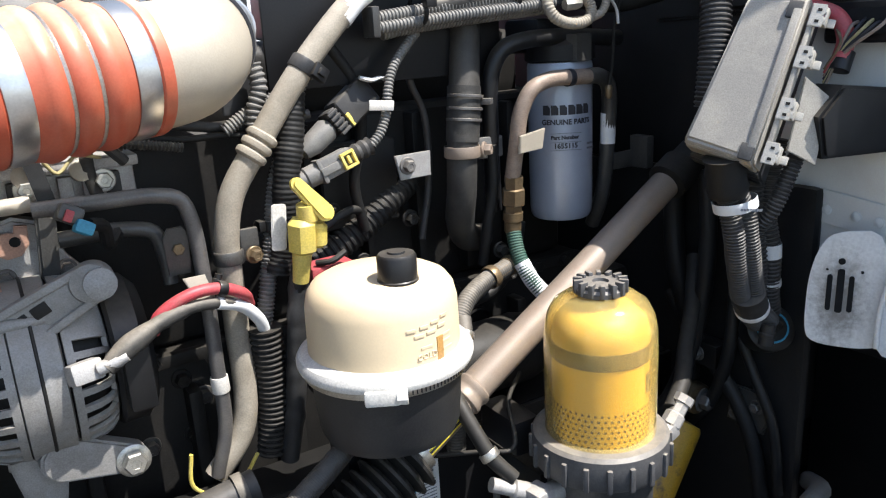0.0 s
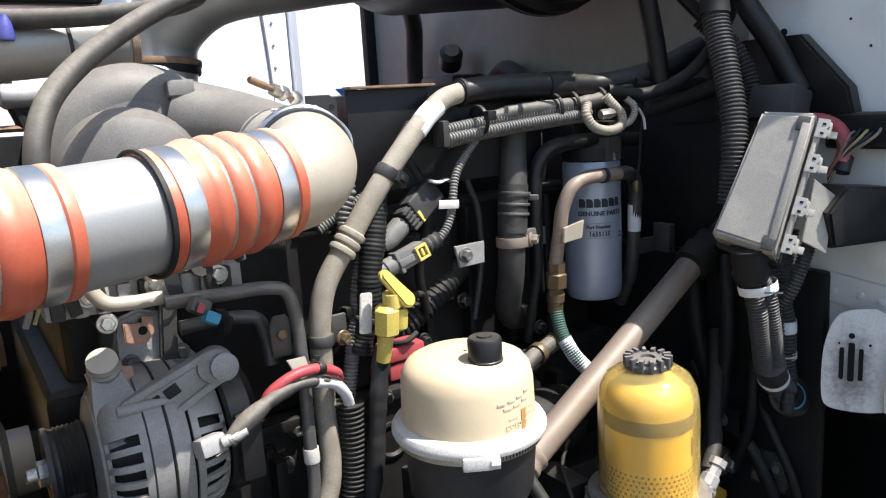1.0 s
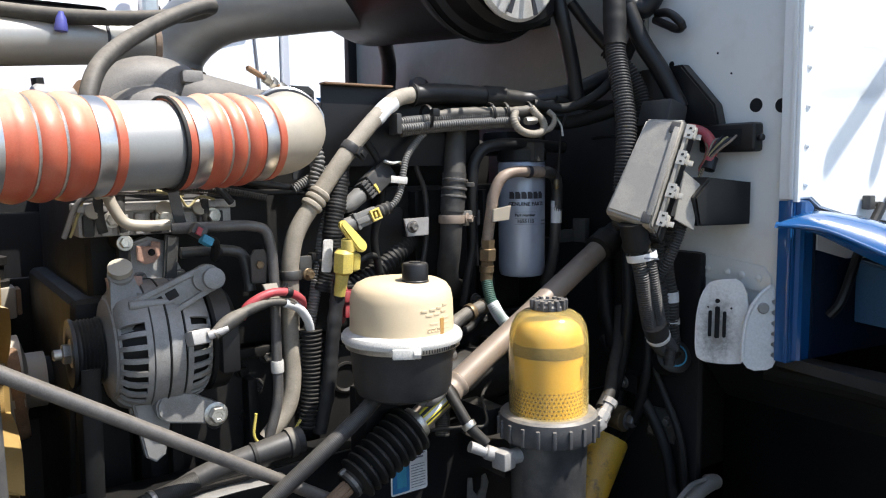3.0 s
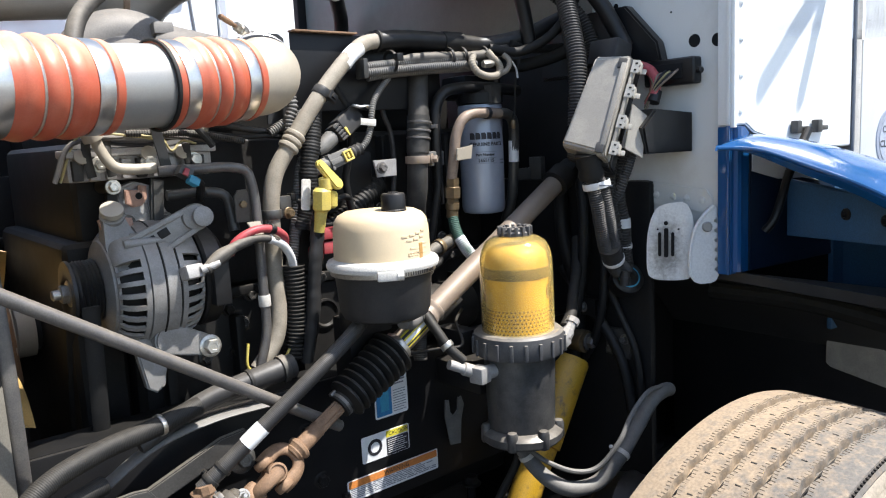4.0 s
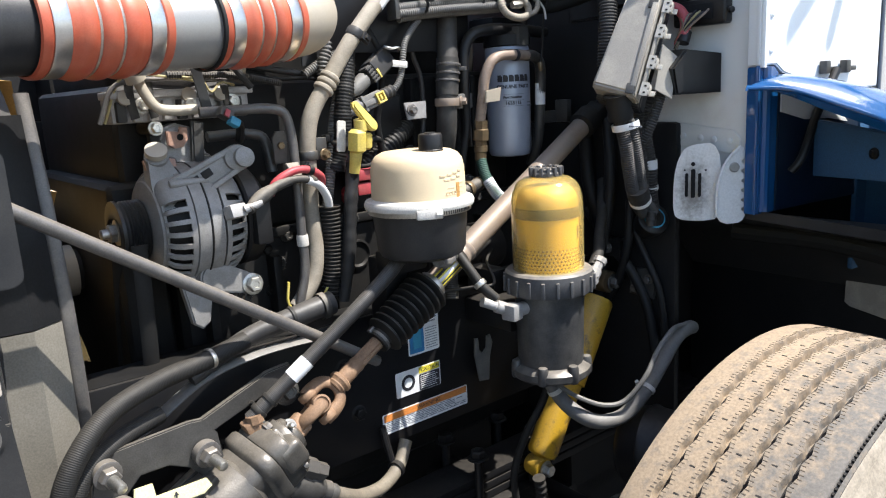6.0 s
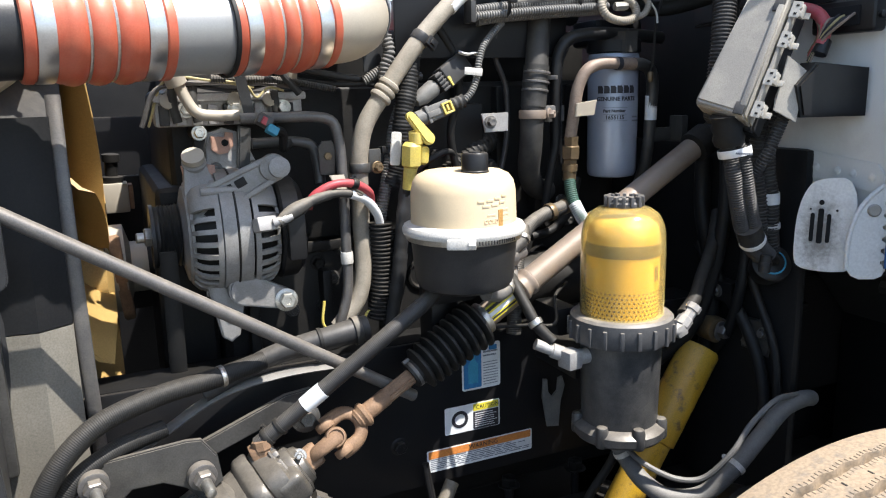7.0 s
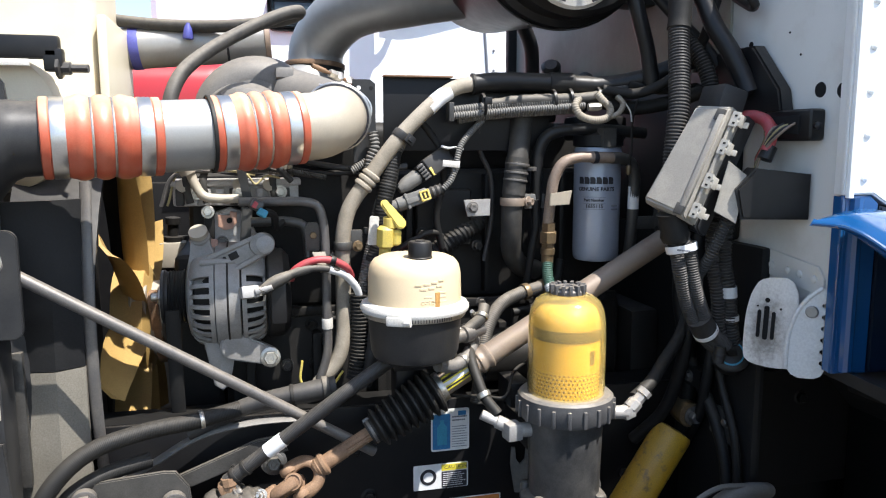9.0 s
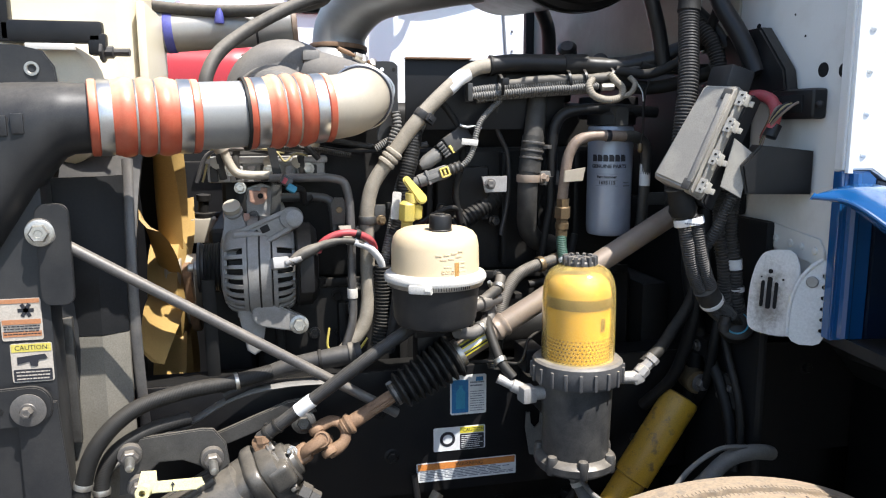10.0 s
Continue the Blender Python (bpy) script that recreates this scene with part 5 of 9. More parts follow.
part("body", lathe([(0.05, 0.885), (0.060, 0.89), (0.0625, 0.905), (0.066, 1.03), (0.066, 1.042)], put(FC), 48), "filtercast", ff, "cast metal filter body")
part("base", lathe([(0.05, 0.872), (0.072, 0.873), (0.076, 0.878), (0.076, 0.890), (0.072, 0.894), (0.062, 0.900)], put(FC), 48), "filtercast", ff, "dusty cast base flange")
for a in (-150, -100, -45, 10, 80, 150):
    d = Vector((math.cos(radians(a)), math.sin(radians(a)), 0))
    part("base_boss", lathe([(0.009, 0.870), (0.0110, 0.874), (0.0105, 0.898), (0.0085, 0.904), (0.003, 0.906)], put(FC + d * 0.068) @ Matrix.Translation((0, 0, 0.002)), 16), "filtercast", ff)
part("mount_arm", join(slab((0.20, -0.03, 0.95), (0.30, 0.107, 1.0), 0.008), slab((0.17, -0.02, 1.03), (0.21, 0.06, 1.08), 0.008)), "rail", ff)
part("side_elbow", join(box((0.030, 0.030, 0.028), put((0.150, -0.088, 1.018), (1, 0.15, 0)), 0.004), lathe([(0.013, 0), (0.013, 0.035), (0.016, 0.036), (0.016, 0.05)], put((0.16, -0.088, 1.018), (1, 0, 0.0)), 16), lathe([(0.012, 0), (0.012, 0.02), (0.009, 0.022), (0.009, 0.05)], put((0.145, -0.075, 1.022), (-0.75, 0.25, 0.35)), 14)), "alu", ff, "pale plated elbow fitting")
part("side_elbow", join(lathe([(0.012, 0), (0.012, 0.04), (0.013, 0.05)], put((0.315, -0.09, 1.036), (1, 0, -0.05)), 16), box((0.024, 0.022, 0.022), put((0.368, -0.09, 1.034), (1, 0, 0.4)), 0.004), lathe([(0.014, 0.008), (0.014, 0.024), (0.011, 0.026), (0.011, 0.04), (0.0135, 0.041), (0.0135, 0.052)], put((0.368, -0.09, 1.034), (0.7, 0.05, 0.68)), 8)), "alu", ff, "pale plated elbow fitting")
part("heater_plug", join(lathe([(0.010, 0), (0.014, 0.006), (0.014, 0.02), (0.008, 0.03)], put((0.29, -0.02, 1.05), (0.5, 0.8, 0.3)), 14)), "plastic", ff)


# ---- steering shaft, joint and gear ----
S0, S1 = Vector((0.525, 0.052, 1.334)), Vector((0.03, 0.0145, 1.064))
sd = (S1 - S0).normalized()
ss = thing("steering_shaft", S1, "dusty brown steering column tube with rusty universal joint", "steering shaft")
part("column_tube", sweep([S0, S1], 0.0215, 24, 0.02), "shaft", ss)
ringat = Vector((0.130, 0.022, 1.1185))
part("tube_ring", lathe([(0.0217, -0.014), (0.0245, -0.011), (0.0245, -0.006), (0.0225, -0.003), (0.0225, 0.003), (0.0245, 0.006), (0.0245, 0.011), (0.0217, 0.014)], put(ringat, sd), 28, False), "shaft", ss)
lp = ringat + sd * 0.062
ld = Vector((-0.05, -0.93, 0.36))
ld = (ld - sd * ld.dot(sd)).normalized()
lx = -sd


def curved_label(w, h, at, along_, out, r, n=8):
    """A thin label bent round a tube that runs along along_."""
    side = out.cross(along_).normalized()
    rings = []
    for i in range(n + 1):
        a = (i / n - 0.5) * h / r
        d = out * math.cos(a) + side * math.sin(a)
        c = at - out * r
        rings.append([c + d * (r + 0.0004) - along_ * (w / 2), c + d * (r + 0.0004) + along_ * (w / 2), c + d * (r + 0.0010) + along_ * (w / 2), c + d * (r + 0.0010) - along_ * (w / 2)])
    return loft(rings)


yl = part("tube_label", curved_label(0.078, 0.026, lp + ld * 0.0215, lx, ld, 0.0215), "yprint", ss, "yellow and black printed warning label")
for k, (off, hh, mm) in enumerate(((0.0075, 0.005, "ink"), (-0.001, 0.006, "paper"), (-0.0085, 0.003, "ink"))):
    d2 = (ld + ld.cross(lx) * (off / 0.0215)).normalized()
    part("print", curved_label(0.066, hh, lp + d2 * 0.0222, lx, d2, 0.0222, 3), mm, yl)
prof, n = [], 9
L = 0.132
for i in range(n):
    k = i / n
    r = 0.044 - 0.008 * k
    prof += [(r - 0.011, L * k), (r, L * (k + 0.35 / n)), (r, L * (k + 0.6 / n)), (r - 0.011, L * (k + 0.95 / n))]
BT = Vector((0.040, 0.0155, 1.069))
jz = sd.cross(Vector((0.3, -0.8, 0.5))).normalized()
boot = part("boot", lathe([(0.024, -0.012), (0.027, -0.002)] + prof + [(0.023, L), (0.022, L + 0.014)], put(BT, sd), 32), "rubber", ss, "black rubber bellows boot")
part("boot_clamp", ring(BT - sd * 0.006, sd, 0.0265, 0.012, 0.002), "zinc", boot)
part("boot_clamp", join(ring(BT + sd * (L + 0.007), sd, 0.0215, 0.006, 0.0014), box((0.010, 0.012, 0.007), put(BT + sd * (L + 0.007) + jz * 0.0235, jz, sd), 0.001)), "greysteel", boot)
SP = BT + sd * (L + 0.012)
part("splined_shaft", lathe([(0.0125, 0), (0.0125, 0.052)], put(SP, sd), 36, lobes=16, lobe=0.07), "rust", ss, "rusty splined shaft")
part("fork_neck", lathe([(0.0125, 0.050), (0.0140, 0.053), (0.0145, 0.090), (0.0185, 0.092), (0.0205, 0.094), (0.0205, 0.099), (0.0180, 0.102), (0.0150, 0.112)], put(SP, sd), 32), "rust", ss, "dusty tan fork neck")
Y0 = SP + sd * 0.106


def yoke(at, d, side):
    """A forged fork whose two cheeks stand either side of a cross pin."""
    bits = [lathe([(0.012, -0.006), (0.0165, -0.004), (0.0175, 0.001), (0.014, 0.007)], put(at, d), 24)]
    bow = [at + side * x + d * y for x, y in ((-0.0235, 0.050), (-0.0255, 0.034), (-0.0225, 0.016), (-0.011, 0.005), (0.011, 0.005), (0.0225, 0.016), (0.0255, 0.034), (0.0235, 0.050))]
    bits.append(sweep(bow, lambda s: 0.0066 + 0.0034 * abs(2 * s - 1), 16, 0.003, flat=1.4, jitter=0.05))
    for s in (-1, 1):
        c = at + side * (s * 0.0235) + d * 0.047
        bits.append(lathe([(0.009, -0.007), (0.0145, -0.006), (0.0158, -0.003), (0.0158, 0.004), (0.0142, 0.0072), (0.0118, 0.0078), (0.0112, 0.0050), (0.002, 0.0050)], put(c, side * s), 28))
    return join(*bits)


jx = Vector((-0.25, -0.88, 0.40))
jx = (jx - sd * jx.dot(sd)).normalized()
jy = sd.cross(jx).normalized()
part("joint_fork", yoke(Y0, sd, jy), "rust", ss, "rusty universal joint fork")
cx = Y0 + sd * 0.047
part("joint_cross", join(lathe([(0.008, -0.03), (0.008, 0.03)], put(cx, jx), 16), lathe([(0.008, -0.03), (0.008, 0.03)], put(cx, jy), 16), box((0.022, 0.022, 0.022), put(cx, sd), 0.004)), "rust", ss)
part("grease_nipple", lathe([(0.004, 0), (0.004, 0.01), (0.0025, 0.012), (0.0035, 0.016), (0.001, 0.018)], put(cx - jx * -0.008, jx + sd * -0.2), 10), "zinc", ss)
Y1 = cx + sd * 0.047
part("joint_fork", yoke(Y1, -sd, jx), "rust", ss, "rusty universal joint fork")
part("pinch_clamp", join(box((0.036, 0.032, 0.040), put(Y1 + sd * 0.004, sd, jx), 0.008, 3), lathe([(0.017, -0.02), (0.019, -0.016), (0.019, 0.022), (0.017, 0.024)], put(Y1 + sd * 0.004, sd), 24)), "rust", ss)
part("clamp_slit", box((0.0025, 0.0360, 0.036), put(Y1 + sd * 0.006 + jx * 0.0005, sd, jx)), "hole", ss)
part("pinch_bolt", join(bolt(Y1 + sd * 0.012 + jx * 0.018 + jy * 0.012, jx, 0.015, 0.010), lathe([(0.0045, 0), (0.0045, 0.016), (0.003, 0.018)], put(Y1 + sd * 0.012 + jx * 0.026 + jy * 0.012, jx), 12)), "zinc", ss, "bright pinch bolt")

part("upper_joint", join(lathe([(0.022, -0.03), (0.030, -0.026), (0.030, 0.012), (0.024, 0.016)], put(S0 - sd * 0.012, -sd), 24), box((0.05, 0.030, 0.056), put(S0 - sd * 0.045, sd), 0.008, 3), lathe([(0.016, 0), (0.016, 0.05), (0.012, 0.052)], put(S0 - sd * 0.06, -sd), 20)), "block", ss, "dark upper joint at the firewall")

GI = SP + sd * 0.218
sg = thing("steering_gear", (-0.33, 0.0, 0.72), "grey cast steering gear box with bolted cover and ports", "steering gear")
part("input_housing", lathe([(0.022, -0.012), (0.030, -0.008), (0.033, 0.0), (0.040, 0.003), (0.042, 0.010), (0.040, 0.030)], put(GI, sd), 32), "gearcast", sg)
part("valve_cover", join(lathe([(0.030, 0.018), (0.050, 0.019), (0.0565, 0.023), (0.0575, 0.030), (0.0575, 0.048), (0.0555, 0.052)], put(GI, sd, jx), 64, lobes=4, lobe=0.09), lathe([(0.022, 0.004), (0.034, 0.006), (0.037, 0.012), (0.040, 0.022)], put(GI, sd, jx), 40, lobes=3, lobe=0.06)), "gearcast", sg, "dark shiny cast cover")
part("valve_housing", join(lathe([(0.050, 0.053), (0.0600, 0.054), (0.0625, 0.058), (0.0625, 0.072), (0.0600, 0.077), (0.054, 0.082), (0.052, 0.115)], put(GI, sd, jx), 64, lobes=4, lobe=0.10), box((0.050, 0.044, 0.045), put(GI + sd * 0.060 + Vector((0.03, -0.035, 0.02)), sd, (0.2, -1, 0)), 0.014, 4)), "gearcast", sg)
part("main_case", join(lathe([(0.045, 0.09), (0.058, 0.10), (0.060, 0.12), (0.066, 0.16), (0.066, 0.28), (0.05, 0.30)], put(GI, sd), 36), lathe([(0.05, -0.05), (0.066, -0.045), (0.072, -0.03), (0.072, 0.06), (0.06, 0.08)], put(GI + sd * 0.19 + Vector((0.0, 0.0, -0.05)), (0.1, 1, 0)), 36)), "gearcast", sg)
for a in (0.3, 1.2, 2.1, 3.0, 3.9, 4.8):
    part("case_rib", box((0.016, 0.012, 0.13), put(GI + sd * 0.19 + frame_of(sd).col[0] * (0.066 * math.cos(a)) + frame_of(sd).col[1] * (0.066 * math.sin(a)), sd), 0.004), "gearcast", sg)
for k, (u, v, w, h) in enumerate(((-0.048, 0.0, 0.014, 0.07), (0.048, 0.01, 0.014, 0.06), (0.0, 0.040, 0.08, 0.012), (-0.02, -0.042, 0.07, 0.012))):
    part("cover_rib", box((w * 0.7, h * 0.8, 0.010), put(GI + sd * 0.020, sd, jx) @ Matrix.Translation((u, v, 0)), 0.004), "gearcast", sg)
part("side_port", lathe([(0.018, 0), (0.018, 0.02), (0.015, 0.022), (0.015, 0.04)], put(GI + sd * 0.03 + Vector((0.035, -0.02, -0.035)), (0.8, -0.1, -0.5)), 6), "gearcast", sg)
for k in range(6):
    a = k * math.pi / 3 + 0.4
    x, y = frame_of(sd).col[0], frame_of(sd).col[1]
    part("cover_bolt", bolt(GI + sd * 0.051 + (x * math.cos(a) + y * math.sin(a)) * 0.046 - sd * 0.028, -sd, 0.013, 0.009), "greysteel", sg)
for k in range(6):
    a = k * math.pi / 3 + 0.1
    part("sector_bolt", bolt(GI + sd * 0.19 + Vector((0, 0, -0.05)) + Vector((math.cos(a) * 0.062, -0.047, math.sin(a) * 0.062)), (-0.1, -1, 0), 0.014, 0.010), "gearcast", sg)
part("port_elbow", join(lathe([(0.011, 0), (0.011, 0.03), (0.014, 0.032), (0.014, 0.045)], put((-0.325, -0.01, 0.905), (-0.15, 0.1, 1)), 8), box((0.026, 0.026, 0.024), put((-0.335, -0.002, 0.93), (-0.4, 0, 1)), 0.005)), "rust", sg, "rusty hose elbow")
gb = thing("steering_gear_bracket", (-0.5, 0.02, 0.85), "black steel bracket with shiny mounting bolts", "bracket")
part("plate", plate([(-0.085, -0.035), (-0.075, 0.0), (-0.06, 0.012), (0.055, 0.020), (0.075, 0.018), (0.095, -0.01), (0.10, -0.05), (0.07, -0.075), (0.05, -0.05), (0.02, -0.035), (-0.02, -0.035), (-0.04, -0.055), (-0.055, -0.09), (-0.09, -0.09)], 0.010, flat_on((-0.49, -0.008, 0.955), (1, 0, 0), (0, 0, 1)), 0.002), "castgrey", gb)
for x, z in ((-0.557, 0.945), (-0.42, 0.925), (-0.545, 0.885)):
    w = part("spacer", lathe([(0.019, 0), (0.020, 0.004), (0.020, 0.012), (0.017, 0.014)], put((x, -0.018, z), (0.15, -1, -0.15)), 24), "greysteel", gb)
    nut = part("mount_bolt", bolt((x + 0.002, -0.032, z - 0.002), (0.15, -1, -0.15), 0.025, 0.014), "greysteel", gb, "dusty steel nut")
    part("stud_end", lathe([(0.0078, 0), (0.0078, 0.024), (0.0068, 0.028), (0.003, 0.0295)], put((x + 0.004, -0.045, z - 0.004), (0.15, -1, -0.15)), 16), "zinc", nut, "bright stud end")
part("stud_washer", join(lathe([(0.021, 0), (0.023, 0.003), (0.012, 0.006)], put((-0.255, 0.035, 0.952), (0, -1, 0.2)), 24), bolt((-0.255, 0.028, 0.953), (0, -1, 0.2), 0.022, 0.014)), "castgrey", gb)
part("rear_arm", plate([(-0.14, -0.02), (0.05, 0.022), (0.09, 0.02), (0.10, -0.01), (0.04, -0.012), (-0.13, -0.045)], 0.012, flat_on((-0.33, 0.045, 0.965), (1, 0, 0.15), (-0.15, 0, 1)), 0.002), "castgrey", gb)
yt = thing("yellow_pointer_tag", (-0.5, -0.07, 0.89), "pale yellow plastic lever tag with a black arrow", "tag")
part("lever", plate([(-0.045, -0.012), (0.045, -0.010), (0.058, -0.002), (0.052, 0.010), (-0.02, 0.008), (-0.022, 0.026), (-0.046, 0.026), (-0.052, 0.0)], 0.008, flat_on((-0.488, -0.062, 0.897), (1, 0.05, -0.06), (0.06, 0.3, 1)), 0.0015), "tagyellow", yt)
part("boss", lathe([(0.0055, 0), (0.009, 0), (0.012, 0.003), (0.012, 0.02), (0.0055, 0.02)], put((-0.525, -0.078, 0.90), (-0.1, -1, 0.15)), 20, False), "tagyellow", yt)
part("arrow", join(box((0.002, 0.010, 0.0008), flat_on((-0.482, -0.0712, 0.896), (1, 0.05, -0.06), (0.06, 0.3, 1))), plate([(-0.004, 0.003), (0.004, 0.003), (0.0, 0.009)], 0.0008, flat_on((-0.482, -0.0712, 0.897), (1, 0.05, -0.06), (0.06, 0.3, 1)))), "ink", yt)

# ---- hoses low in the bay ----
H = [(-0.335, -0.0, 0.94), (-0.252, -0.0165, 1.0035), (-0.19, -0.027, 1.05), (-0.128, -0.037, 1.097), (-0.07, -0.03, 1.132), (-0.02, 0.0, 1.152)]
h = hose("braided_return_hose", H, 0.0125, "dusty", "black braided hose with a white paint mark and clip", "hose", 0.00035, 0.0024, 14)
part("white_mark", ring((-0.252, -0.0165, 1.0035), (0.083, -0.0165, 0.0635), 0.0126, 0.036, 0.0008), "paper", h)
band(h, H, 0.06, 0.013, "rubber", 0.008)
band(h, H, 0.12, 0.013, "rubber", 0.006, False)
H = [(-0.64, -0.055, 0.80), (-0.628, -0.053, 0.905), (-0.603, -0.05, 0.972), (-0.549, -0.03, 1.022), (-0.469, 0.0, 1.040), (-0.383, 0.03, 1.042), (-0.31, 0.045, 1.052)]
h = hose("pressure_hose", H, 0.0145, "rubber", "thick black rubber steering hose", "hose", 0.0003, 0.0026, 14)
band(h, H, 0.22, 0.0148, "zinc", 0.010, False)
band(h, H, 0.13, 0.0148, "rust", 0.014, False)
band(h, H, 0.88, 0.0148, "zinc", 0.007, False)
H = [(-0.60, -0.035, 0.80), (-0.603, -0.03, 0.90), (-0.582, -0.02, 0.945), (-0.53, 0.0, 0.972), (-0.46, 0.03, 0.98)]
h = hose("pressure_hose", H, 0.0135, "rubber", "thick black rubber steering hose", "hose", 0.0003, 0.0026, 14)
band(h, H, 0.30, 0.0138, "zinc", 0.010, False)
band(h, H, 0.18, 0.0138, "rust", 0.014, False)
H = [(-0.40, 0.055, 1.01), (-0.30, 0.065, 1.048), (-0.20, 0.06, 1.066), (-0.14, 0.06, 1.073)]
h = hose("sleeved_hose_bundle", H, lambda s: 0.012 + 0.009 * s, "dusty", "dusty black sleeved hose bundle with a taped end", "hose", 0.0, 0.004, 14)
band(h, H, 0.95, 0.022, "greyhose", 0.012, False)
band(h, H, 0.72, 0.019, "rubber", 0.006, False)
H = [(-0.62, 0.05, 0.875), (-0.557, 0.055, 0.915), (-0.47, 0.06, 0.955), (-0.381, 0.06, 1.003), (-0.291, 0.06, 1.020), (-0.17, 0.065, 1.018)]
solo("flat_grey_strap", sweep(H, 0.016, 10, 0.01, flat=0.3), "conduit", "flat grey dusty strap above the chassis rail", "strap")
R0, R1 = Vector((-0.652, -0.046, 1.336)), Vector((-0.076, 0.028, 0.956))
rs = thing("radiator_stay_rod", R1, "dusty grey steel radiator stay rod", "rod")
part("rod", sweep([R0, R1], 0.0098, 16, 0.02, jitter=0.02), "greysteel", rs)
part("rod_eye", lathe([(0.012, -0.012), (0.022, -0.012), (0.024, -0.008), (0.024, 0.008), (0.022, 0.012), (0.012, 0.012)], put(R0 + Vector((-0.006, -0.002, 0.006)), (0.15, -1, 0.05)), 28), "greysteel", rs)
part("rod_bolt", join(bolt(R0 + Vector((-0.006, -0.016, 0.006)), (0.15, -1, 0.05), 0.026, 0.016), lathe([(0.020, -0.004), (0.0215, -0.002), (0.0215, 0.001), (0.015, 0.003)], put(R0 + Vector((-0.006, -0.014, 0.006)), (0.15, -1, 0.05)), 28)), "zinc", rs, "large zinc bolt with washer")
H = [(-0.227, -0.02, 0.783), (-0.19, -0.01, 0.755), (-0.14, 0.02, 0.720), (-0.07, 0.05, 0.700), (-0.01, 0.08, 0.71), (0.02, 0.095, 0.745)]
to_gear = GI + sd * 0.085 - Vector(H[0])
part("outlet_boss", lathe([(0.0145, -0.006), (0.017, -0.004), (0.017, 0.010), (0.020, 0.014), (0.028, 0.030), (0.034, to_gear.length * 0.9)], put(Vector(H[0]), to_gear), 24), "castgrey", sg)
h = hose("brake_pipe_hose", H, 0.013, "dulltan", "tan rubber hose curving to a rail bracket", "hose", 0, 0.004, 14)
band(h, H, 0.04, 0.0135, "zinc", 0.016, False)
part("hanger", join(sweep([(-0.03, 0.10, 0.79), (-0.025, 0.09, 0.74), (-0.02, 0.085, 0.715), (0.0, 0.08, 0.71)], 0.007, 10), ring((-0.02, 0.075, 0.707), (1, 0.4, 0.1), 0.0135, 0.012, 0.003)), "rail", h)

# ---- yellow shock absorber and air lines by the wheel ----
K0, K1 = Vector((0.335, 0.027, 0.625)), Vector((0.549, 0.041, 0.938))
kd = (K1 - K0).normalized()
sh = thing("shock_absorber", K0, "scratched yellow shock absorber with rusty eye mounts", "shock absorber")
part("upper_body", lathe([(0.030, 0), (0.0395, 0.004), (0.0395, 0.20), (0.036, 0.207), (0.016, 0.21)], put(K0 + kd * 0.165, kd), 36), "yellow", sh)
part("lower_body", lathe([(0.014, -0.01), (0.030, -0.004), (0.034, 0.006), (0.034, 0.17)], put(K0, kd), 36), "yellow", sh)
part("top_eye", lathe([(0.010, -0.024), (0.024, -0.024), (0.026, -0.02), (0.026, 0.02), (0.024, 0.024), (0.010, 0.024)], put(K1 + kd * 0.038, (0.1, 1, 0)), 28), "brass", sh, "rusty upper eye")
part("lower_eye", lathe([(0.010, -0.022), (0.022, -0.022), (0.024, -0.018), (0.024, 0.018), (0.022, 0.022), (0.010, 0.022)], put(K0 - kd * 0.028, (0.1, 1, 0)), 28), "yellow", sh)
part("mount_bolt", bolt(K0 - kd * 0.028 + Vector((0, -0.026, 0)), (0.1, -1, 0), 0.024, 0.015), "zinc", sh)
part("mount_bolt", bolt(K1 + kd * 0.038 + Vector((0, -0.028, 0)), (0.1, -1, 0), 0.024, 0.015), "greysteel", sh)
H = [(0.25, -0.085, 0.848), (0.264, -0.1, 0.814), (0.271, -0.13, 0.793), (0.296, -0.16, 0.775), (0.353, -0.18, 0.775), (0.393, -0.2, 0.817), (0.45, -0.2, 0.861), (0.501, -0.2, 0.903), (0.557, -0.19, 0.907), (0.60, -0.172, 0.894), (0.64, -0.13, 0.87)]
h = hose("brake_hose", H, 0.0145, "conduit", "grey dusty brake hose looping to the wheel", "hose", 0, 0.004, 14)
for s in (0.04, 0.47):
    band(h, H, s, 0.015, "flange", 0.009, True, name="cable_tie")
H2 = [(0.249, -0.09, 0.859), (0.256, -0.11, 0.843), (0.264, -0.14, 0.831), (0.306, -0.17, 0.809), (0.341, -0.19, 0.811), (0.377, -0.215, 0.859), (0.415, -0.215, 0.9), (0.473, -0.21, 0.929), (0.539, -0.195, 0.921)]
solo("sensor_wire", sweep(H2, 0.0048, 8), "conduit", "thin grey wire tied to the brake hose", "wire")
H = [(0.277, -0.06, 0.87), (0.273, -0.045, 0.80), (0.239, -0.02, 0.716), (0.222, 0.0, 0.626), (0.239, 0.0, 0.494), (0.26, 0.02, 0.35)]
hose("drain_hose", H, 0.008, "rubber", "thin black drain hose under the fuel filter", "hose")
H = [(0.285, -0.01, 0.60), (0.30, -0.005, 0.53), (0.31, 0.0, 0.44), (0.31, 0.02, 0.30)]
hose("axle_air_hose", H, 0.014, "rubber", "black spiral-wrapped hose behind the wheel", "hose", 0.003, 0.016)
fk = thing("fork_bracket", (0.23, 0.1, 0.85), "dusty black forked bracket on the chassis rail", "bracket")
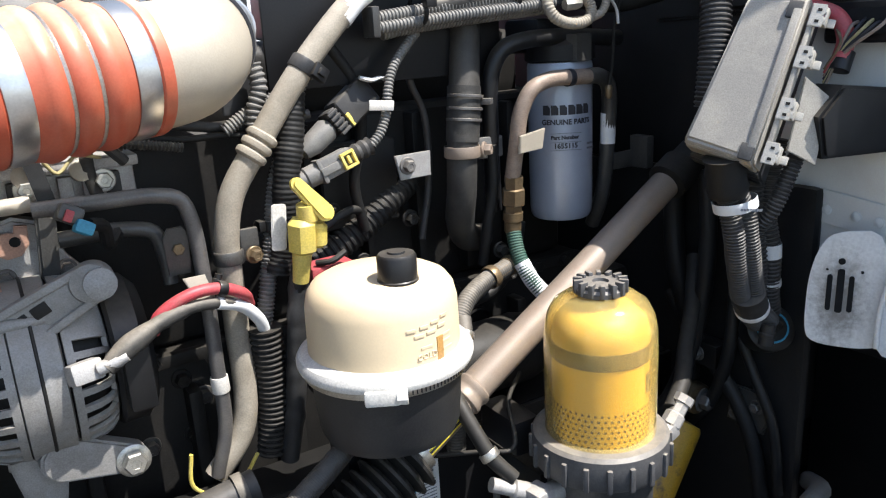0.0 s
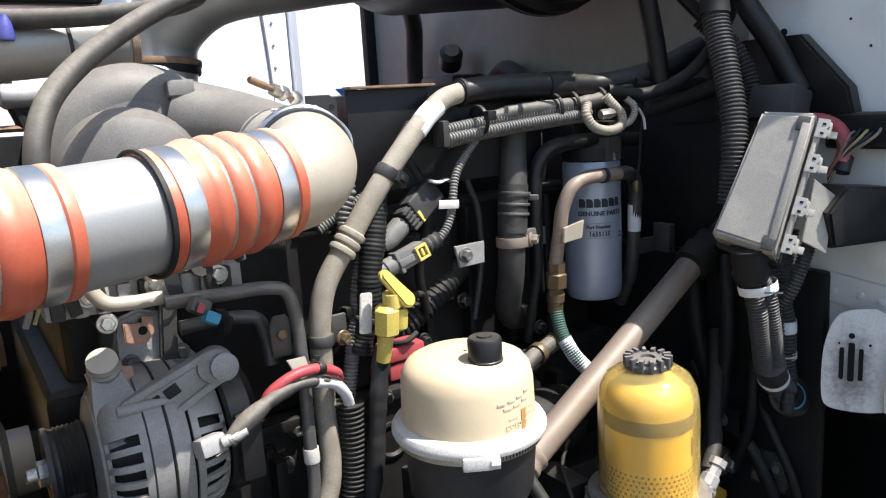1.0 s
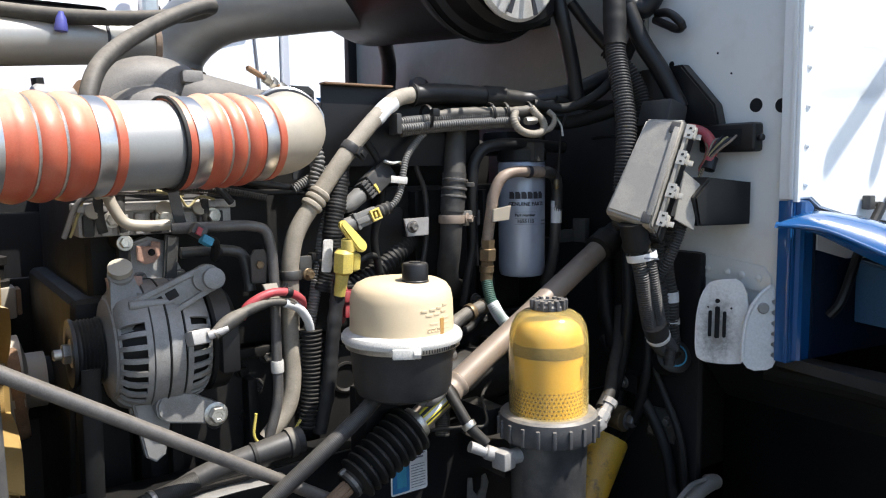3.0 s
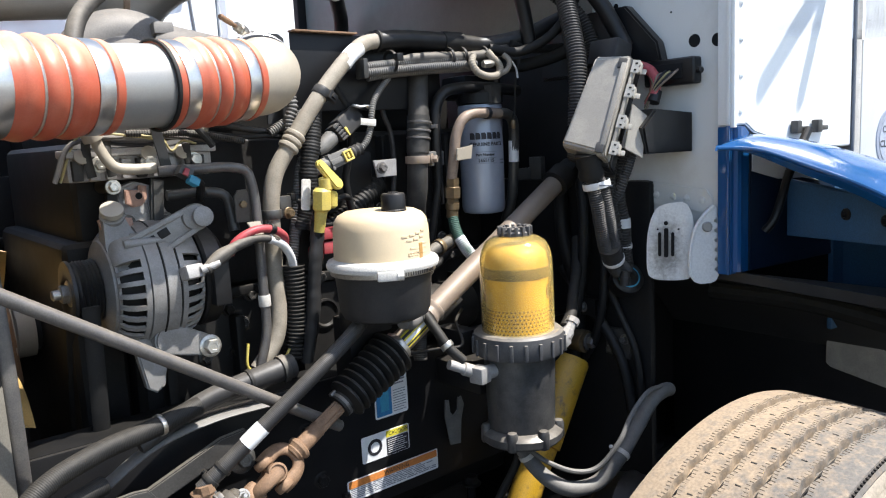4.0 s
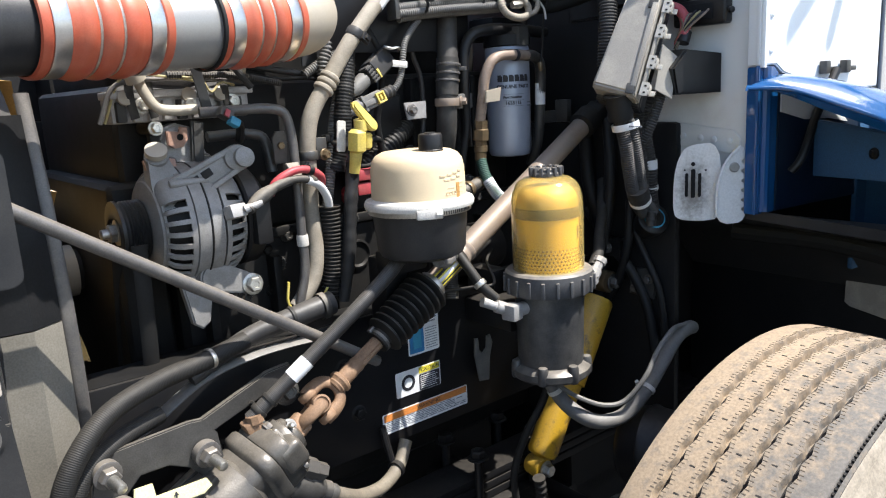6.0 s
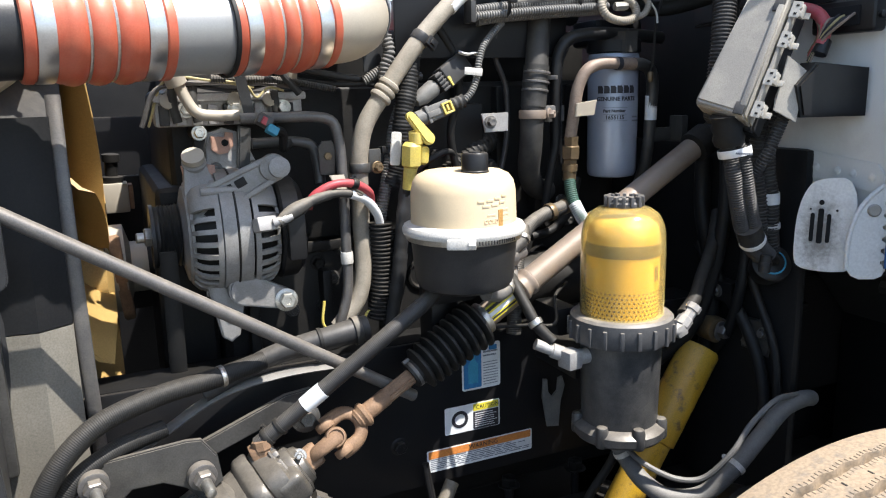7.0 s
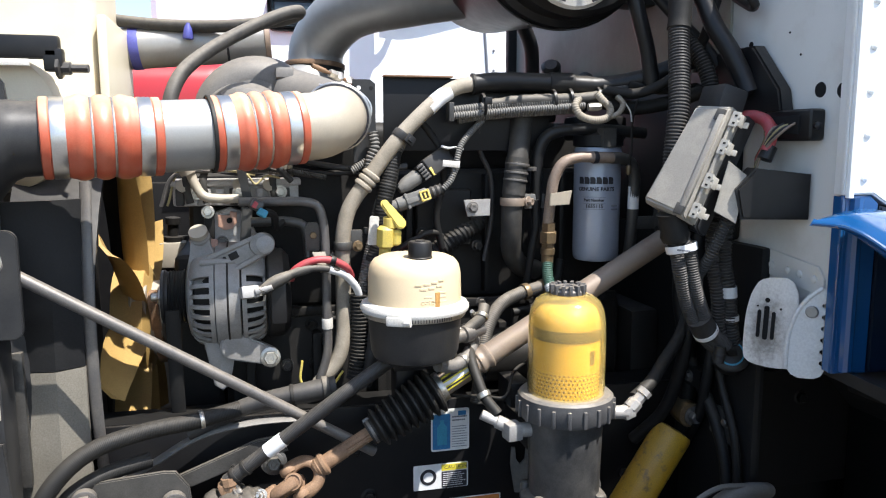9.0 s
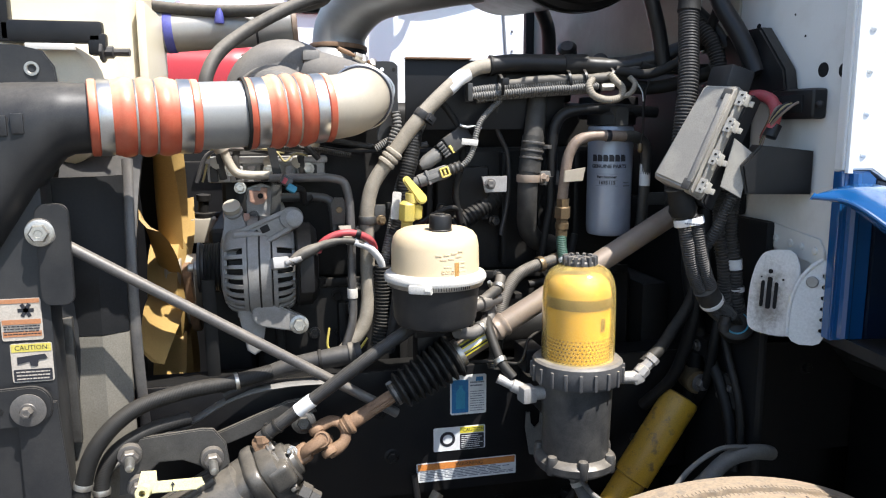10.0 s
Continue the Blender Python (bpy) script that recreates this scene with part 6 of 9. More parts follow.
part("plate", plate([(-0.012, -0.05), (0.012, -0.052), (0.016, 0.0), (0.024, 0.03), (0.018, 0.048), (0.010, 0.045), (0.008, 0.02), (-0.002, 0.010), (-0.010, 0.02), (-0.012, 0.045), (-0.020, 0.046), (-0.022, 0.01)], 0.006, flat_on((0.232, 0.094, 0.862), (1, -0.15, 0), (0, 0, 1)), 0.001), "conduit", fk)
H = [(0.385, -0.082, 1.055), (0.43, -0.06, 1.075), (0.47, -0.03, 1.098), (0.53, 0.01, 1.14), (0.58, 0.05, 1.2)]
hose("fuel_hose", H, 0.012, "rubber", "black fuel hose from the filter elbow", "hose")
H = [(0.130, -0.068, 1.043), (0.112, -0.05, 1.068), (0.104, -0.03, 1.095), (0.10, 0.0, 1.125), (0.11, 0.05, 1.15)]
h = hose("fuel_hose", H, 0.0095, "rubber", "black fuel hose from the filter elbow", "hose")
band(h, H, 0.25, 0.0108, "zinc", 0.01, False)
H = [(0.06, 0.03, 1.05), (0.12, -0.02, 1.06), (0.15, -0.04, 1.062), (0.19, 0.02, 1.09), (0.24, 0.06, 1.10)]
hose("thin_wire", H, 0.003, "rubber", "thin black wire beside the fuel filter", "wire")

# ---- left middle: hoses and pipes over the engine side ----
BH = [(0.152, 0.169, 1.630), (0.115, 0.161, 1.622), (0.079, 0.151, 1.601), (0.0, 0.137, 1.529), (-0.065, 0.139, 1.445), (-0.100, 0.143, 1.392), (-0.112, 0.143, 1.345), (-0.113, 0.146, 1.29), (-0.113, 0.150, 1.226), (-0.115, 0.143, 1.15), (-0.128, 0.14, 1.10), (-0.165, 0.14, 1.055)]
bh = hose("tan_air_hose", BH, 0.0147, "tanhose", "dusty tan hose with clamps and a paper label", "hose", seg=20)
part("paper_label", sweep([(0.098, 0.1562, 1.6125), (0.079, 0.151, 1.601), (0.055, 0.1462, 1.580)], 0.0153, 20, caps=False), "paper", bh, "white printed label")
at, d = Vector((0.0, 0.137, 1.529)), Vector((-0.5, 0.0, -0.62)).normalized()
c = part("strap_clamp", ring(at, d, 0.0148, 0.016, 0.0022, 28), "dusty", bh, "grey plastic strap")
part("buckle", join(box((0.020, 0.018, 0.008), put(at + Vector((0.014, -0.014, -0.008)), (0.3, -1, 0.1), d), 0.002), box((0.009, 0.008, 0.010), put(at + Vector((0.014, -0.017, -0.008)), (0.3, -1, 0.1), d), 0.001)), "plastic", c)
for k in (-0.012, 0.0, 0.012):
    part("bead", lathe([(0.0147, -0.006), (0.0185, -0.003), (0.0190, 0.0), (0.0185, 0.003), (0.0147, 0.006)], put(Vector((-0.065, 0.139, 1.445)) + d * k, d), 28, False), "tanhose", bh)
c = part("lower_clamp", ring((-0.1125, 0.144, 1.322), (0, 0, 1), 0.0148, 0.016, 0.003, 28), "castgrey", bh)
part("clamp_bolt", bolt((-0.086, 0.13, 1.322), (0.2, -1, 0), 0.013, 0.009), "brass", c)
part("clamp_ear", slab((-0.098, 0.138, 1.314), (-0.076, 0.146, 1.352), 0.002), "castgrey", c)
BT2 = [(0.148, 0.169, 1.629), (0.20, 0.166, 1.634), (0.32, 0.160, 1.633), (0.42, 0.155, 1.630), (0.50, 0.12, 1.645), (0.58, 0.08, 1.68)]
bt2 = hose("black_sleeved_hose", BT2, 0.019, "plastic", "black foam-sleeved hose along the engine top", "hose", seg=18, jitter=0.04)
part("sleeve_end", ring((0.150, 0.169, 1.6292), (1, 0, 0.02), 0.0150, 0.006, 0.006), "rubber", bt2)
part("sleeve_joint", ring((0.33, 0.1595, 1.6328), (1, -0.05, 0), 0.019, 0.05, 0.0025), "rubber", bt2)

LP = [(-0.30, 0.145, 1.409), (-0.24, 0.135, 1.409), (-0.185, 0.13, 1.408), (-0.160, 0.13, 1.400), (-0.151, 0.13, 1.375), (-0.147, 0.13, 1.311), (-0.147, 0.13, 1.20), (-0.148, 0.13, 1.12), (-0.165, 0.13, 1.06)]
lp_ = hose("grey_coolant_tube", LP, 0.0085, "greysteel", "dull grey steel coolant tube with a bend", "tube", seg=14)
band(lp_, LP, 0.52, 0.0088, "castgrey", 0.014, False)
band(lp_, LP, 0.76, 0.009, "flange", 0.02, False)
LP = [(-0.28, 0.175, 1.368), (-0.21, 0.17, 1.368), (-0.185, 0.168, 1.360), (-0.178, 0.165, 1.335), (-0.176, 0.16, 1.30)]
hose("grey_coolant_tube", LP, 0.009, "castgrey", "dull dark steel tube to a bracket", "tube", seg=14)
ub = thing("tube_bracket", (-0.16, 0.135, 1.29), "dusty steel strap bracket with a bolt and eye", "bracket")
part("strap", plate([(-0.014, 0.0), (0.010, 0.0), (0.012, 0.045), (0.006, 0.055), (-0.010, 0.055), (-0.016, 0.045)], 0.004, flat_on((-0.168, 0.14, 1.315), (1, 0, 0), (0, -0.1, 1)), 0.0008), "castgrey", ub)
part("strap_bolt", bolt((-0.169, 0.135, 1.345), (0, -1, 0), 0.012, 0.006), "brass", ub)
part("foot", plate([(-0.010, 0.0), (0.014, 0.0), (0.022, -0.035), (0.004, -0.038)], 0.004, flat_on((-0.163, 0.118, 1.315), (1, 0, 0), (0, 0.25, 1)), 0.0008), "elbow", ub)

# alternator cable: red and white leads into a corrugated sleeve
AC1 = [(-0.268, 0.068, 1.254), (-0.245, 0.075, 1.268), (-0.215, 0.085, 1.280), (-0.175, 0.092, 1.289), (-0.145, 0.097, 1.286), (-0.115, 0.11, 1.272), (-0.092, 0.125, 1.245), (-0.084, 0.135, 1.225)]
a1 = hose("alternator_cable", AC1, lambda s: 0.0085 if s < 0.42 else 0.0068, "greyhose", "grey taped alternator cable with a pale end", "cable", jitter=0.05)
part("pale_sleeve", sweep(AC1[4:], 0.0074, 12), "paper", a1)
part("boot", sweep(AC1[:3], lambda s: 0.008 + 0.004 * math.sin(3.0 * s), 12), "greyhose", a1)
RC = [(-0.214, 0.10, 1.268), (-0.207, 0.095, 1.286), (-0.175, 0.092, 1.303), (-0.14, 0.097, 1.302), (-0.112, 0.106, 1.287), (-0.10, 0.13, 1.265)]
rc = hose("red_battery_cable", RC, 0.0068, "red", "faded red battery cable over the grey lead", "cable")
band(rc, RC, 0.62, 0.0072, "plastic", 0.010, True, name="cable_tie")
CD = [(-0.083, 0.137, 1.228), (-0.083, 0.138, 1.18), (-0.086, 0.139, 1.12), (-0.095, 0.139, 1.06)]
hose("black_corrugated_sleeve", CD, lambda s: 0.0205 - 0.003 * s, "rubber", "black corrugated cable sleeve", "conduit", 0.003, 0.0072, 16)
VC = [(0.065, 0.170, 1.588), (0.036, 0.165, 1.556), (-0.003, 0.160, 1.500), (-0.024, 0.160, 1.438), (-0.042, 0.158, 1.392), (-0.056, 0.155, 1.327), (-0.072, 0.15, 1.262), (-0.085, 0.15, 1.2)]
vc = hose("grey_corrugated_conduit", VC, 0.0105, "conduit", "dusty grey corrugated wiring conduit", "conduit", 0.0016, 0.005)
band(vc, VC, 0.66, 0.011, "plastic", 0.012, True, name="cable_tie")
WB = [(-0.012, 0.150, 1.50), (-0.022, 0.145, 1.45), (-0.034, 0.142, 1.40), (-0.040, 0.145, 1.345), (-0.055, 0.150, 1.29)]
wb = hose("taped_wiring_bundle", WB, 0.0165, "rubber", "black tape-wrapped wiring bundle", "wiring", 0.0008, 0.006, jitter=0.12)
band(wb, WB, 0.80, 0.0172, "greyhose", 0.008, False, name="cable_tie")
BU = [(-0.035, 0.12, 1.30), (-0.045, 0.115, 1.265), (-0.053, 0.115, 1.21), (-0.062, 0.12, 1.125), (-0.075, 0.13, 1.05)]
hose("wiring_bundle", BU, 0.012, "dusty", "dusty black wiring bundle behind the reservoir", "wiring", jitter=0.2)
CC = [(-0.09, 0.172, 1.462), (-0.06, 0.17, 1.480), (-0.02, 0.165, 1.498), (0.01, 0.165, 1.513)]
hose("thin_corrugated_conduit", CC, 0.0085, "conduit", "thin black corrugated conduit", "conduit", 0.0014, 0.0045)
CC = [(-0.050, 0.165, 1.535), (-0.047, 0.16, 1.508), (-0.055, 0.16, 1.485), (-0.06, 0.16, 1.45)]
hose("thin_corrugated_conduit", CC, 0.0105, "conduit", "short dusty corrugated conduit by the elbow", "conduit", 0.0022, 0.007)

# dipstick
ds = thing("dipstick", (-0.05, 0.13, 1.12), "yellow plastic dipstick handle on a black tube", "dipstick")
part("handle", join(arm((-0.041, 0.090, 1.404), (-0.013, 0.084, 1.368), 0.0075, 0.0105, 0.012, (0, -1, 0.25)), lathe([(0.010, 0), (0.0125, 0.003), (0.0115, 0.022)], put((-0.030, 0.094, 1.358), (-0.1, -0.12, 1)), 16)), "yplastic", ds)
part("collar", join(lathe([(0.012, 0), (0.0165, 0.004), (0.0165, 0.036), (0.012, 0.041), (0.009, 0.042)], put((-0.038, 0.100, 1.322), (0.02, -0.12, 1)), 18, lobes=6, lobe=0.05), lathe([(0.006, 0), (0.010, 0.004), (0.010, 0.026), (0.006, 0.030)], put((-0.020, 0.096, 1.326), (0.05, -0.12, 1)), 14)), "yplastic", ds)
part("side_tag", plate(rounded(0.018, 0.055, 0.004), 0.003, flat_on((-0.058, 0.118, 1.352), (1, 0, -0.1), (0.1, 0, 1)), 0.001), "flange", ds, "pale plastic tag")
part("neck", lathe([(0.0095, 0), (0.012, 0.045)], put((-0.042, 0.108, 1.285), (0.1, -0.16, 1)), 16), "yplastic", ds)
part("guide_tube", sweep([(-0.042, 0.108, 1.288), (-0.052, 0.12, 1.23), (-0.063, 0.13, 1.15), (-0.09, 0.14, 1.06)], 0.008, 12), "rubber", ds)

# sensor connectors behind the tan hose
sc = thing("sensor_connector", (0.03, 0.15, 1.40), "dusty black sensor plug with a yellow lock", "connector")
P0, P1 = Vector((-0.018, 0.152, 1.392)), Vector((0.085, 0.148, 1.427))
pd = (P1 - P0).normalized()
part("plug_tail", lathe([(0.009, -0.006), (0.0115, 0.0), (0.0115, 0.012), (0.0135, 0.014), (0.0135, 0.032)], put(P0, pd), 20), "conduit", sc)
part("plug_body", join(box((0.027, 0.025, 0.046), put(P0 + pd * 0.053, pd, (0, -1, 0.2)), 0.004), box((0.010, 0.005, 0.030), put(P0 + pd * 0.045 + Vector((0, -0.014, 0.001)), pd, (0, -1, 0.2)), 0.0015), box((0.031, 0.029, 0.006), put(P0 + pd * 0.033, pd, (0, -1, 0.2)), 0.002)), "conduit", sc, "dusty grey plug body")
part("rear_boot", lathe([(0.0125 - 0.002 * (k % 2), 0.076 + 0.005 * k) for k in range(7)], put(P0, pd), 16), "loom", sc)
lk = put(P0 + pd * 0.067 + Vector((0, -0.0165, 0.002)), (0, -1, 0.2), pd)
part("yellow_lock", join(*[box((0.020, 0.0035, 0.006), lk @ Matrix.Translation((0, y, 0)), 0.0008) for y in (-0.008, 0.008)], *[box((0.0035, 0.019, 0.006), lk @ Matrix.Translation((x, 0, 0)), 0.0008) for x in (-0.0085, 0.0085)], box((0.010, 0.004, 0.005), lk, 0.0008)), "yplastic", sc)
LD = [P1, (0.098, 0.148, 1.440), (0.110, 0.150, 1.465), (0.114, 0.150, 1.488), (0.125, 0.155, 1.515), (0.148, 0.162, 1.540), (0.17, 0.165, 1.56)]
part("lead", sweep(LD, 0.0065, 12, 0.006, 0.001, 0.0045), "conduit", sc)
part("lead_tie", curved_label(0.034, 0.012, Vector((0.099, 0.14, 1.475)), Vector((1, 0, -0.1)).normalized(), Vector((0, -1, 0)), 0.02), "flange", sc)
sc = thing("sensor_connector", (0.03, 0.18, 1.44), "dusty black ribbed sensor plug with a white tag", "connector")
P0, P1 = Vector((0.0, 0.165, 1.425)), Vector((0.098, 0.19, 1.488))
pd = (P1 - P0).normalized()
part("plug_elbow", lathe([(0.008, 0), (0.010, 0.004), (0.0145, 0.018), (0.0155, 0.045), (0.012, 0.050)], put(P0, pd), 20), "conduit", sc, "dusty grey elbow")
part("plug_body", join(box((0.040, 0.034, 0.060), put(P0 + pd * 0.098, pd, (0, -1, 0.2)), 0.006, 3), box((0.034, 0.030, 0.014), put(P0 + pd * 0.060, pd, (0, -1, 0.2)), 0.003)), "dusty", sc)
for k in range(5):
    part("grip_rib", box((0.004, 0.006, 0.016), put(P0 + pd * 0.060 + Vector((0, -0.017, 0.002)) + pd.cross(Vector((0, -1, 0.2))).normalized() * (0.0068 * (k - 2)), pd, (0, -1, 0.2)), 0.001), "loom", sc)
part("green_clip", box((0.018, 0.006, 0.006), put(P0 + pd * 0.066 + Vector((0.012, -0.014, 0.0)), (0.3, -1, 0.3), pd), 0.001), "yplastic", sc)
part("white_tag", sweep([P1 + Vector((-0.012, -0.020, 0.021)), P1 + Vector((0.002, -0.024, 0.017)), P1 + Vector((0.016, -0.022, 0.019)), P1 + Vector((0.031, -0.020, 0.015))], 0.0075, 12, 0.003, flat=0.35, jitter=0.35), "paper", sc)

# bracket plate with a bolt, and the radiator hose beside it
bp = thing("bolted_bracket", (0.165, 0.19, 1.37), "small dusty steel bracket plate with one bolt", "bracket")
part("plate", plate([(-0.028, 0.016), (0.028, 0.017), (0.027, -0.017), (-0.020, -0.018)], 0.005, flat_on((0.166, 0.193, 1.385), (1, 0, 0), (0, 0, 1)), 0.001), "alu", bp)
part("plate_bolt", bolt((0.156, 0.186, 1.386), (0, -1, 0), 0.015, 0.010), "snail", bp)
RH = [(0.262, 0.19, 1.60), (0.255, 0.185, 1.526), (0.243, 0.172, 1.46), (0.236, 0.172, 1.40), (0.236, 0.178, 1.34), (0.245, 0.20, 1.29), (0.275, 0.23, 1.255), (0.32, 0.26, 1.24)]
rh = hose("coolant_hose", RH, 0.0215, "greyhose", "dusty black coolant hose with clamps", "hose", seg=22)
part("sleeve", sweep([(0.2475, 0.177, 1.485), (0.2375, 0.172, 1.41)], 0.0235, 22), "greyhose", rh, "dusty grey rubber end sleeve")
c = part("tee_clamp", ring((0.236, 0.172, 1.397), (0.02, 0.0, 1), 0.0235, 0.016, 0.002, 32), "shaft", rh, "dusty tan band clamp")
part("clamp_screw", join(bolt((0.266, 0.160, 1.397), (0.6, -0.8, 0), 0.014, 0.010), box((0.02, 0.008, 0.018), put((0.26, 0.168, 1.397), (0.6, -0.8, 0)), 0.002)), "shaft", c)
for z in (1.472, 1.455, 1.44):
    part("wire_clip", ring((0.236 + (z - 1.397) * 0.13, 0.1725, z), (0.13, 0.05, 1), 0.0236, 0.004, 0.0014, 28), "greysteel", rh)
part("clip_ear", box((0.012, 0.008, 0.016), put((0.272, 0.16, 1.463), (0.6, -0.8, 0)), 0.001), "greysteel", rh)
part("hose_bracket", join(slab((0.262, 0.17, 1.382), (0.305, 0.176, 1.412), 0.002)), "conduit", rh)

RB = [(0.030, 0.245, 1.262), (0.07, 0.242, 1.280), (0.115, 0.242, 1.305), (0.155, 0.248, 1.330), (0.20, 0.265, 1.35)]
hose("ribbed_breather_hose", RB, 0.021, "rubber", "black ribbed breather hose against the engine", "hose", 0.002, 0.0095, 18)
for pts, r, m_ in (([(-0.02, 0.205, 1.285), (0.03, 0.2, 1.318), (0.075, 0.205, 1.335), (0.10, 0.22, 1.325)], 0.006, "rubber"), ([(0.05, 0.19, 1.56), (0.09, 0.195, 1.50), (0.10, 0.205, 1.44), (0.085, 0.21, 1.37), (0.10, 0.22, 1.30)], 0.0075, "rubber"), ([(0.17, 0.19, 1.57), (0.175, 0.2, 1.50), (0.20, 0.21, 1.45), (0.205, 0.215, 1.36), (0.19, 0.22, 1.27)], 0.005, "loom"), ([(0.285, 0.17, 1.40), (0.287, 0.172, 1.34), (0.280, 0.178, 1.29), (0.275, 0.19, 1.22)], 0.008, "rubber"), ([(0.355, 0.20, 1.27), (0.34, 0.20, 1.21), (0.30, 0.20, 1.17), (0.25, 0.2, 1.16)], 0.009, "rubber"), ([(-0.20, 0.19, 1.485), (-0.12, 0.185, 1.470), (-0.05, 0.18, 1.462), (0.02, 0.185, 1.47)], 0.006, "loom"), ([(-0.22, 0.185, 1.47), (-0.14, 0.178, 1.458), (-0.07, 0.172, 1.455), (-0.02, 0.175, 1.43)], 0.004, "rubber")):
    hose("engine_wire", pts, r, m_, "dark wire run along the engine side", "wire", jitter=0.06)
ec = thing("vent_elbow_stub", (-0.235, 0.16, 1.47), "dusty tan stub and clip under the charge pipe", "fitting")
part("stub", lathe([(0.011, 0), (0.013, 0.004), (0.013, 0.045), (0.010, 0.05)], put((-0.215, 0.175, 1.462), (0.1, -0.1, 1)), 16), "elbow", ec)
part("clip", sweep([(-0.245, 0.15, 1.495), (-0.225, 0.145, 1.468), (-0.205, 0.15, 1.445)], 0.006, 10), "duct", ec)

# ---- oil filter with its pipes ----
of = thing("spin_on_filter", (0.430, 0.19, 1.27), "blue-grey spin-on filter canister with black print", "filter canister")
OC = Vector((0.430, 0.190, 0))
can = part("canister", lathe([(0.004, 1.268), (0.034, 1.268), (0.044, 1.2705), (0.0475, 1.277), (0.0485, 1.288), (0.0490, 1.500), (0.0475, 1.506), (0.04, 1.507)], put(OC), 56), "can", of)
part("head", join(lathe([(0.045, 1.507), (0.052, 1.509), (0.052, 1.53), (0.04, 1.545)], put(OC), 40), slab((0.38, 0.18, 1.52), (0.49, 0.26, 1.57), 0.008)), "rail", of, "black filter head")
part("hex_boss", lathe([(0.028, 1.507), (0.028, 1.545)], put(OC + Vector((0, -0.03, 0))), 6), "greyhose", of)
fdir = Vector((-0.46, -0.888, 0)).normalized()
fx = Vector((0, 0, 1)).cross(fdir).normalized()


def on_can(z, w=0.0, r=0.0493):
    a = w / r
    d = fdir * math.cos(a) + fx * math.sin(a)
    return flat_on(OC + d * r + Vector((0, 0, z)), Vector((0, 0, 1)).cross(d), (0, 0, 1))


for i in range(6):
    w = -0.0315 + i * 0.0126
    part("maker_mark", plate([(-0.0058, -0.0072), (0.0052, -0.0072), (0.0052, 0.0030), (0.0020, 0.0072), (-0.0058, 0.0072)], 0.0004, on_can(1.4385, w)), "ink", can)
part("words", text_bm("GENUINE PARTS", 0.0108, on_can(1.4205, 0.0), 0.0006, 0.0493, 0.00035), "ink", can)
part("words", text_bm("Part Number", 0.0080, on_can(1.398, -0.004), 0.0006, 0.0493, 0.00035), "ink", can)
part("words", text_bm("1655115", 0.0105, on_can(1.3855, -0.003), 0.0006, 0.0493, 0.00035), "ink", can)
part("frame_line", join(box((0.046, 0.0008, 0.0004), on_can(1.4045, -0.003)), box((0.046, 0.0008, 0.0004), on_can(1.3915, -0.003)), box((0.046, 0.0008, 0.0004), on_can(1.3795, -0.003))), "inkgrey", can)
part("print", join(bars(2, 0.016, 0.003, 0.007, on_can(1.386, 0.034), 2)), "inkgrey", can)
CP = [(0.304, 0.150, 1.345), (0.305, 0.138, 1.40), (0.310, 0.133, 1.445), (0.326, 0.128, 1.475), (0.355, 0.127, 1.486), (0.41, 0.130, 1.486), (0.445, 0.136, 1.4845)]
CPR = [(0.435, 0.134, 1.485), (0.458, 0.138, 1.484), (0.485, 0.146, 1.472), (0.496, 0.152, 1.445), (0.498, 0.157, 1.40), (0.50, 0.17, 1.30), (0.505, 0.2, 1.24)]
cpp = hose("copper_line", CP, 0.0112, "copper", "tarnished copper-brown pipe arched over the filter", "pipe", seg=18)
# far leg in darker grey: the shade on it is put into the colour
part("shaded_leg", sweep(CPR, 0.0118, 18, 0.007), "castgrey", cpp, "far leg of the pipe, darkened for shade")
part("pipe_band", ring((0.395, 0.1292, 1.486), (1, 0.05, 0), 0.0112, 0.010, 0.0012), "ink", cpp)
part("paper_sleeve", sweep([(0.4975, 0.1555, 1.425), (0.4982, 0.158, 1.378)], 0.0119, 18), "paper", cpp, "white paper sleeve")
part("tab", plate([(-0.024, -0.014), (0.020, -0.012), (0.026, 0.016), (-0.022, 0.010)], 0.005, flat_on((0.318, 0.124, 1.405), (1, 0.1, 0), (0, 0, 1)), 0.001), "elbow", cpp, "tan steel tab")
part("rear_tab", join(slab((0.50, 0.152, 1.335), (0.56, 0.156, 1.362), 0.001), slab((0.545, 0.12, 1.335), (0.56, 0.156, 1.385), 0.001)), "castgrey", cpp)
bf = part("hex_fitting", join(lathe([(0.0135, 0), (0.0135, 0.012), (0.0175, 0.014), (0.0175, 0.036), (0.014, 0.038), (0.0145, 0.055)], put((0.306, 0.152, 1.300), (0, -0.08, 1)), 6), lathe([(0.0105, -0.03), (0.0125, -0.028), (0.0125, -0.012), (0.0145, -0.01), (0.0145, 0.002)], put((0.306, 0.152, 1.300), (0, -0.08, 1)), 20)), "brass", cpp, "brass hex fitting")
GH = [(0.306, 0.154, 1.278), (0.303, 0.140, 1.245), (0.306, 0.122, 1.215), (0.32, 0.10, 1.185), (0.35, 0.08, 1.16), (0.38, 0.08, 1.12)]
gh = hose("green_hose", GH, 0.0115, "green", "green braided hose with a white sleeve label", "hose", 0.0008, 0.004, 16)
part("white_sleeve", sweep([(0.3035, 0.132, 1.230), (0.310, 0.116, 1.204), (0.320, 0.10, 1.185)], 0.0122, 16), "paper", gh)
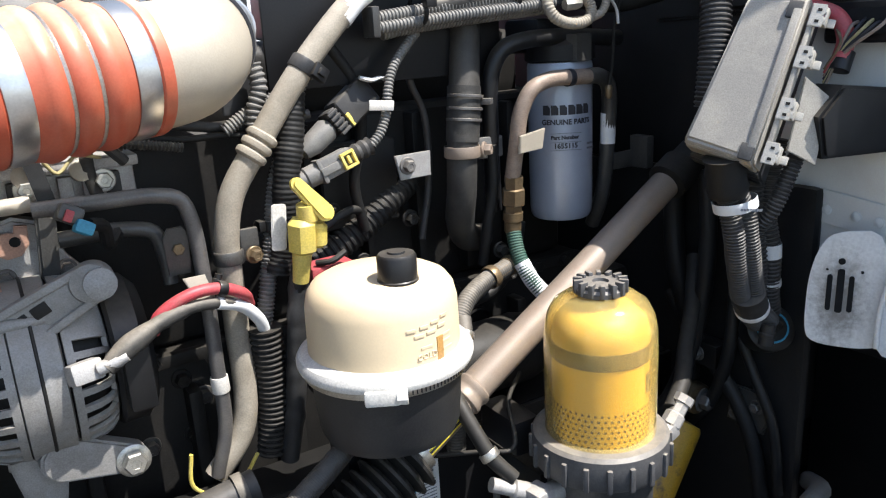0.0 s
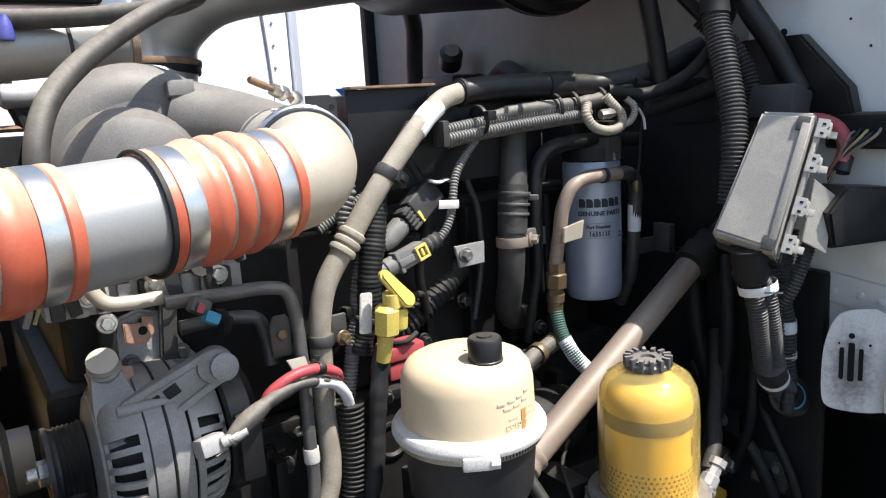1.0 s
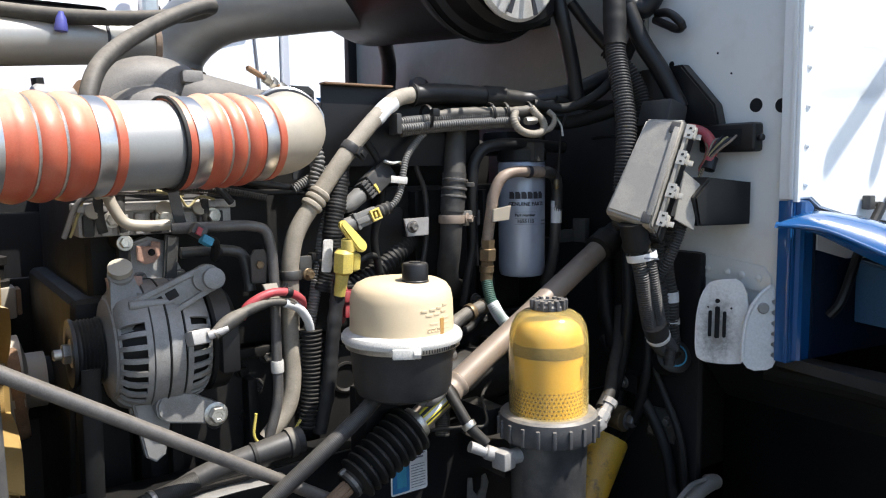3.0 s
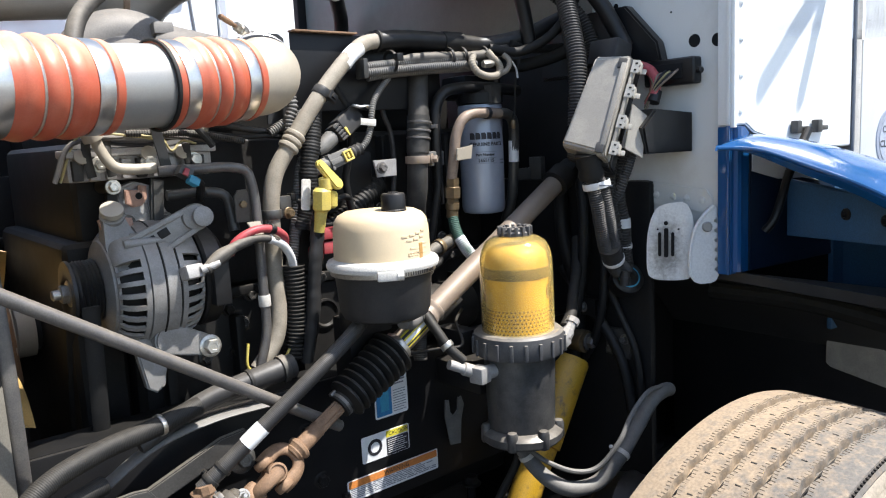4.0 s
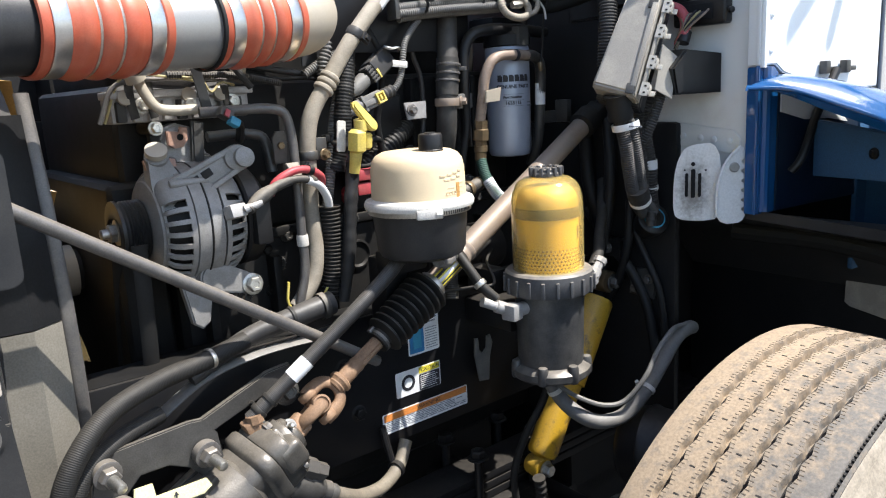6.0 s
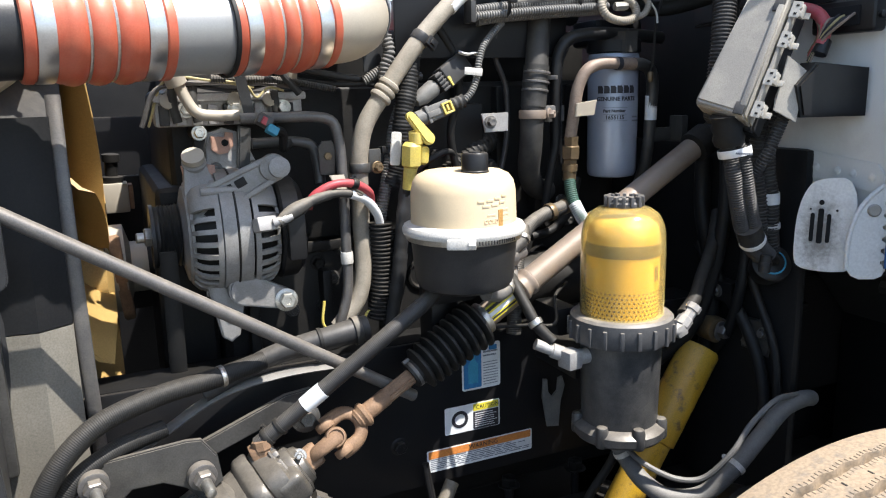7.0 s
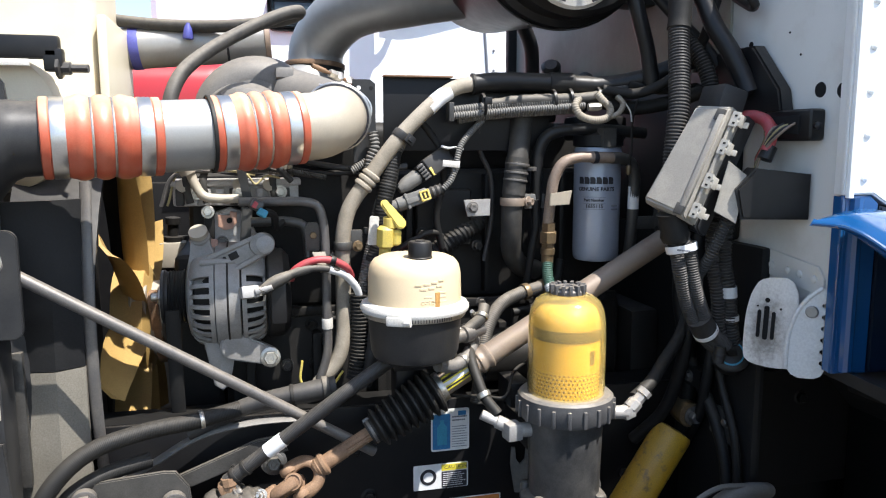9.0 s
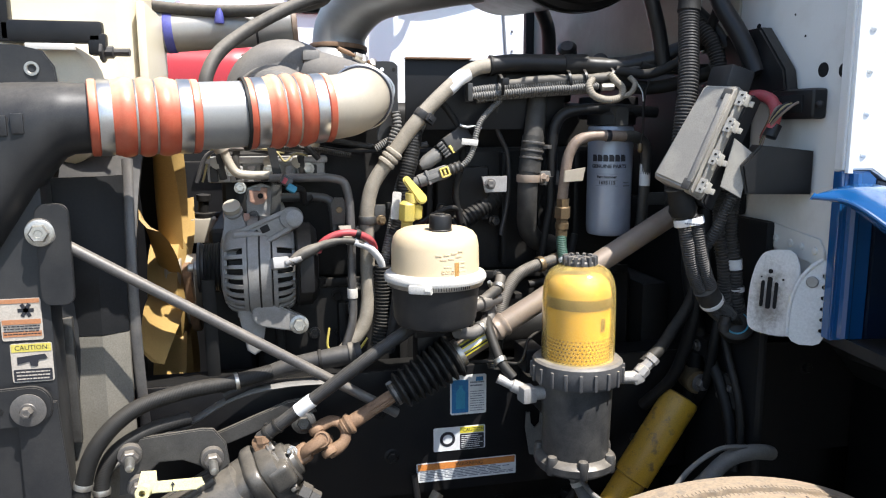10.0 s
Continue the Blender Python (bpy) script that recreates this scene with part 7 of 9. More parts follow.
UP = [(0.30, 0.19, 1.30), (0.292, 0.18, 1.40), (0.293, 0.175, 1.50), (0.31, 0.17, 1.53), (0.35, 0.165, 1.541), (0.43, 0.16, 1.541), (0.52, 0.16, 1.535)]
hose("black_pipe", UP, 0.012, "plastic", "black painted pipe behind the filter", "pipe", seg=16)
HB = [(0.300, 0.152, 1.224), (0.275, 0.145, 1.219), (0.245, 0.138, 1.214), (0.195, 0.12, 1.196), (0.160, 0.095, 1.155), (0.140, 0.07, 1.09), (0.13, 0.06, 1.02)]
hb = hose("reservoir_hose", HB, 0.0135, "greyhose", "black braided hose with a brass end fitting", "hose", 0.0005, 0.004, 16)
part("brass_end", sweep(HB[:3], 0.0132, 8), "brass", hb, "dull brass hose end")
band(hb, HB, 0.16, 0.0155, "brass", 0.012, False)
band(hb, HB, 0.03, 0.0135, "brass", 0.012, False)
OH = [(0.085, 0.008, 1.170), (0.105, 0.015, 1.182), (0.125, 0.02, 1.197), (0.135, 0.035, 1.215)]
oh = hose("outlet_hose", OH, 0.011, "greyhose", "short grey outlet hose with wire clamps", "hose")
band(oh, OH, 0.7, 0.0115, "zinc", 0.008, True)
OH = [(0.03, -0.03, 1.128), (0.065, -0.01, 1.118), (0.095, 0.01, 1.128), (0.12, 0.05, 1.15)]
oh = hose("outlet_hose", OH, 0.012, "snail", "short grey outlet hose with wire clamps", "hose")
band(oh, OH, 0.5, 0.0125, "zinc", 0.008, True)

# ---- wiring along the engine top ----
for k, (dz, dy, r) in enumerate(((0.0, 0.0, 0.0078), (0.012, 0.010, 0.0088), (-0.006, 0.016, 0.0085), (0.004, 0.026, 0.008))):
    CT = [(0.098 + 0.01 * k, 0.145 + dy, 1.566 + dz), (0.15, 0.143 + dy, 1.571 + dz), (0.24, 0.137 + dy, 1.579 + dz), (0.33, 0.131 + dy, 1.585 + dz), (0.37, 0.13 + dy, 1.588 + dz)]
    hose("harness_conduit", CT, r, "conduit", "grey corrugated harness conduit", "conduit", 0.0016, 0.005)
ht = thing("harness_tape", (0.26, 0.14, 1.6), "dusty taped harness trunk with cable ties", "wiring")
part("trunk", sweep([(0.18, 0.155, 1.588), (0.25, 0.15, 1.597), (0.33, 0.145, 1.600), (0.40, 0.14, 1.606), (0.455, 0.135, 1.622), (0.49, 0.13, 1.64)], 0.0125, 14, jitter=0.15), "greyhose", ht)
for x in (0.165, 0.31, 0.345, 0.405):
    part("cable_tie", ring((x, 0.148, 1.588 + (x - 0.165) * 0.07), (1, -0.05, 0.08), 0.021, 0.006, 0.002), "plastic", ht)
part("buckle", slab((0.160, 0.118, 1.588), (0.175, 0.130, 1.602), 0.002), "plastic", ht)
part("bracket_end", slab((0.094, 0.135, 1.556), (0.104, 0.165, 1.592), 0.002), "castgrey", ht)
LO = [(0.352, 0.118, 1.602), (0.342, 0.110, 1.586), (0.350, 0.104, 1.568), (0.380, 0.10, 1.559), (0.408, 0.10, 1.566), (0.412, 0.104, 1.583), (0.398, 0.108, 1.598), (0.388, 0.114, 1.612)]
lo = hose("looped_conduit", LO, 0.0078, "tanhose", "looped tan conduit with a shiny plug", "conduit", 0.0008, 0.0045)
part("plug", lathe([(0.007, 0), (0.008, 0.004), (0.008, 0.02), (0.006, 0.026)], put((0.366, 0.104, 1.584), (1, -0.1, 0.05)), 8), "zinc", lo)
LO = [(0.405, 0.10, 1.564), (0.428, 0.098, 1.573), (0.438, 0.10, 1.592), (0.43, 0.11, 1.606)]
hose("looped_conduit", LO, 0.006, "tanhose", "short looped grey conduit", "conduit", 0.0008, 0.0045)
solo("loose_strap", sweep([(0.44, 0.10, 1.596), (0.452, 0.095, 1.576), (0.455, 0.094, 1.556)], 0.004, 8, flat=0.4), "paper", "loose white strap end", "strap")
for pts, r in (([(0.41, 0.13, 1.62), (0.47, 0.10, 1.612), (0.52, 0.06, 1.64), (0.56, 0.03, 1.70), (0.57, 0.0, 1.78)], 0.010), ([(0.40, 0.15, 1.60), (0.48, 0.13, 1.585), (0.56, 0.10, 1.60), (0.60, 0.06, 1.62)], 0.014), ([(0.46, 0.12, 1.63), (0.52, 0.11, 1.62), (0.60, 0.09, 1.625)], 0.009)):
    hose("black_cable", pts, r, "rubber", "black cable to the firewall", "cable")
solo("thin_wire", sweep([(0.47, 0.10, 1.60), (0.465, 0.11, 1.56), (0.47, 0.12, 1.50), (0.468, 0.125, 1.465)], 0.0025, 8), "rubber", "thin black wire beside the filter", "wire")
solo("wire_terminal", lathe([(0.004, 0), (0.0055, 0.003), (0.0055, 0.016), (0.003, 0.02)], put((0.468, 0.125, 1.47), (0, 0, -1)), 10), "brass", "small brass wire terminal", "terminal")


# ---- fuse box on the firewall ----
BL, BR, TL, TR = Vector((0.386, -0.082, 1.415)), Vector((0.418, -0.160, 1.390)), Vector((0.474, -0.100, 1.582)), Vector((0.497, -0.166, 1.577))
fu = thing("fuse_box", (0.44, -0.1, 1.38), "dusty grey plastic fuse box with tan side clips", "fuse box")
fxx = ((BR - BL).normalized() + (TR - TL).normalized()).normalized()
fzz = (TL - BL).normalized()
fn = fxx.cross(fzz).normalized()
fzz = fn.cross(fxx).normalized()


def quad_box(q, depth):
    """A lid on four corners, with a bevelled rim, going back by depth."""
    c = sum(q, Vector()) / 4
    front = [c + (p - c) * 0.93 for p in q]
    rim = [p - fn * 0.008 for p in q]
    back = [p - fn * depth for p in q]
    bm = loft([front, rim, back])
    bmesh.ops.bevel(bm, geom=list(bm.edges), offset=0.003, segments=2, affect="EDGES")
    return bm


part("cover", quad_box([BL, BR, TR, TL], 0.045), "fuse", fu)
part("base", quad_box([p - fn * 0.047 + (p - (BL + TR) / 2) * 0.06 for p in (BL, BR, TR, TL)], 0.035), "dusty", fu, "black plastic base tray")
part("cover_step", box((0.010, 0.165, 0.006), flat_on((BR + TR) / 2 - fxx * 0.008 + fn * 0.0005, fxx, (TR - BR)), 0.002), "fuse", fu)
part("side_rail", box((0.006, 0.18, 0.018), flat_on((BR + TR) / 2 + fxx * 0.007 - fn * 0.018, fxx, (TR - BR)), 0.002), "fuse", fu)
for s in (0.10, 0.36, 0.66, 0.90):
    p = BR.lerp(TR, s)
    cm_ = flat_on(p + fxx * 0.012 - fn * 0.010, fxx, TR - BR)
    cl = part("clip", join(plate([(-0.008, -0.013), (0.007, -0.013), (0.009, -0.004), (0.006, 0.0), (0.009, 0.004), (0.007, 0.013), (-0.008, 0.013)], 0.003, cm_, 0.0008), box((0.003, 0.020, 0.014), cm_ @ Matrix.Translation((0.0085, 0, -0.006)), 0.001)), "clip", fu, "tan spring clip")
    for y in (-0.007, 0.006):
        part("clip_hole", box((0.0045, 0.0032, 0.0008), cm_ @ Matrix.Translation((0.001, y, 0.0032))), "hole", cl)
    part("clip_tab", box((0.016, 0.010, 0.004), cm_ @ Matrix.Translation((0.010, -0.003, -0.014)), 0.001), "clip", cl)
for s in (0.07, 0.90):
    part("hinge_block", box((0.016, 0.020, 0.006), flat_on(BR.lerp(TR, s) - fxx * 0.012 + fn * 0.0, fxx, TR - BR), 0.0015), "castgrey", fu)
part("rear_shield", plate([(0.0, 0.0), (0.11, 0.0), (0.11, 0.075), (0.02, 0.085), (-0.01, 0.05)], 0.05, flat_on((0.525, -0.142, 1.388), (0.98, -0.3, 0), (0, 0, 1)), 0.004), "plastic", fu, "black plastic cover behind the box")
part("shield_wing", plate([(0.0, 0.0), (0.035, -0.02), (0.05, 0.06), (0.02, 0.085)], 0.004, flat_on((0.478, -0.16, 1.40), (0.8, -0.45, 0), (0.2, 0, 1)), 0.001), "fuse", fu)
part("top_block", box((0.07, 0.05, 0.05), put((0.53, -0.09, 1.585), (0.3, 0, 1)), 0.006), "dusty", fu)
part("neck", lathe([(0.026 - 0.003 * (k % 2), 0.010 * k) for k in range(6)], put((0.425, -0.115, 1.395), (0.25, 0.02, -1)), 20), "rubber", fu, "black ribbed rubber neck")

# looms under the fuse box
C1 = [(0.437, -0.117, 1.352), (0.447, -0.119, 1.331), (0.452, -0.124, 1.30), (0.466, -0.122, 1.25), (0.49, -0.112, 1.205), (0.512, -0.105, 1.174), (0.545, -0.10, 1.145)]
for k, off in enumerate((Vector((-0.012, 0.004, 0)), Vector((0.012, -0.004, 0)), Vector((0.002, 0.016, -0.004)))):
    c = hose("corrugated_loom", [Vector(p) + off * (0.8 if i else 0.4) for i, p in enumerate(C1)], 0.0135, "loom", "dusty black corrugated wiring loom", "conduit", 0.0012, 0.0042, jitter=0.08)
    if k == 1:
        part("tape_wrap", sweep([Vector(p) for p in C1[4:6]], 0.0235, 18, jitter=0.12), "loom", c, "black tape wrapped round the loom")
lt = thing("loom_tag", (0.447, -0.119, 1.33), "white printed tag round the wiring loom", "tag")
part("tag", ring((0.446, -0.118, 1.334), (0.2, -0.1, -1), 0.0262, 0.013, 0.001, 28), "paper", lt)
part("print", bars(1, 0.026, 0.003, 0.005, flat_on((0.422, -0.144, 1.334), (0.75, -0.5, -0.05), (0, 0, 1)), 12), "inkgrey", lt)
part("lower_tag", ring((0.509, -0.106, 1.178), (0.6, 0.2, -0.7), 0.022, 0.009, 0.001, 28), "paper", lt)
cn = thing("round_connector", (0.565, -0.097, 1.13), "black round bulkhead connector with a blue ring", "connector")
cd_ = Vector((-0.45, -0.75, 0.48)).normalized()
part("shell", lathe([(0.02, -0.05), (0.030, -0.045), (0.034, -0.02), (0.034, 0.0), (0.028, 0.004)], put((0.572, -0.095, 1.128), cd_), 32), "plastic", cn)
part("blue_ring", ring(Vector((0.572, -0.095, 1.128)) + cd_ * 0.004, cd_, 0.020, 0.005, 0.003, 32), "blueplug", cn)
part("wire_fan", join(*[sweep([(0.545 + 0.004 * k, -0.102, 1.150), (0.556 + 0.003 * k, -0.105 - 0.002 * k, 1.142), (0.565 + 0.003 * k, -0.104, 1.130)], 0.0045, 8) for k in range(4)]), "rubber", cn)
part("cable_gland", join(lathe([(0.010, 0), (0.010, 0.03)], put((0.535, -0.115, 1.15), (-0.1, 0, -1)), 12), ring((0.534, -0.115, 1.135), (-0.1, 0, -1), 0.0102, 0.006, 0.001)), "dusty", cn)
C2 = [(0.535, -0.09, 1.40), (0.53, -0.085, 1.35), (0.535, -0.08, 1.30), (0.545, -0.085, 1.24), (0.555, -0.08, 1.18), (0.575, -0.075, 1.12)]
for k in range(2):
    c2 = hose("corrugated_loom", [Vector(p) + Vector((0.018, -0.008, 0)) * k for p in C2], 0.014, "loom", "black corrugated wiring loom with white tape", "conduit", 0.002, 0.006)
    if k:
        part("white_tape", ring((0.562, -0.092, 1.245), (0.1, 0, -1), 0.0142, 0.02, 0.001), "paper", c2)
        part("white_tape", ring((0.572, -0.088, 1.195), (0.1, 0, -1), 0.0142, 0.01, 0.001), "paper", c2)
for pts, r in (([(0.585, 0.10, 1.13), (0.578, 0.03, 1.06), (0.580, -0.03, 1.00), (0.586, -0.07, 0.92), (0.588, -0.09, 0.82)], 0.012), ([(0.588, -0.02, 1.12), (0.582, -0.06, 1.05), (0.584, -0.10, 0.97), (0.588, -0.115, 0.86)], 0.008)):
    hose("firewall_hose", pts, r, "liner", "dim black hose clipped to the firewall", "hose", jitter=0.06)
wb = thing("firewall_bracket", (0.595, -0.04, 0.97), "dusty dark steel bracket bolted to the firewall", "bracket")
part("plate", plate([(-0.035, -0.03), (0.03, -0.034), (0.038, 0.0), (0.022, 0.034), (-0.03, 0.03)], 0.008, flat_on((0.599, -0.05, 0.975), (0, -1, 0), (0, 0, 1)), 0.002), "castgrey", wb)
for y, z in ((-0.032, 0.960), (-0.068, 0.985)):
    part("bracket_bolt", bolt((0.590, y, z), (-1, 0, 0), 0.014, 0.009), "greysteel", wb)
C3 = [(0.520, -0.155, 1.41), (0.500, -0.15, 1.36), (0.488, -0.14, 1.32), (0.485, -0.11, 1.28)]
hose("corrugated_loom", C3, 0.0105, "dusty", "dusty black corrugated loom", "conduit", 0.0016, 0.005)

# large hoses and looms rising by the firewall
B1 = [(0.505, 0.01, 1.86), (0.497, 0.0, 1.80), (0.487, -0.012, 1.72), (0.475, -0.04, 1.64), (0.465, -0.06, 1.58), (0.455, -0.07, 1.52), (0.45, -0.07, 1.45)]
b1 = hose("large_corrugated_loom", B1, 0.0195, "dusty", "thick dusty corrugated wiring loom by the firewall", "conduit", 0.002, 0.006, 18)
part("tape_wrap", sweep(B1[:3], 0.0215, 18, jitter=0.06), "rubber", b1, "black tape wrap")
B2 = [(0.53, 0.0, 1.80), (0.548, -0.025, 1.73), (0.568, -0.05, 1.68), (0.585, -0.07, 1.63), (0.59, -0.085, 1.60)]
hose("black_hose", B2, 0.017, "plastic", "black rubber hose on the firewall", "hose", seg=16)
B3 = [(0.51, 0.03, 1.72), (0.535, -0.01, 1.67), (0.545, -0.03, 1.62), (0.54, -0.04, 1.57)]
hose("corrugated_loom", B3, 0.016, "rubber", "black corrugated loom behind the large loom", "conduit", 0.002, 0.006)
for pts, r in (([(0.44, 0.12, 1.90), (0.46, 0.10, 1.78), (0.485, 0.10, 1.70), (0.50, 0.10, 1.63)], 0.0155), ([(0.48, 0.10, 1.82), (0.53, 0.08, 1.76), (0.58, 0.05, 1.70), (0.60, 0.03, 1.66)], 0.011), ([(0.44, 0.10, 1.85), (0.52, 0.05, 1.84), (0.58, 0.0, 1.80), (0.60, -0.03, 1.86)], 0.02)):
    hose("black_hose", pts, r, "plastic", "black rubber hose under the air cleaner", "hose", seg=14)
LP2 = [(0.595, -0.02, 1.79), (0.59, -0.05, 1.785), (0.585, -0.075, 1.77), (0.59, -0.085, 1.755), (0.597, -0.07, 1.752), (0.60, -0.04, 1.765), (0.602, -0.01, 1.78)]
hose("black_cable_loop", LP2, 0.008, "plastic", "loop of black cable on the firewall", "cable")
pb = thing("pedal_box_cover", (0.60, -0.0, 1.55), "black angular cover bolted to the firewall", "cover")
part("cover", plate([(0.02, 0.07), (-0.075, 0.07), (-0.15, -0.01), (-0.16, -0.05), (0.16, -0.06), (0.16, 0.04)], 0.028, flat_on((0.6215, -0.005, 1.615), (0, -1, 0), (0, 0, 1)) @ Matrix.Diagonal((-1, 1, 1, 1)), 0.004), "plastic", pb)
for y, z in ((0.13, 1.60), (0.10, 1.66)):
    part("stud", lathe([(0.006, 0), (0.006, 0.006), (0.003, 0.008)], put((0.593, y, z), (-1, 0, 0)), 12), "zinc", pb)
part("red_lamp", lathe([(0.006, 0), (0.006, 0.006), (0.001, 0.009)], put((0.593, 0.09, 1.675), (-1, 0, 0)), 12), "red", pb)

# multi-way connector block with red cable and loose wires
mc = thing("bulkhead_connector", (0.60, -0.19, 1.52), "black bulkhead connector block with coloured wires", "connector")
part("block", box((0.115, 0.052, 0.03), flat_on((0.6085, -0.180, 1.543), (0, -1, 0), (0, 0.03, 1)), 0.008, 3), "plastic", mc)
part("recess", box((0.085, 0.030, 0.004), flat_on((0.593, -0.170, 1.543), (0, -1, 0), (0, 0, 1)), 0.001), "hole", mc)
part("lug", lathe([(0.006, 0), (0.006, 0.008), (0.003, 0.010)], put((0.60, -0.243, 1.541), (-0.3, -1, 0)), 12), "plastic", mc)
cols = ("brass", "red", "copper", "ink", "tanline", "ink", "copper")
for k in range(7):
    y = -0.150 - 0.009 * k
    part("wire", sweep([(0.592, y, 1.546 - 0.002 * (k % 3)), (0.575, y - 0.002, 1.538), (0.565, -0.165, 1.520 - 0.003 * k), (0.56, -0.15, 1.488 - 0.004 * k)], 0.0022, 6), cols[k], mc)
RCB = [(0.555, -0.10, 1.558), (0.572, -0.125, 1.560), (0.580, -0.150, 1.548), (0.578, -0.163, 1.522), (0.57, -0.163, 1.50)]
rc2 = hose("red_power_cable", RCB, 0.0105, "red", "thick red power cable at the fuse box", "cable", seg=16)
part("black_boot", sweep([(0.578, -0.163, 1.508), (0.568, -0.163, 1.486)], 0.0125, 14), "plastic", rc2)

# white hinge bracket on the firewall edge
wb_ = thing("hinge_bracket", (0.60, -0.21, 1.13), "white painted pressed steel bracket with slots", "bracket")
part("mount_plate", plate([(0.10, 0.005), (0.248, -0.012), (0.262, -0.03), (0.262, -0.06), (0.10, -0.04)], 0.004, flat_on((0.6212, 0.0, 1.325), (0, -1, 0), (0, 0, 1)), 0.001), "firewall", wb_)
for y in (-0.135, -0.175, -0.205, -0.24):
    part("rivet", lathe([(0.007, 0), (0.0065, 0.002), (0.001, 0.004)], put((0.6172, y, 1.300 + 0.08 * (y + 0.135)), (-1, 0, 0)), 14), "firewall", wb_)
def eased(outline, times=2):
    """The outline with its corners cut round."""
    for _ in range(times):
        outline = [p for (ax, ay), (bx, by) in zip(outline, outline[1:] + outline[:1]) for p in ((ax * 0.78 + bx * 0.22, ay * 0.78 + by * 0.22), (ax * 0.22 + bx * 0.78, ay * 0.22 + by * 0.78))]
    return outline


LEAF = flat_on((0.578, -0.185, 1.288), (0.45, -0.89, 0), (0.08, 0, 1))
fl = part("front_leaf", plate(eased([(-0.014, -0.002), (0.052, 0.004), (0.055, -0.148), (0.02, -0.155), (-0.024, -0.154), (-0.038, -0.142), (-0.038, -0.07), (-0.030, -0.030)]), 0.004, LEAF, 0.001), "bracket", wb_)
for k in range(3):
    part("slot", plate(rounded(0.0062 if k != 1 else 0.0085, 0.048 if k != 1 else 0.058, 0.003), 0.0012, LEAF @ Matrix.Translation((-0.012 + 0.0125 * k, -0.082 + 0.003 * (k % 2), 0.0046)), 0), "hole", fl)
for u, v, r in ((0.000, -0.040, 0.0042), (0.024, -0.052, 0.0020), (-0.016, -0.052, 0.0016)):
    part("hole", lathe([(r, 0), (r, 0.0008)], LEAF @ Matrix.Translation((u, v, 0.0042)), 14), "hole", fl)
LEAF2 = flat_on((0.583, -0.240, 1.288), (0.78, -0.6, 0), (0.06, 0, 1))
INNER = [(0.040, -0.006), (0.022, -0.022), (0.006, -0.045), (-0.004, -0.075), (-0.008, -0.11), (-0.008, -0.142)]
teeth = []
for k in range(6):
    v = -0.142 + 0.019 * k
    teeth += [(0.049, v), (0.0475, v + 0.006), (0.041, v + 0.010), (0.041, v + 0.014), (0.0475, v + 0.017)]
ol = part("outer_leaf", plate(INNER + [(0.000, -0.153), (0.012, -0.158), (0.034, -0.157), (0.044, -0.152)] + teeth + [(0.048, -0.018), (0.046, -0.008)], 0.004, LEAF2, 0.001), "bracket", wb_)
part("leaf_lip", sweep([LEAF2 @ Vector((u, v, 0.003)) for u, v in INNER], 0.0036, 10), "bracket", ol)
part("pivot", lathe([(0.010, 0), (0.010, 0.003), (0.008, 0.005), (0.001, 0.005)], LEAF2 @ Matrix.Translation((0.026, -0.046, 0.004)), 20), "tubealu", ol, "dull worn pivot stud")
part("edge_stop", plate([(0.0, 0.0), (0.020, 0.0), (0.020, -0.125), (0.0, -0.125)], 0.003, LEAF2 @ Matrix.Translation((0.036, -0.025, -0.012))), "rail", ol, "dark steel stop behind the scalloped edge")

# dark hoses low on the firewall
for pts, r in (([(0.575, 0.03, 1.34), (0.56, 0.01, 1.24), (0.545, 0.01, 1.12), (0.52, 0.04, 0.98), (0.48, 0.09, 0.90)], 0.013), ([(0.585, 0.10, 1.30), (0.57, 0.08, 1.20), (0.58, 0.05, 1.06), (0.575, 0.06, 0.92)], 0.016), ([(0.59, -0.02, 1.16), (0.57, -0.03, 1.08), (0.575, 0.0, 0.98), (0.585, 0.06, 0.90)], 0.010)):
    hose("firewall_hose", pts, r, "liner", "black hose hanging low on the firewall", "hose", seg=14)
fc = thing("firewall_clamp", (0.58, 0.02, 1.05), "black clamp block with a bolt on the firewall", "clamp")
part("block", slab((0.565, -0.01, 1.03), (0.60, 0.06, 1.07), 0.006), "rail", fc)
part("clamp_bolt", bolt((0.565, 0.025, 1.05), (-1, 0, 0), 0.016, 0.009), "greysteel", fc)


# ---- front wheel ----
WC, WYAW = Vector((0.268, -0.600, 0.541)), 0.005
WM = Matrix.Translation(WC) @ Matrix.Rotation(-WYAW, 4, "Z") @ Matrix(((1, 0, 0, 0), (0, 0, -1, 0), (0, 1, 0, 0), (0, 0, 0, 1)))
WM = WM @ Matrix.Rotation(radians(1.6), 4, "X") @ Matrix.Diagonal((0.975, 0.975, 0.975, 1))
wt = thing("front_axle", (WC.x, WC.y, 0.0), "front axle with a dusty zigzag-groove steer tyre", "axle")


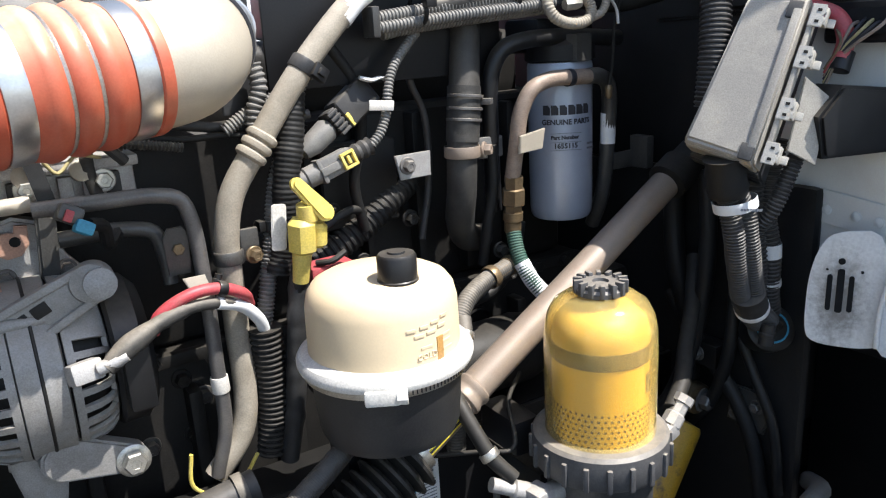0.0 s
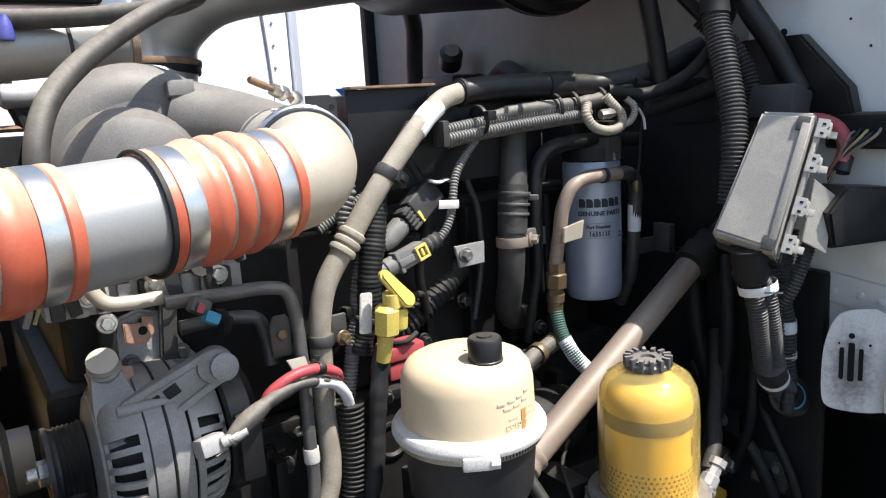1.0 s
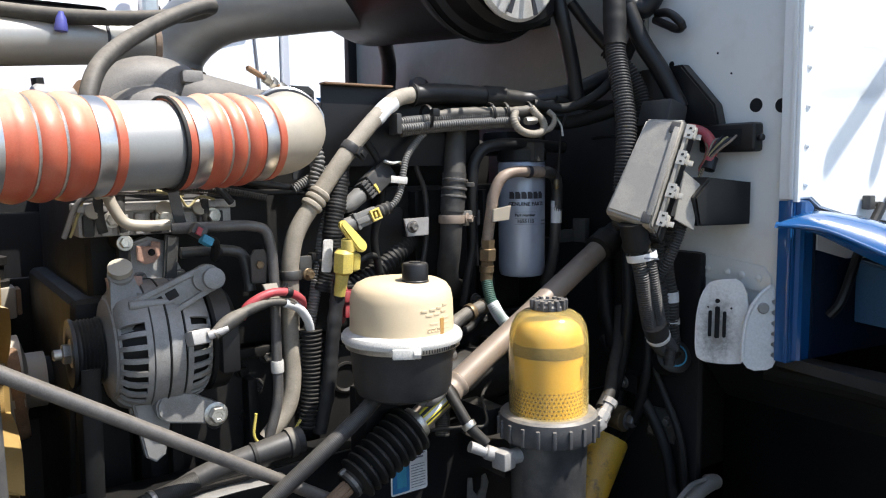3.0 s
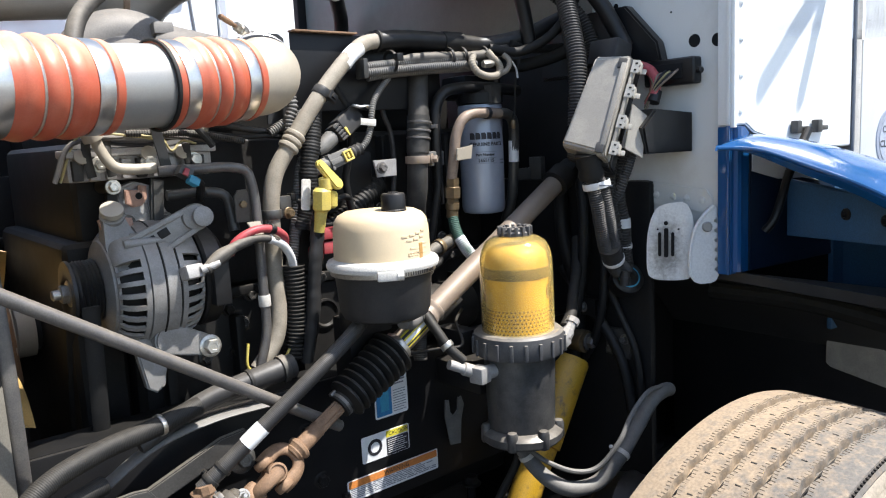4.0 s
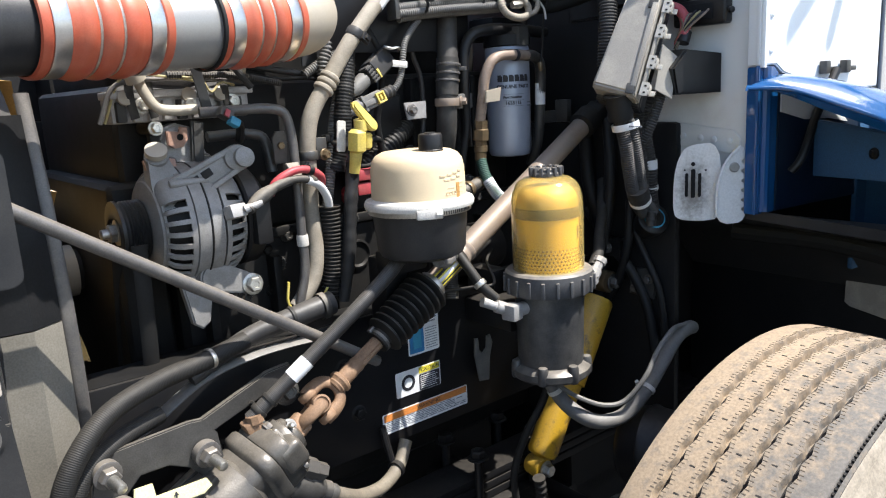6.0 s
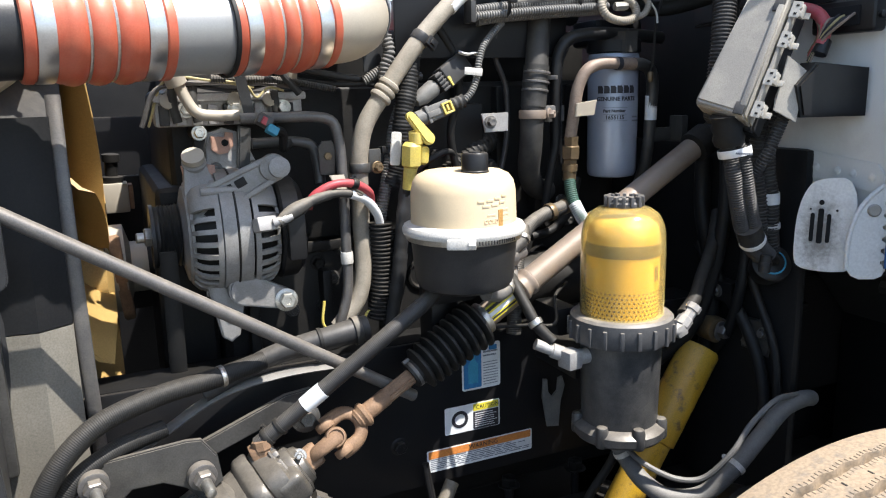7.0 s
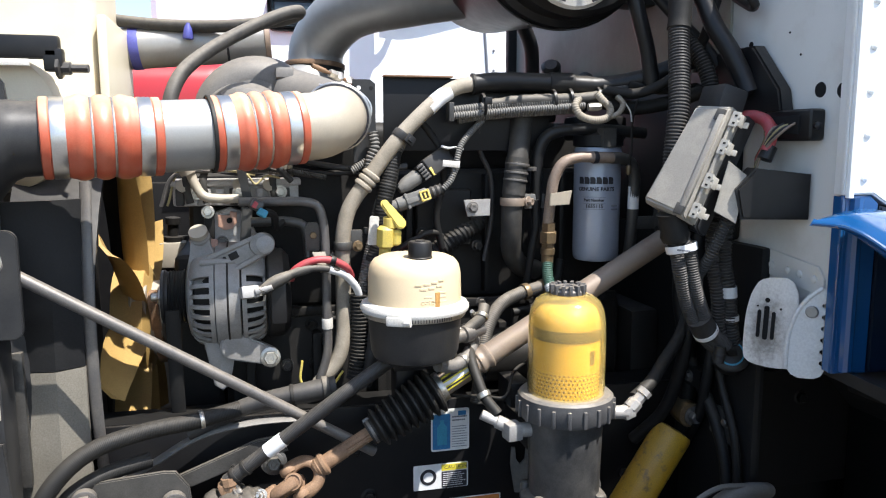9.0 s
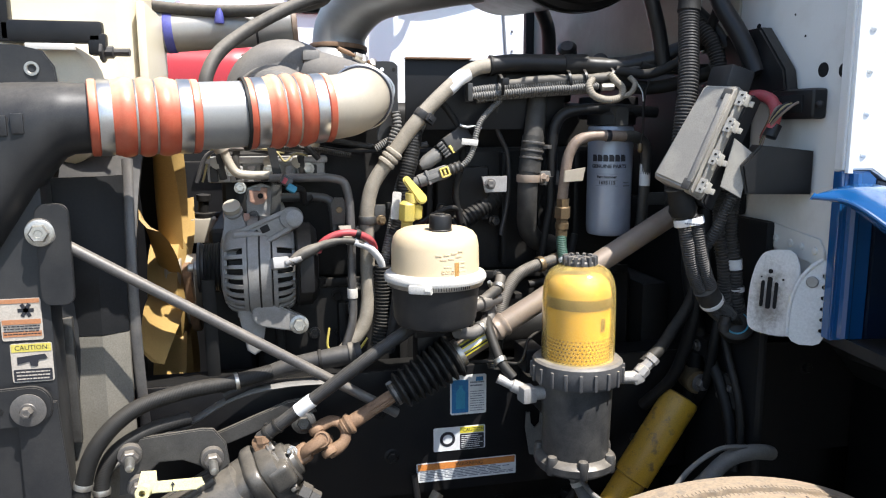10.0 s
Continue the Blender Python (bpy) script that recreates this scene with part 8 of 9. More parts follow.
def tread():
    """The tread as a turned surface whose four grooves wander from side to side."""
    seg, bm = 720, bmesh.new()
    half, top, deep = 0.117, 0.513, 0.499
    cols = [(-half, 0.500, 0), (-half + 0.004, 0.507, 0), (-half + 0.012, 0.5095, 0)]
    for g in (-0.0675, -0.0235, 0.0205, 0.0645):
        cols += [(g - 0.0056, top - abs(g) * 0.03, 1), (g - 0.0040, deep, 1), (g + 0.0040, deep, 1), (g + 0.0056, top - abs(g) * 0.03, 1)]
    cols += [(half - 0.012, 0.5095, 0), (half - 0.008, 0.508, 0), (half - 0.0065, 0.502, 0), (half - 0.0045, 0.502, 0), (half - 0.003, 0.506, 0), (half, 0.500, 0)]
    rows = []
    for i in range(seg):
        a = 2 * math.pi * i / seg
        zig = (abs((i % 8) - 4) - 2) * 0.0011
        rows.append([bm.verts.new((r * math.cos(a), r * math.sin(a), x + (zig if w else 0))) for x, r, w in cols])
    faces = []
    for i in range(seg):
        j = (i + 1) % seg
        for k in range(len(cols) - 1):
            faces.append(bm.faces.new((rows[i][k], rows[j][k], rows[j][k + 1], rows[i][k + 1])))
    bmesh.ops.transform(bm, matrix=WM, verts=bm.verts)
    return bm


ty = part("tyre", lathe([(0.286, -0.105), (0.30, -0.118), (0.36, -0.140), (0.41, -0.143), (0.46, -0.134), (0.496, -0.118), (0.49, -0.10), (0.49, 0.10), (0.496, 0.1165)], WM, 96, False), "sidewall", wt, "dusty black truck tyre")
part("tread", tread(), "tyre", ty, "worn tread with tan dust", 30)
# dark floor rings: shade of the narrow grooves painted into the colour
for g in (-0.0675, -0.0235, 0.0205, 0.0645):
    part("shaded_groove_floor", lathe([(0.4996, g - 0.0030), (0.5000, g), (0.4996, g + 0.0030)], WM, 160, False), "groove", ty)
part("shoulder", lathe([(0.4995, 0.1172), (0.494, 0.1215), (0.486, 0.1235), (0.484, 0.1225), (0.470, 0.1290), (0.4685, 0.1280), (0.452, 0.1345), (0.450, 0.1335), (0.436, 0.1375)], WM, 128, False), "shoulder", ty, "tan dusty shoulder with ribs")
part("outer_sidewall", lathe([(0.436, 0.1375), (0.430, 0.1365), (0.40, 0.1405), (0.36, 0.138), (0.325, 0.130), (0.318, 0.128), (0.316, 0.124), (0.300, 0.118), (0.286, 0.104)], WM, 128, False), "sidewall", ty)
part("sidewall_ring", lathe([(0.4365, 0.1374), (0.4345, 0.1395), (0.4325, 0.1374)], WM, 128, False), "shoulder", ty)
rnd = random.Random(5)
slits, notches, teeth = [], [], []


def tread_box(a, x, r, size):
    """A small block set on the tread at angle a: size is round, across and radial."""
    m = WM @ Matrix.Rotation(a, 4, "Z") @ Matrix.Translation((r, 0, x)) @ Matrix(((0, 0, 1, 0), (1, 0, 0, 0), (0, 1, 0, 0), (0, 0, 0, 1)))
    bm = bmesh.new()
    bmesh.ops.create_cube(bm, size=1.0)
    bmesh.ops.transform(bm, matrix=m @ Matrix.Diagonal((*size, 1)), verts=bm.verts)
    return bm


def many(boxes):
    """Joins many small blocks at once."""
    verts, faces, n = [], [], 0
    for b in boxes:
        verts += [v.co.copy() for v in b.verts]
        b.verts.index_update()
        faces += [[v.index + n for v in f.verts] for f in b.faces]
        n += len(b.verts)
        b.free()
    me = bpy.data.meshes.new("many")
    me.from_pydata(verts, [], faces)
    bm = bmesh.new()
    bm.from_mesh(me)
    bpy.data.meshes.remove(me)
    return bm


for k in range(78):
    a = 2 * math.pi * k / 78
    for x in (-0.0455, -0.0015, 0.0425):
        slits.append(tread_box(a + rnd.uniform(-0.006, 0.006), x + rnd.uniform(-0.004, 0.004), 0.5125 - abs(x) * 0.02, (0.0019, 0.0075, 0.0012)))
for k in range(500):
    a = 2 * math.pi * k / 500
    for g in (-0.0675, -0.0235, 0.0205, 0.0645):
        zig = (abs((k * 1.44) % 8 - 4) - 2) * 0.0011
        for s in (-1, 1):
            notches.append(tread_box(a, g + zig + s * 0.0088, 0.5126 - abs(g) * 0.03, (0.0011, 0.0056, 0.0016)))
for k in range(420):
    a = 2 * math.pi * k / 420
    teeth.append(tread_box(a, 0.1115, 0.5035, (0.0034, 0.0034, 0.005)))
tagged(part("tread_slit", many(slits), "groove", ty), kind="stuff")
tagged(part("groove_notch", many(notches), "sipe", ty), kind="stuff")
tagged(part("shoulder_tooth", many(teeth), "groove", ty), kind="stuff")
# raised maker's mark on the sidewall, as plain outlined blocks
for k in range(8):
    a = radians(55 + k * 10.5)
    m = WM @ Matrix.Rotation(a, 4, "Z") @ Matrix.Translation((0.374, 0, 0.1390)) @ Matrix.Rotation(radians(90), 4, "Z")
    mark = part("raised_mark", plate(rounded(0.052, 0.064, 0.014), 0.0035, m, 0.001), "sidewall", ty)
    loop = [m @ Vector((x, y, 0.0036)) for x, y in rounded(0.053, 0.065, 0.014)]
    part("mark_edge", sweep(loop + [loop[0]], 0.0011, 6), "shoulder", mark, "dusty raised outline")
    for q in range(4):
        part("mark_rib", box((0.030, 0.0016, 0.0012), m @ Matrix.Translation((0, -0.018 + 0.012 * q, 0.0038))), "groove", mark)
part("mark_ring", lathe([(0.412, 0.1395), (0.411, 0.1415), (0.409, 0.1415), (0.408, 0.1398)], WM, 128, False), "sidewall", ty)
rim = part("rim", lathe([(0.286, 0.108), (0.293, 0.114), (0.292, 0.118), (0.284, 0.1185), (0.275, 0.110), (0.268, 0.095), (0.262, 0.07), (0.256, 0.03)], WM, 96, False), "wheel", wt, "polished aluminium wheel rim")
part("rim_edge", lathe([(0.2935, 0.1145), (0.2955, 0.117), (0.2935, 0.1195), (0.291, 0.1187)], WM, 96, False), "rust", rim)
disc = part("disc", lathe([(0.258, 0.04), (0.235, 0.060), (0.20, 0.070), (0.165, 0.072), (0.15, 0.060), (0.11, 0.058), (0.10, 0.075), (0.06, 0.085), (0.002, 0.087)], WM, 80, False), "wheel", wt, "polished aluminium wheel disc")
for k in range(10):
    a = 2 * math.pi * k / 10 + 0.1
    part("hand_hole", plate([(0.021 * math.cos(t), 0.030 * math.sin(t)) for t in [2 * math.pi * i / 20 for i in range(20)]], 0.006, WM @ Matrix.Rotation(a, 4, "Z") @ Matrix.Translation((0.213, 0, 0.0635))), "hole", disc)
    part("wheel_nut", lathe([(0.021, 0), (0.021, 0.006), (0.017, 0.008), (0.016, 0.03), (0.010, 0.033)], WM @ Matrix.Rotation(a + 0.3, 4, "Z") @ Matrix.Translation((0.142, 0, 0.058)), 6), "zinc", disc)

# axle beam and spring, in the dark behind the wheel
ax = wt
part("beam", slab((0.21, -0.44, 0.42), (0.32, 1.4, 0.53), 0.02, 3), "rail", ax)
part("brake_drum", lathe([(0.05, 0), (0.19, 0.005), (0.20, 0.02), (0.20, 0.12), (0.12, 0.14)], put((0.268, -0.44, 0.541), (0, -1, 0)), 40), "rail", ax)
clampd = part("spring_clamp", slab((0.17, 0.055, 0.50), (0.36, 0.195, 0.538), 0.008), "rail", ax)
for x, y in ((0.185, 0.07), (0.345, 0.07), (0.185, 0.18), (0.345, 0.18)):
    part("u_bolt", join(lathe([(0.009, 0.36), (0.009, 0.66)], put((x, y, 0)), 12), bolt((x, y, 0.655), (0, 0, 1), 0.028, 0.018)), "rail", clampd)
part("tie_rod", sweep([(0.43, -0.36, 0.47), (0.44, 0.2, 0.465), (0.43, 1.3, 0.47)], 0.022, 14, 0.05), "rail", ax)
part("steering_arm", sweep([(0.30, -0.40, 0.53), (0.38, -0.38, 0.49), (0.43, -0.34, 0.47)], 0.026, 14, flat=0.7), "rail", ax)
part("brake_chamber", lathe([(0.02, -0.02), (0.07, -0.015), (0.082, 0.0), (0.086, 0.035), (0.090, 0.04), (0.086, 0.045), (0.08, 0.09), (0.05, 0.105)], put((0.42, -0.16, 0.68), (0.2, -1, 0.1)), 32), "rail", ax)
for k in range(3):
    part("spring_leaf", slab((-0.45 + 0.1 * k, 0.08, 0.54 + 0.022 * k), (1.15 - 0.1 * k, 0.17, 0.558 + 0.022 * k), 0.004), "rail", ax)

# ---- blue fender behind the wheel ----
fd = thing("cab_fender", (0.8, -0.5, 1.0), "glossy blue painted cab fender over the wheel", "fender")
LIP = [(0.545, -0.316, 1.394), (0.56, -0.348, 1.393), (0.56, -0.387, 1.389), (0.55, -0.465, 1.366), (0.53, -0.583, 1.326), (0.51, -0.665, 1.285), (0.48, -0.715, 1.237), (0.44, -0.741, 1.19), (0.405, -0.757, 1.152), (0.38, -0.768, 1.123)]
CRE = [(0.547, -0.317, 1.398), (0.59, -0.326, 1.411), (0.62, -0.34, 1.416), (0.64, -0.438, 1.4), (0.65, -0.535, 1.37), (0.65, -0.639, 1.33), (0.64, -0.692, 1.296), (0.61, -0.744, 1.225), (0.57, -0.781, 1.158), (0.54, -0.791, 1.085)]
BAK = [(0.549, -0.316, 1.396), (0.60, -0.318, 1.405), (0.66, -0.322, 1.405), (0.80, -0.34, 1.372), (0.90, -0.36, 1.332), (0.98, -0.40, 1.28), (1.02, -0.46, 1.22), (1.04, -0.55, 1.14), (1.05, -0.60, 1.06), (1.05, -0.62, 0.98)]


def skin(curves, thick=0.004, n=60):
    """A sheet through several curves, made thick."""
    lines = []
    for c in curves:
        ln, _ = spline(c, 0.004)
        lines.append([ln[int(i * (len(ln) - 1) / n)] for i in range(n + 1)])
    bm = bmesh.new()
    g = [[bm.verts.new(p) for p in ln] for ln in lines]
    for a, b in zip(g, g[1:]):
        for i in range(n):
            bm.faces.new((a[i], a[i + 1], b[i + 1], b[i]))
    bmesh.ops.recalc_face_normals(bm, faces=bm.faces)
    bmesh.ops.solidify(bm, geom=list(bm.faces), thickness=thick)
    return bm


mid = [tuple(Vector(a).lerp(Vector(b), 0.45) + Vector((0.0, -0.010, 0.012)) * min(1.0, 0.1 + i * 0.3)) for i, (a, b) in enumerate(zip(LIP, CRE))]
ret = [tuple(Vector(p) + Vector((0.012, 0.022, -0.012)) * min(1.0, 0.1 + i * 0.3)) for i, p in enumerate(LIP)]
ret2 = [tuple(Vector(p) + Vector((-0.004, 0.004, -0.004))) for p in LIP]
part("outer_skin", skin([ret, ret2, LIP, mid, CRE, BAK]), "blue", fd, "", 50)
# grey skin: sunlit reflection on the blue fender side painted into the colour
part("hazy_rear_skin", skin([[tuple(Vector(p) + Vector((0.012, -0.002, -0.006))) for p in CRE[5:]], [tuple(Vector(p) + Vector((0.06, -0.030, -0.035))) for p in CRE[5:]], [tuple(Vector(p) + Vector((0.10, -0.02, -0.08))) for p in CRE[5:]]]), "haze", fd, "rear side of the fender, its bright reflection painted grey", 50)
PANEL = flat_on((0.681, -0.486, 1.271), (-0.42, -0.90, 0), (0, 0, 1))
part("inner_panel", plate([(-0.157, -0.058), (0.111, -0.048), (0.123, -0.037), (0.119, 0.02), (0.109, 0.026), (-0.147, 0.053), (-0.158, 0.044)], 0.012, PANEL @ Matrix.Translation((0, 0, -0.012)), 0.003), "bluematte", fd)
part("inner_wall", plate([(0.33, 0.98), (0.64, 0.98), (0.63, 1.08), (0.60, 1.17), (0.54, 1.25), (0.46, 1.30), (0.33, 1.32)], 0.012, flat_on((1.0, 0.0, 0.0), (0, -1, 0), (0, 0, 1)), 0.003), "bluematte", fd)
part("inner_side", side_panel(0.345, 0.60, 0.98, 1.34, 0.012), "bluematte", fd)
part("pale_patch", plate([(0.0625, 1.345), (0.142, 1.325), (0.225, 1.322), (0.290, 1.311), (0.25, 1.345), (0.20, 1.372), (0.10, 1.39), (0.0625, 1.40)], 0.003, side_pose(0.0, 0.0, 0.001)), "white", fd, "pale wedge above the inner panel")
part("stay", sweep([side_at(0.215, 1.42, 0.02), side_at(0.150, 1.335, 0.022), side_at(0.108, 1.246, 0.018), side_at(0.098, 1.225, 0.006)], 0.0085, 10), "plastic", fd, "black fender stay")
for u, v in [(-0.002, -0.003), (0.086, -0.007)]:
    part("panel_bolt", lathe([(0.011, 0), (0.010, 0.003), (0.006, 0.004), (0.005, 0.007), (0.001, 0.008)], PANEL @ Matrix.Translation((u, v, 0.0005)), 20), "rail", fd)
part("edge_bead", sweep([tuple(Vector(p) + Vector((-0.004, -0.002, 0.0))) for p in LIP], 0.0035, 8), "blue", fd)
part("torn_sticker", plate([(-0.035, 0.030), (0.033, 0.028), (0.039, -0.026), (0.017, -0.031), (0.0, -0.024), (-0.031, -0.026), (-0.026, 0.0)], 0.002, flat_on((0.652, -0.637, 1.189), (-0.42, -0.90, 0), (0, 0, 1))), "elbow", fd, "torn tan sticker remains")
ln_ = thing("wheel_well_liner", (1.0, -0.4, 0.6), "black moulded wheel-well liner with grey flap", "liner")
part("back_wall", slab((1.03, -0.60, 0.25), (1.05, 0.106, 1.14), 0.01), "liner", ln_)
part("shelf", loft([[Vector((0.63, y, 1.14 - 0.06 * abs(y + 0.2))), Vector((0.78, y, 1.10)), Vector((0.92, y, 1.04)), Vector((1.03, y, 0.92)), Vector((1.03, y, 0.94)), Vector((0.93, y, 1.06)), Vector((0.79, y, 1.12)), Vector((0.63, y, 1.16 - 0.06 * abs(y + 0.2)))] for y in (0.10, -0.1, -0.25, -0.4, -0.52, -0.60)]), "duct", ln_)
part("grey_flap", plate([(-0.099, 0.049), (-0.1, -0.011), (-0.089, -0.02), (0.037, -0.045), (0.13, -0.061), (0.15, -0.05), (0.056, 0.026), (0.003, 0.053), (-0.092, 0.059)], 0.006, flat_on((1.022, -0.409, 0.894), (0, -1, 0), (0, 0, 1)), 0.002), "fuse", ln_, "dusty grey rubber flap")
part("mud_flap", plate([(-0.10, 0.03), (0.05, 0.04), (0.16, -0.05), (0.17, -0.5), (-0.10, -0.5)], 0.01, flat_on((1.02, -0.62, 0.95), (0.1, -1, 0), (0, 0, 1)), 0.002), "rubber", ln_)
part("grey_panel", plate([(-0.03, 0.03), (0.06, 0.02), (0.085, -0.40), (-0.01, -0.42)], 0.006, flat_on((1.012, -0.64, 0.90), (0.1, -1, 0), (0, 0, 1)), 0.002), "beigesheet", ln_, "grey dusty liner edge panel")
# unseen black boxes, added to hide sunlit ground below the cab
part("under_filler", slab((1.06, -0.50, 0.30), (3.0, 0.10, 1.13), 0.02), "liner", ln_)
part("rear_filler", slab((0.625, 0.20, 0.25), (3.0, 1.1, 1.15), 0.02), "liner", ln_)
part("rib", sweep([(0.80, -0.15, 1.07), (0.84, -0.35, 1.06), (0.88, -0.55, 1.02)], 0.02, 10), "rubber", ln_)

# unseen black slabs, added so sunlit ground and background do not show through
cm = thing("underside_filler", (0.2, 0.5, 0.45), "black slabs added under and beyond the engine to keep it dark", "cross member")
part("beam", slab((-0.7, 0.20, 0.30), (1.02, 1.25, 0.36), 0.01), "rail", cm)
part("far_filler", slab((-1.3, 1.12, 0.36), (3.2, 1.24, 1.40), 0.01), "rail", cm)
# round sticker on the cab side
st = thing("idle_sticker", side_at(0.56, 1.36), "round white and blue engine idle sticker", "sticker")
rp = side_pose(0.575, 1.385, 0.0)
part("disc", lathe([(0.076, 0), (0.076, 0.0008), (0.0005, 0.0009)], rp, 56), "badge", st)
part("blue_ring", lathe([(0.066, 0.001), (0.066, 0.0016), (0.075, 0.0016), (0.075, 0.001)], rp, 56, False), "ringgrey", st)
part("blue_ring", lathe([(0.060, 0.001), (0.060, 0.0016), (0.063, 0.0016), (0.063, 0.001)], rp, 56, False), "ringgrey", st)
part("words", text_bm("CERTIFIED", 0.022, rp @ Matrix.Translation((0, 0.022, 0.0014))), "ink", st)
part("words", text_bm("CLEAN IDLE", 0.022, rp @ Matrix.Translation((0, -0.010, 0.0014))), "ink", st)
part("code_bars", bars(1, 0.04, 0.012, 0.02, rp @ Matrix.Translation((-0.02, -0.038, 0.0014)), 6), "ink", st)
gh_ = thing("grab_brackets", side_at(0.14, 1.43), "small black brackets on the cab side", "bracket")
for d0 in (0.20, 0.27):
    part("bracket", join(box((0.016, 0.026, 0.016), side_pose(d0 - 0.010, 1.424, 0.010), 0.003), box((0.034, 0.010, 0.012), side_pose(d0 + 0.008, 1.420, 0.008), 0.003)), "castgrey", gh_)
# mirror arms above, which throw the slanting shade on the pillar
ma = thing("mirror_arm", side_at(0.25, 1.9), "blue-grey mirror arms on the cab side", "mirror")
for lower, upper in (((0.350, 1.770, 0.0), (0.416, 2.394, 0.344)), ((0.328, 1.795, 0.0), (0.545, 2.378, 0.344))):
    part("arm", sweep([side_at(*lower), side_at(*upper)], 0.013, 12), "plastic", ma)
    part("arm_foot", lathe([(0.03, 0), (0.03, 0.006), (0.016, 0.012)], side_pose(lower[0], lower[1]), 20), "plastic", ma)


# ---- radiator side: column, shroud, fan, tank ----
rc_ = thing("radiator_support", (-0.75, -0.04, 0.6), "black steel radiator support column with brackets", "radiator support")
part("column", slab((-0.90, -0.045, 0.55), (-0.655, 0.02, 1.42), 0.006), "duct", rc_)
part("strap", plate(rounded(0.050, 0.165, 0.016), 0.010, flat_on((-0.640, -0.047, 1.305), (1, 0, 0), (0, 0, 1)), 0.0015), "duct", rc_)
part("lower_wing", plate([(-0.05, 0.16), (0.012, 0.16), (0.035, -0.2), (-0.05, -0.2)], 0.008, flat_on((-0.668, -0.048, 0.90), (1, 0, 0), (0, 0, 1)), 0.0015), "duct", rc_)
br = part("lower_bracket", join(plate(rounded(0.22, 0.066, 0.030), 0.010, flat_on((-0.772, -0.052, 1.053), (1, 0, 0.05), (0, 0, 1)), 0.002)), "duct", rc_)
part("bracket_bolt", join(lathe([(0.026, 0), (0.0275, 0.002), (0.0275, 0.004), (0.02, 0.006)], put((-0.697, -0.063, 1.052), (0, -1, 0)), 32), bolt((-0.697, -0.069, 1.052), (0, -1, 0), 0.016, 0.014)), "greysteel", br, "bolt with a large washer")
part("slot_hole", plate(rounded(0.05, 0.012, 0.006), 0.0012, flat_on((-0.76, -0.0622, 1.05), (1, 0, 0.05), (0, 0, 1))), "hole", br)
for k in range(3):
    part("rivet", lathe([(0.006, 0), (0.005, 0.002), (0.001, 0.003)], put((-0.67, -0.0455, 0.70 + k * 0.07), (0, -1, 0)), 12), "zinc", rc_)
lab = thing("fan_warning_label", (-0.70, -0.046, 1.165), "white and orange fan warning label on the support", "label")
lm = flat_on((-0.7005, -0.0462, 1.200), (1, 0, 0), (0, 0, 1))
part("sheet", card(0.062, 0.070, lm), "faded", lab)
part("orange_band", card(0.058, 0.007, lm @ Matrix.Translation((0, 0.0305, 0.0008))), "fadedorange", lab)
part("fan_mark", join(*[box((0.024, 0.006, 0.0008), lm @ Matrix.Translation((0.008, 0.015, 0.0010)) @ Matrix.Rotation(k * math.pi / 3, 4, "Z")) for k in range(3)]), "ink", lab)
part("orange_band", card(0.058, 0.008, lm @ Matrix.Translation((0, -0.004, 0.0008))), "fadedorange", lab)
part("orange_band", card(0.058, 0.009, lm @ Matrix.Translation((0, -0.024, 0.0008))), "fadedorange", lab)
part("print", bars(4, 0.054, 0.0018, 0.0044, lm @ Matrix.Translation((-0.027, -0.011, 0.0014)), 7), "ink", lab)
lm = flat_on((-0.690, -0.0462, 1.127), (1, 0, 0), (0, 0, 1))
lab = thing("belt_caution_label", (-0.69, -0.046, 1.09), "white caution label with yellow band and diagram", "label")
part("sheet", card(0.063, 0.066, lm), "faded", lab)
part("yellow_band", card(0.060, 0.013, lm @ Matrix.Translation((0, 0.025, 0.0008))), "fadedyellow", lab)
part("word", text_bm("CAUTION", 0.011, lm @ Matrix.Translation((0, 0.025, 0.0014))), "ink", lab)
part("diagram", plate([(-0.022, 0.008), (0.020, 0.012), (0.024, 0.004), (0.010, 0.002), (0.008, -0.008), (-0.002, -0.008), (-0.004, 0.0), (-0.022, -0.004)], 0.0006, lm @ Matrix.Translation((0, 0.002, 0.0014))), "ink", lab)
part("dark_field", card(0.058, 0.020, lm @ Matrix.Translation((0, -0.021, 0.0008))), "ink", lab)
part("print", bars(3, 0.050, 0.002, 0.0058, lm @ Matrix.Translation((-0.025, -0.0155, 0.0014)), 11), "faded", lab)

FCN = Vector((-0.62, 0.52, 1.12))
sr = thing("fan_shroud", (-0.65, 0.5, 0.65), "black moulded fan shroud with a bright edge strip", "shroud")
part("shroud_ring", lathe([(0.455, -0.07), (0.50, -0.07), (0.44, 0.0), (0.415, 0.05), (0.405, 0.05), (0.43, -0.005), (0.455, -0.07)], put(FCN + Vector((0.02, 0, 0)), (1, 0, 0)), 80, False), "duct", sr)
part("side_wall", slab((-0.72, 0.045, 0.58), (-0.668, 0.09, 1.45), 0.01), "liner", sr)
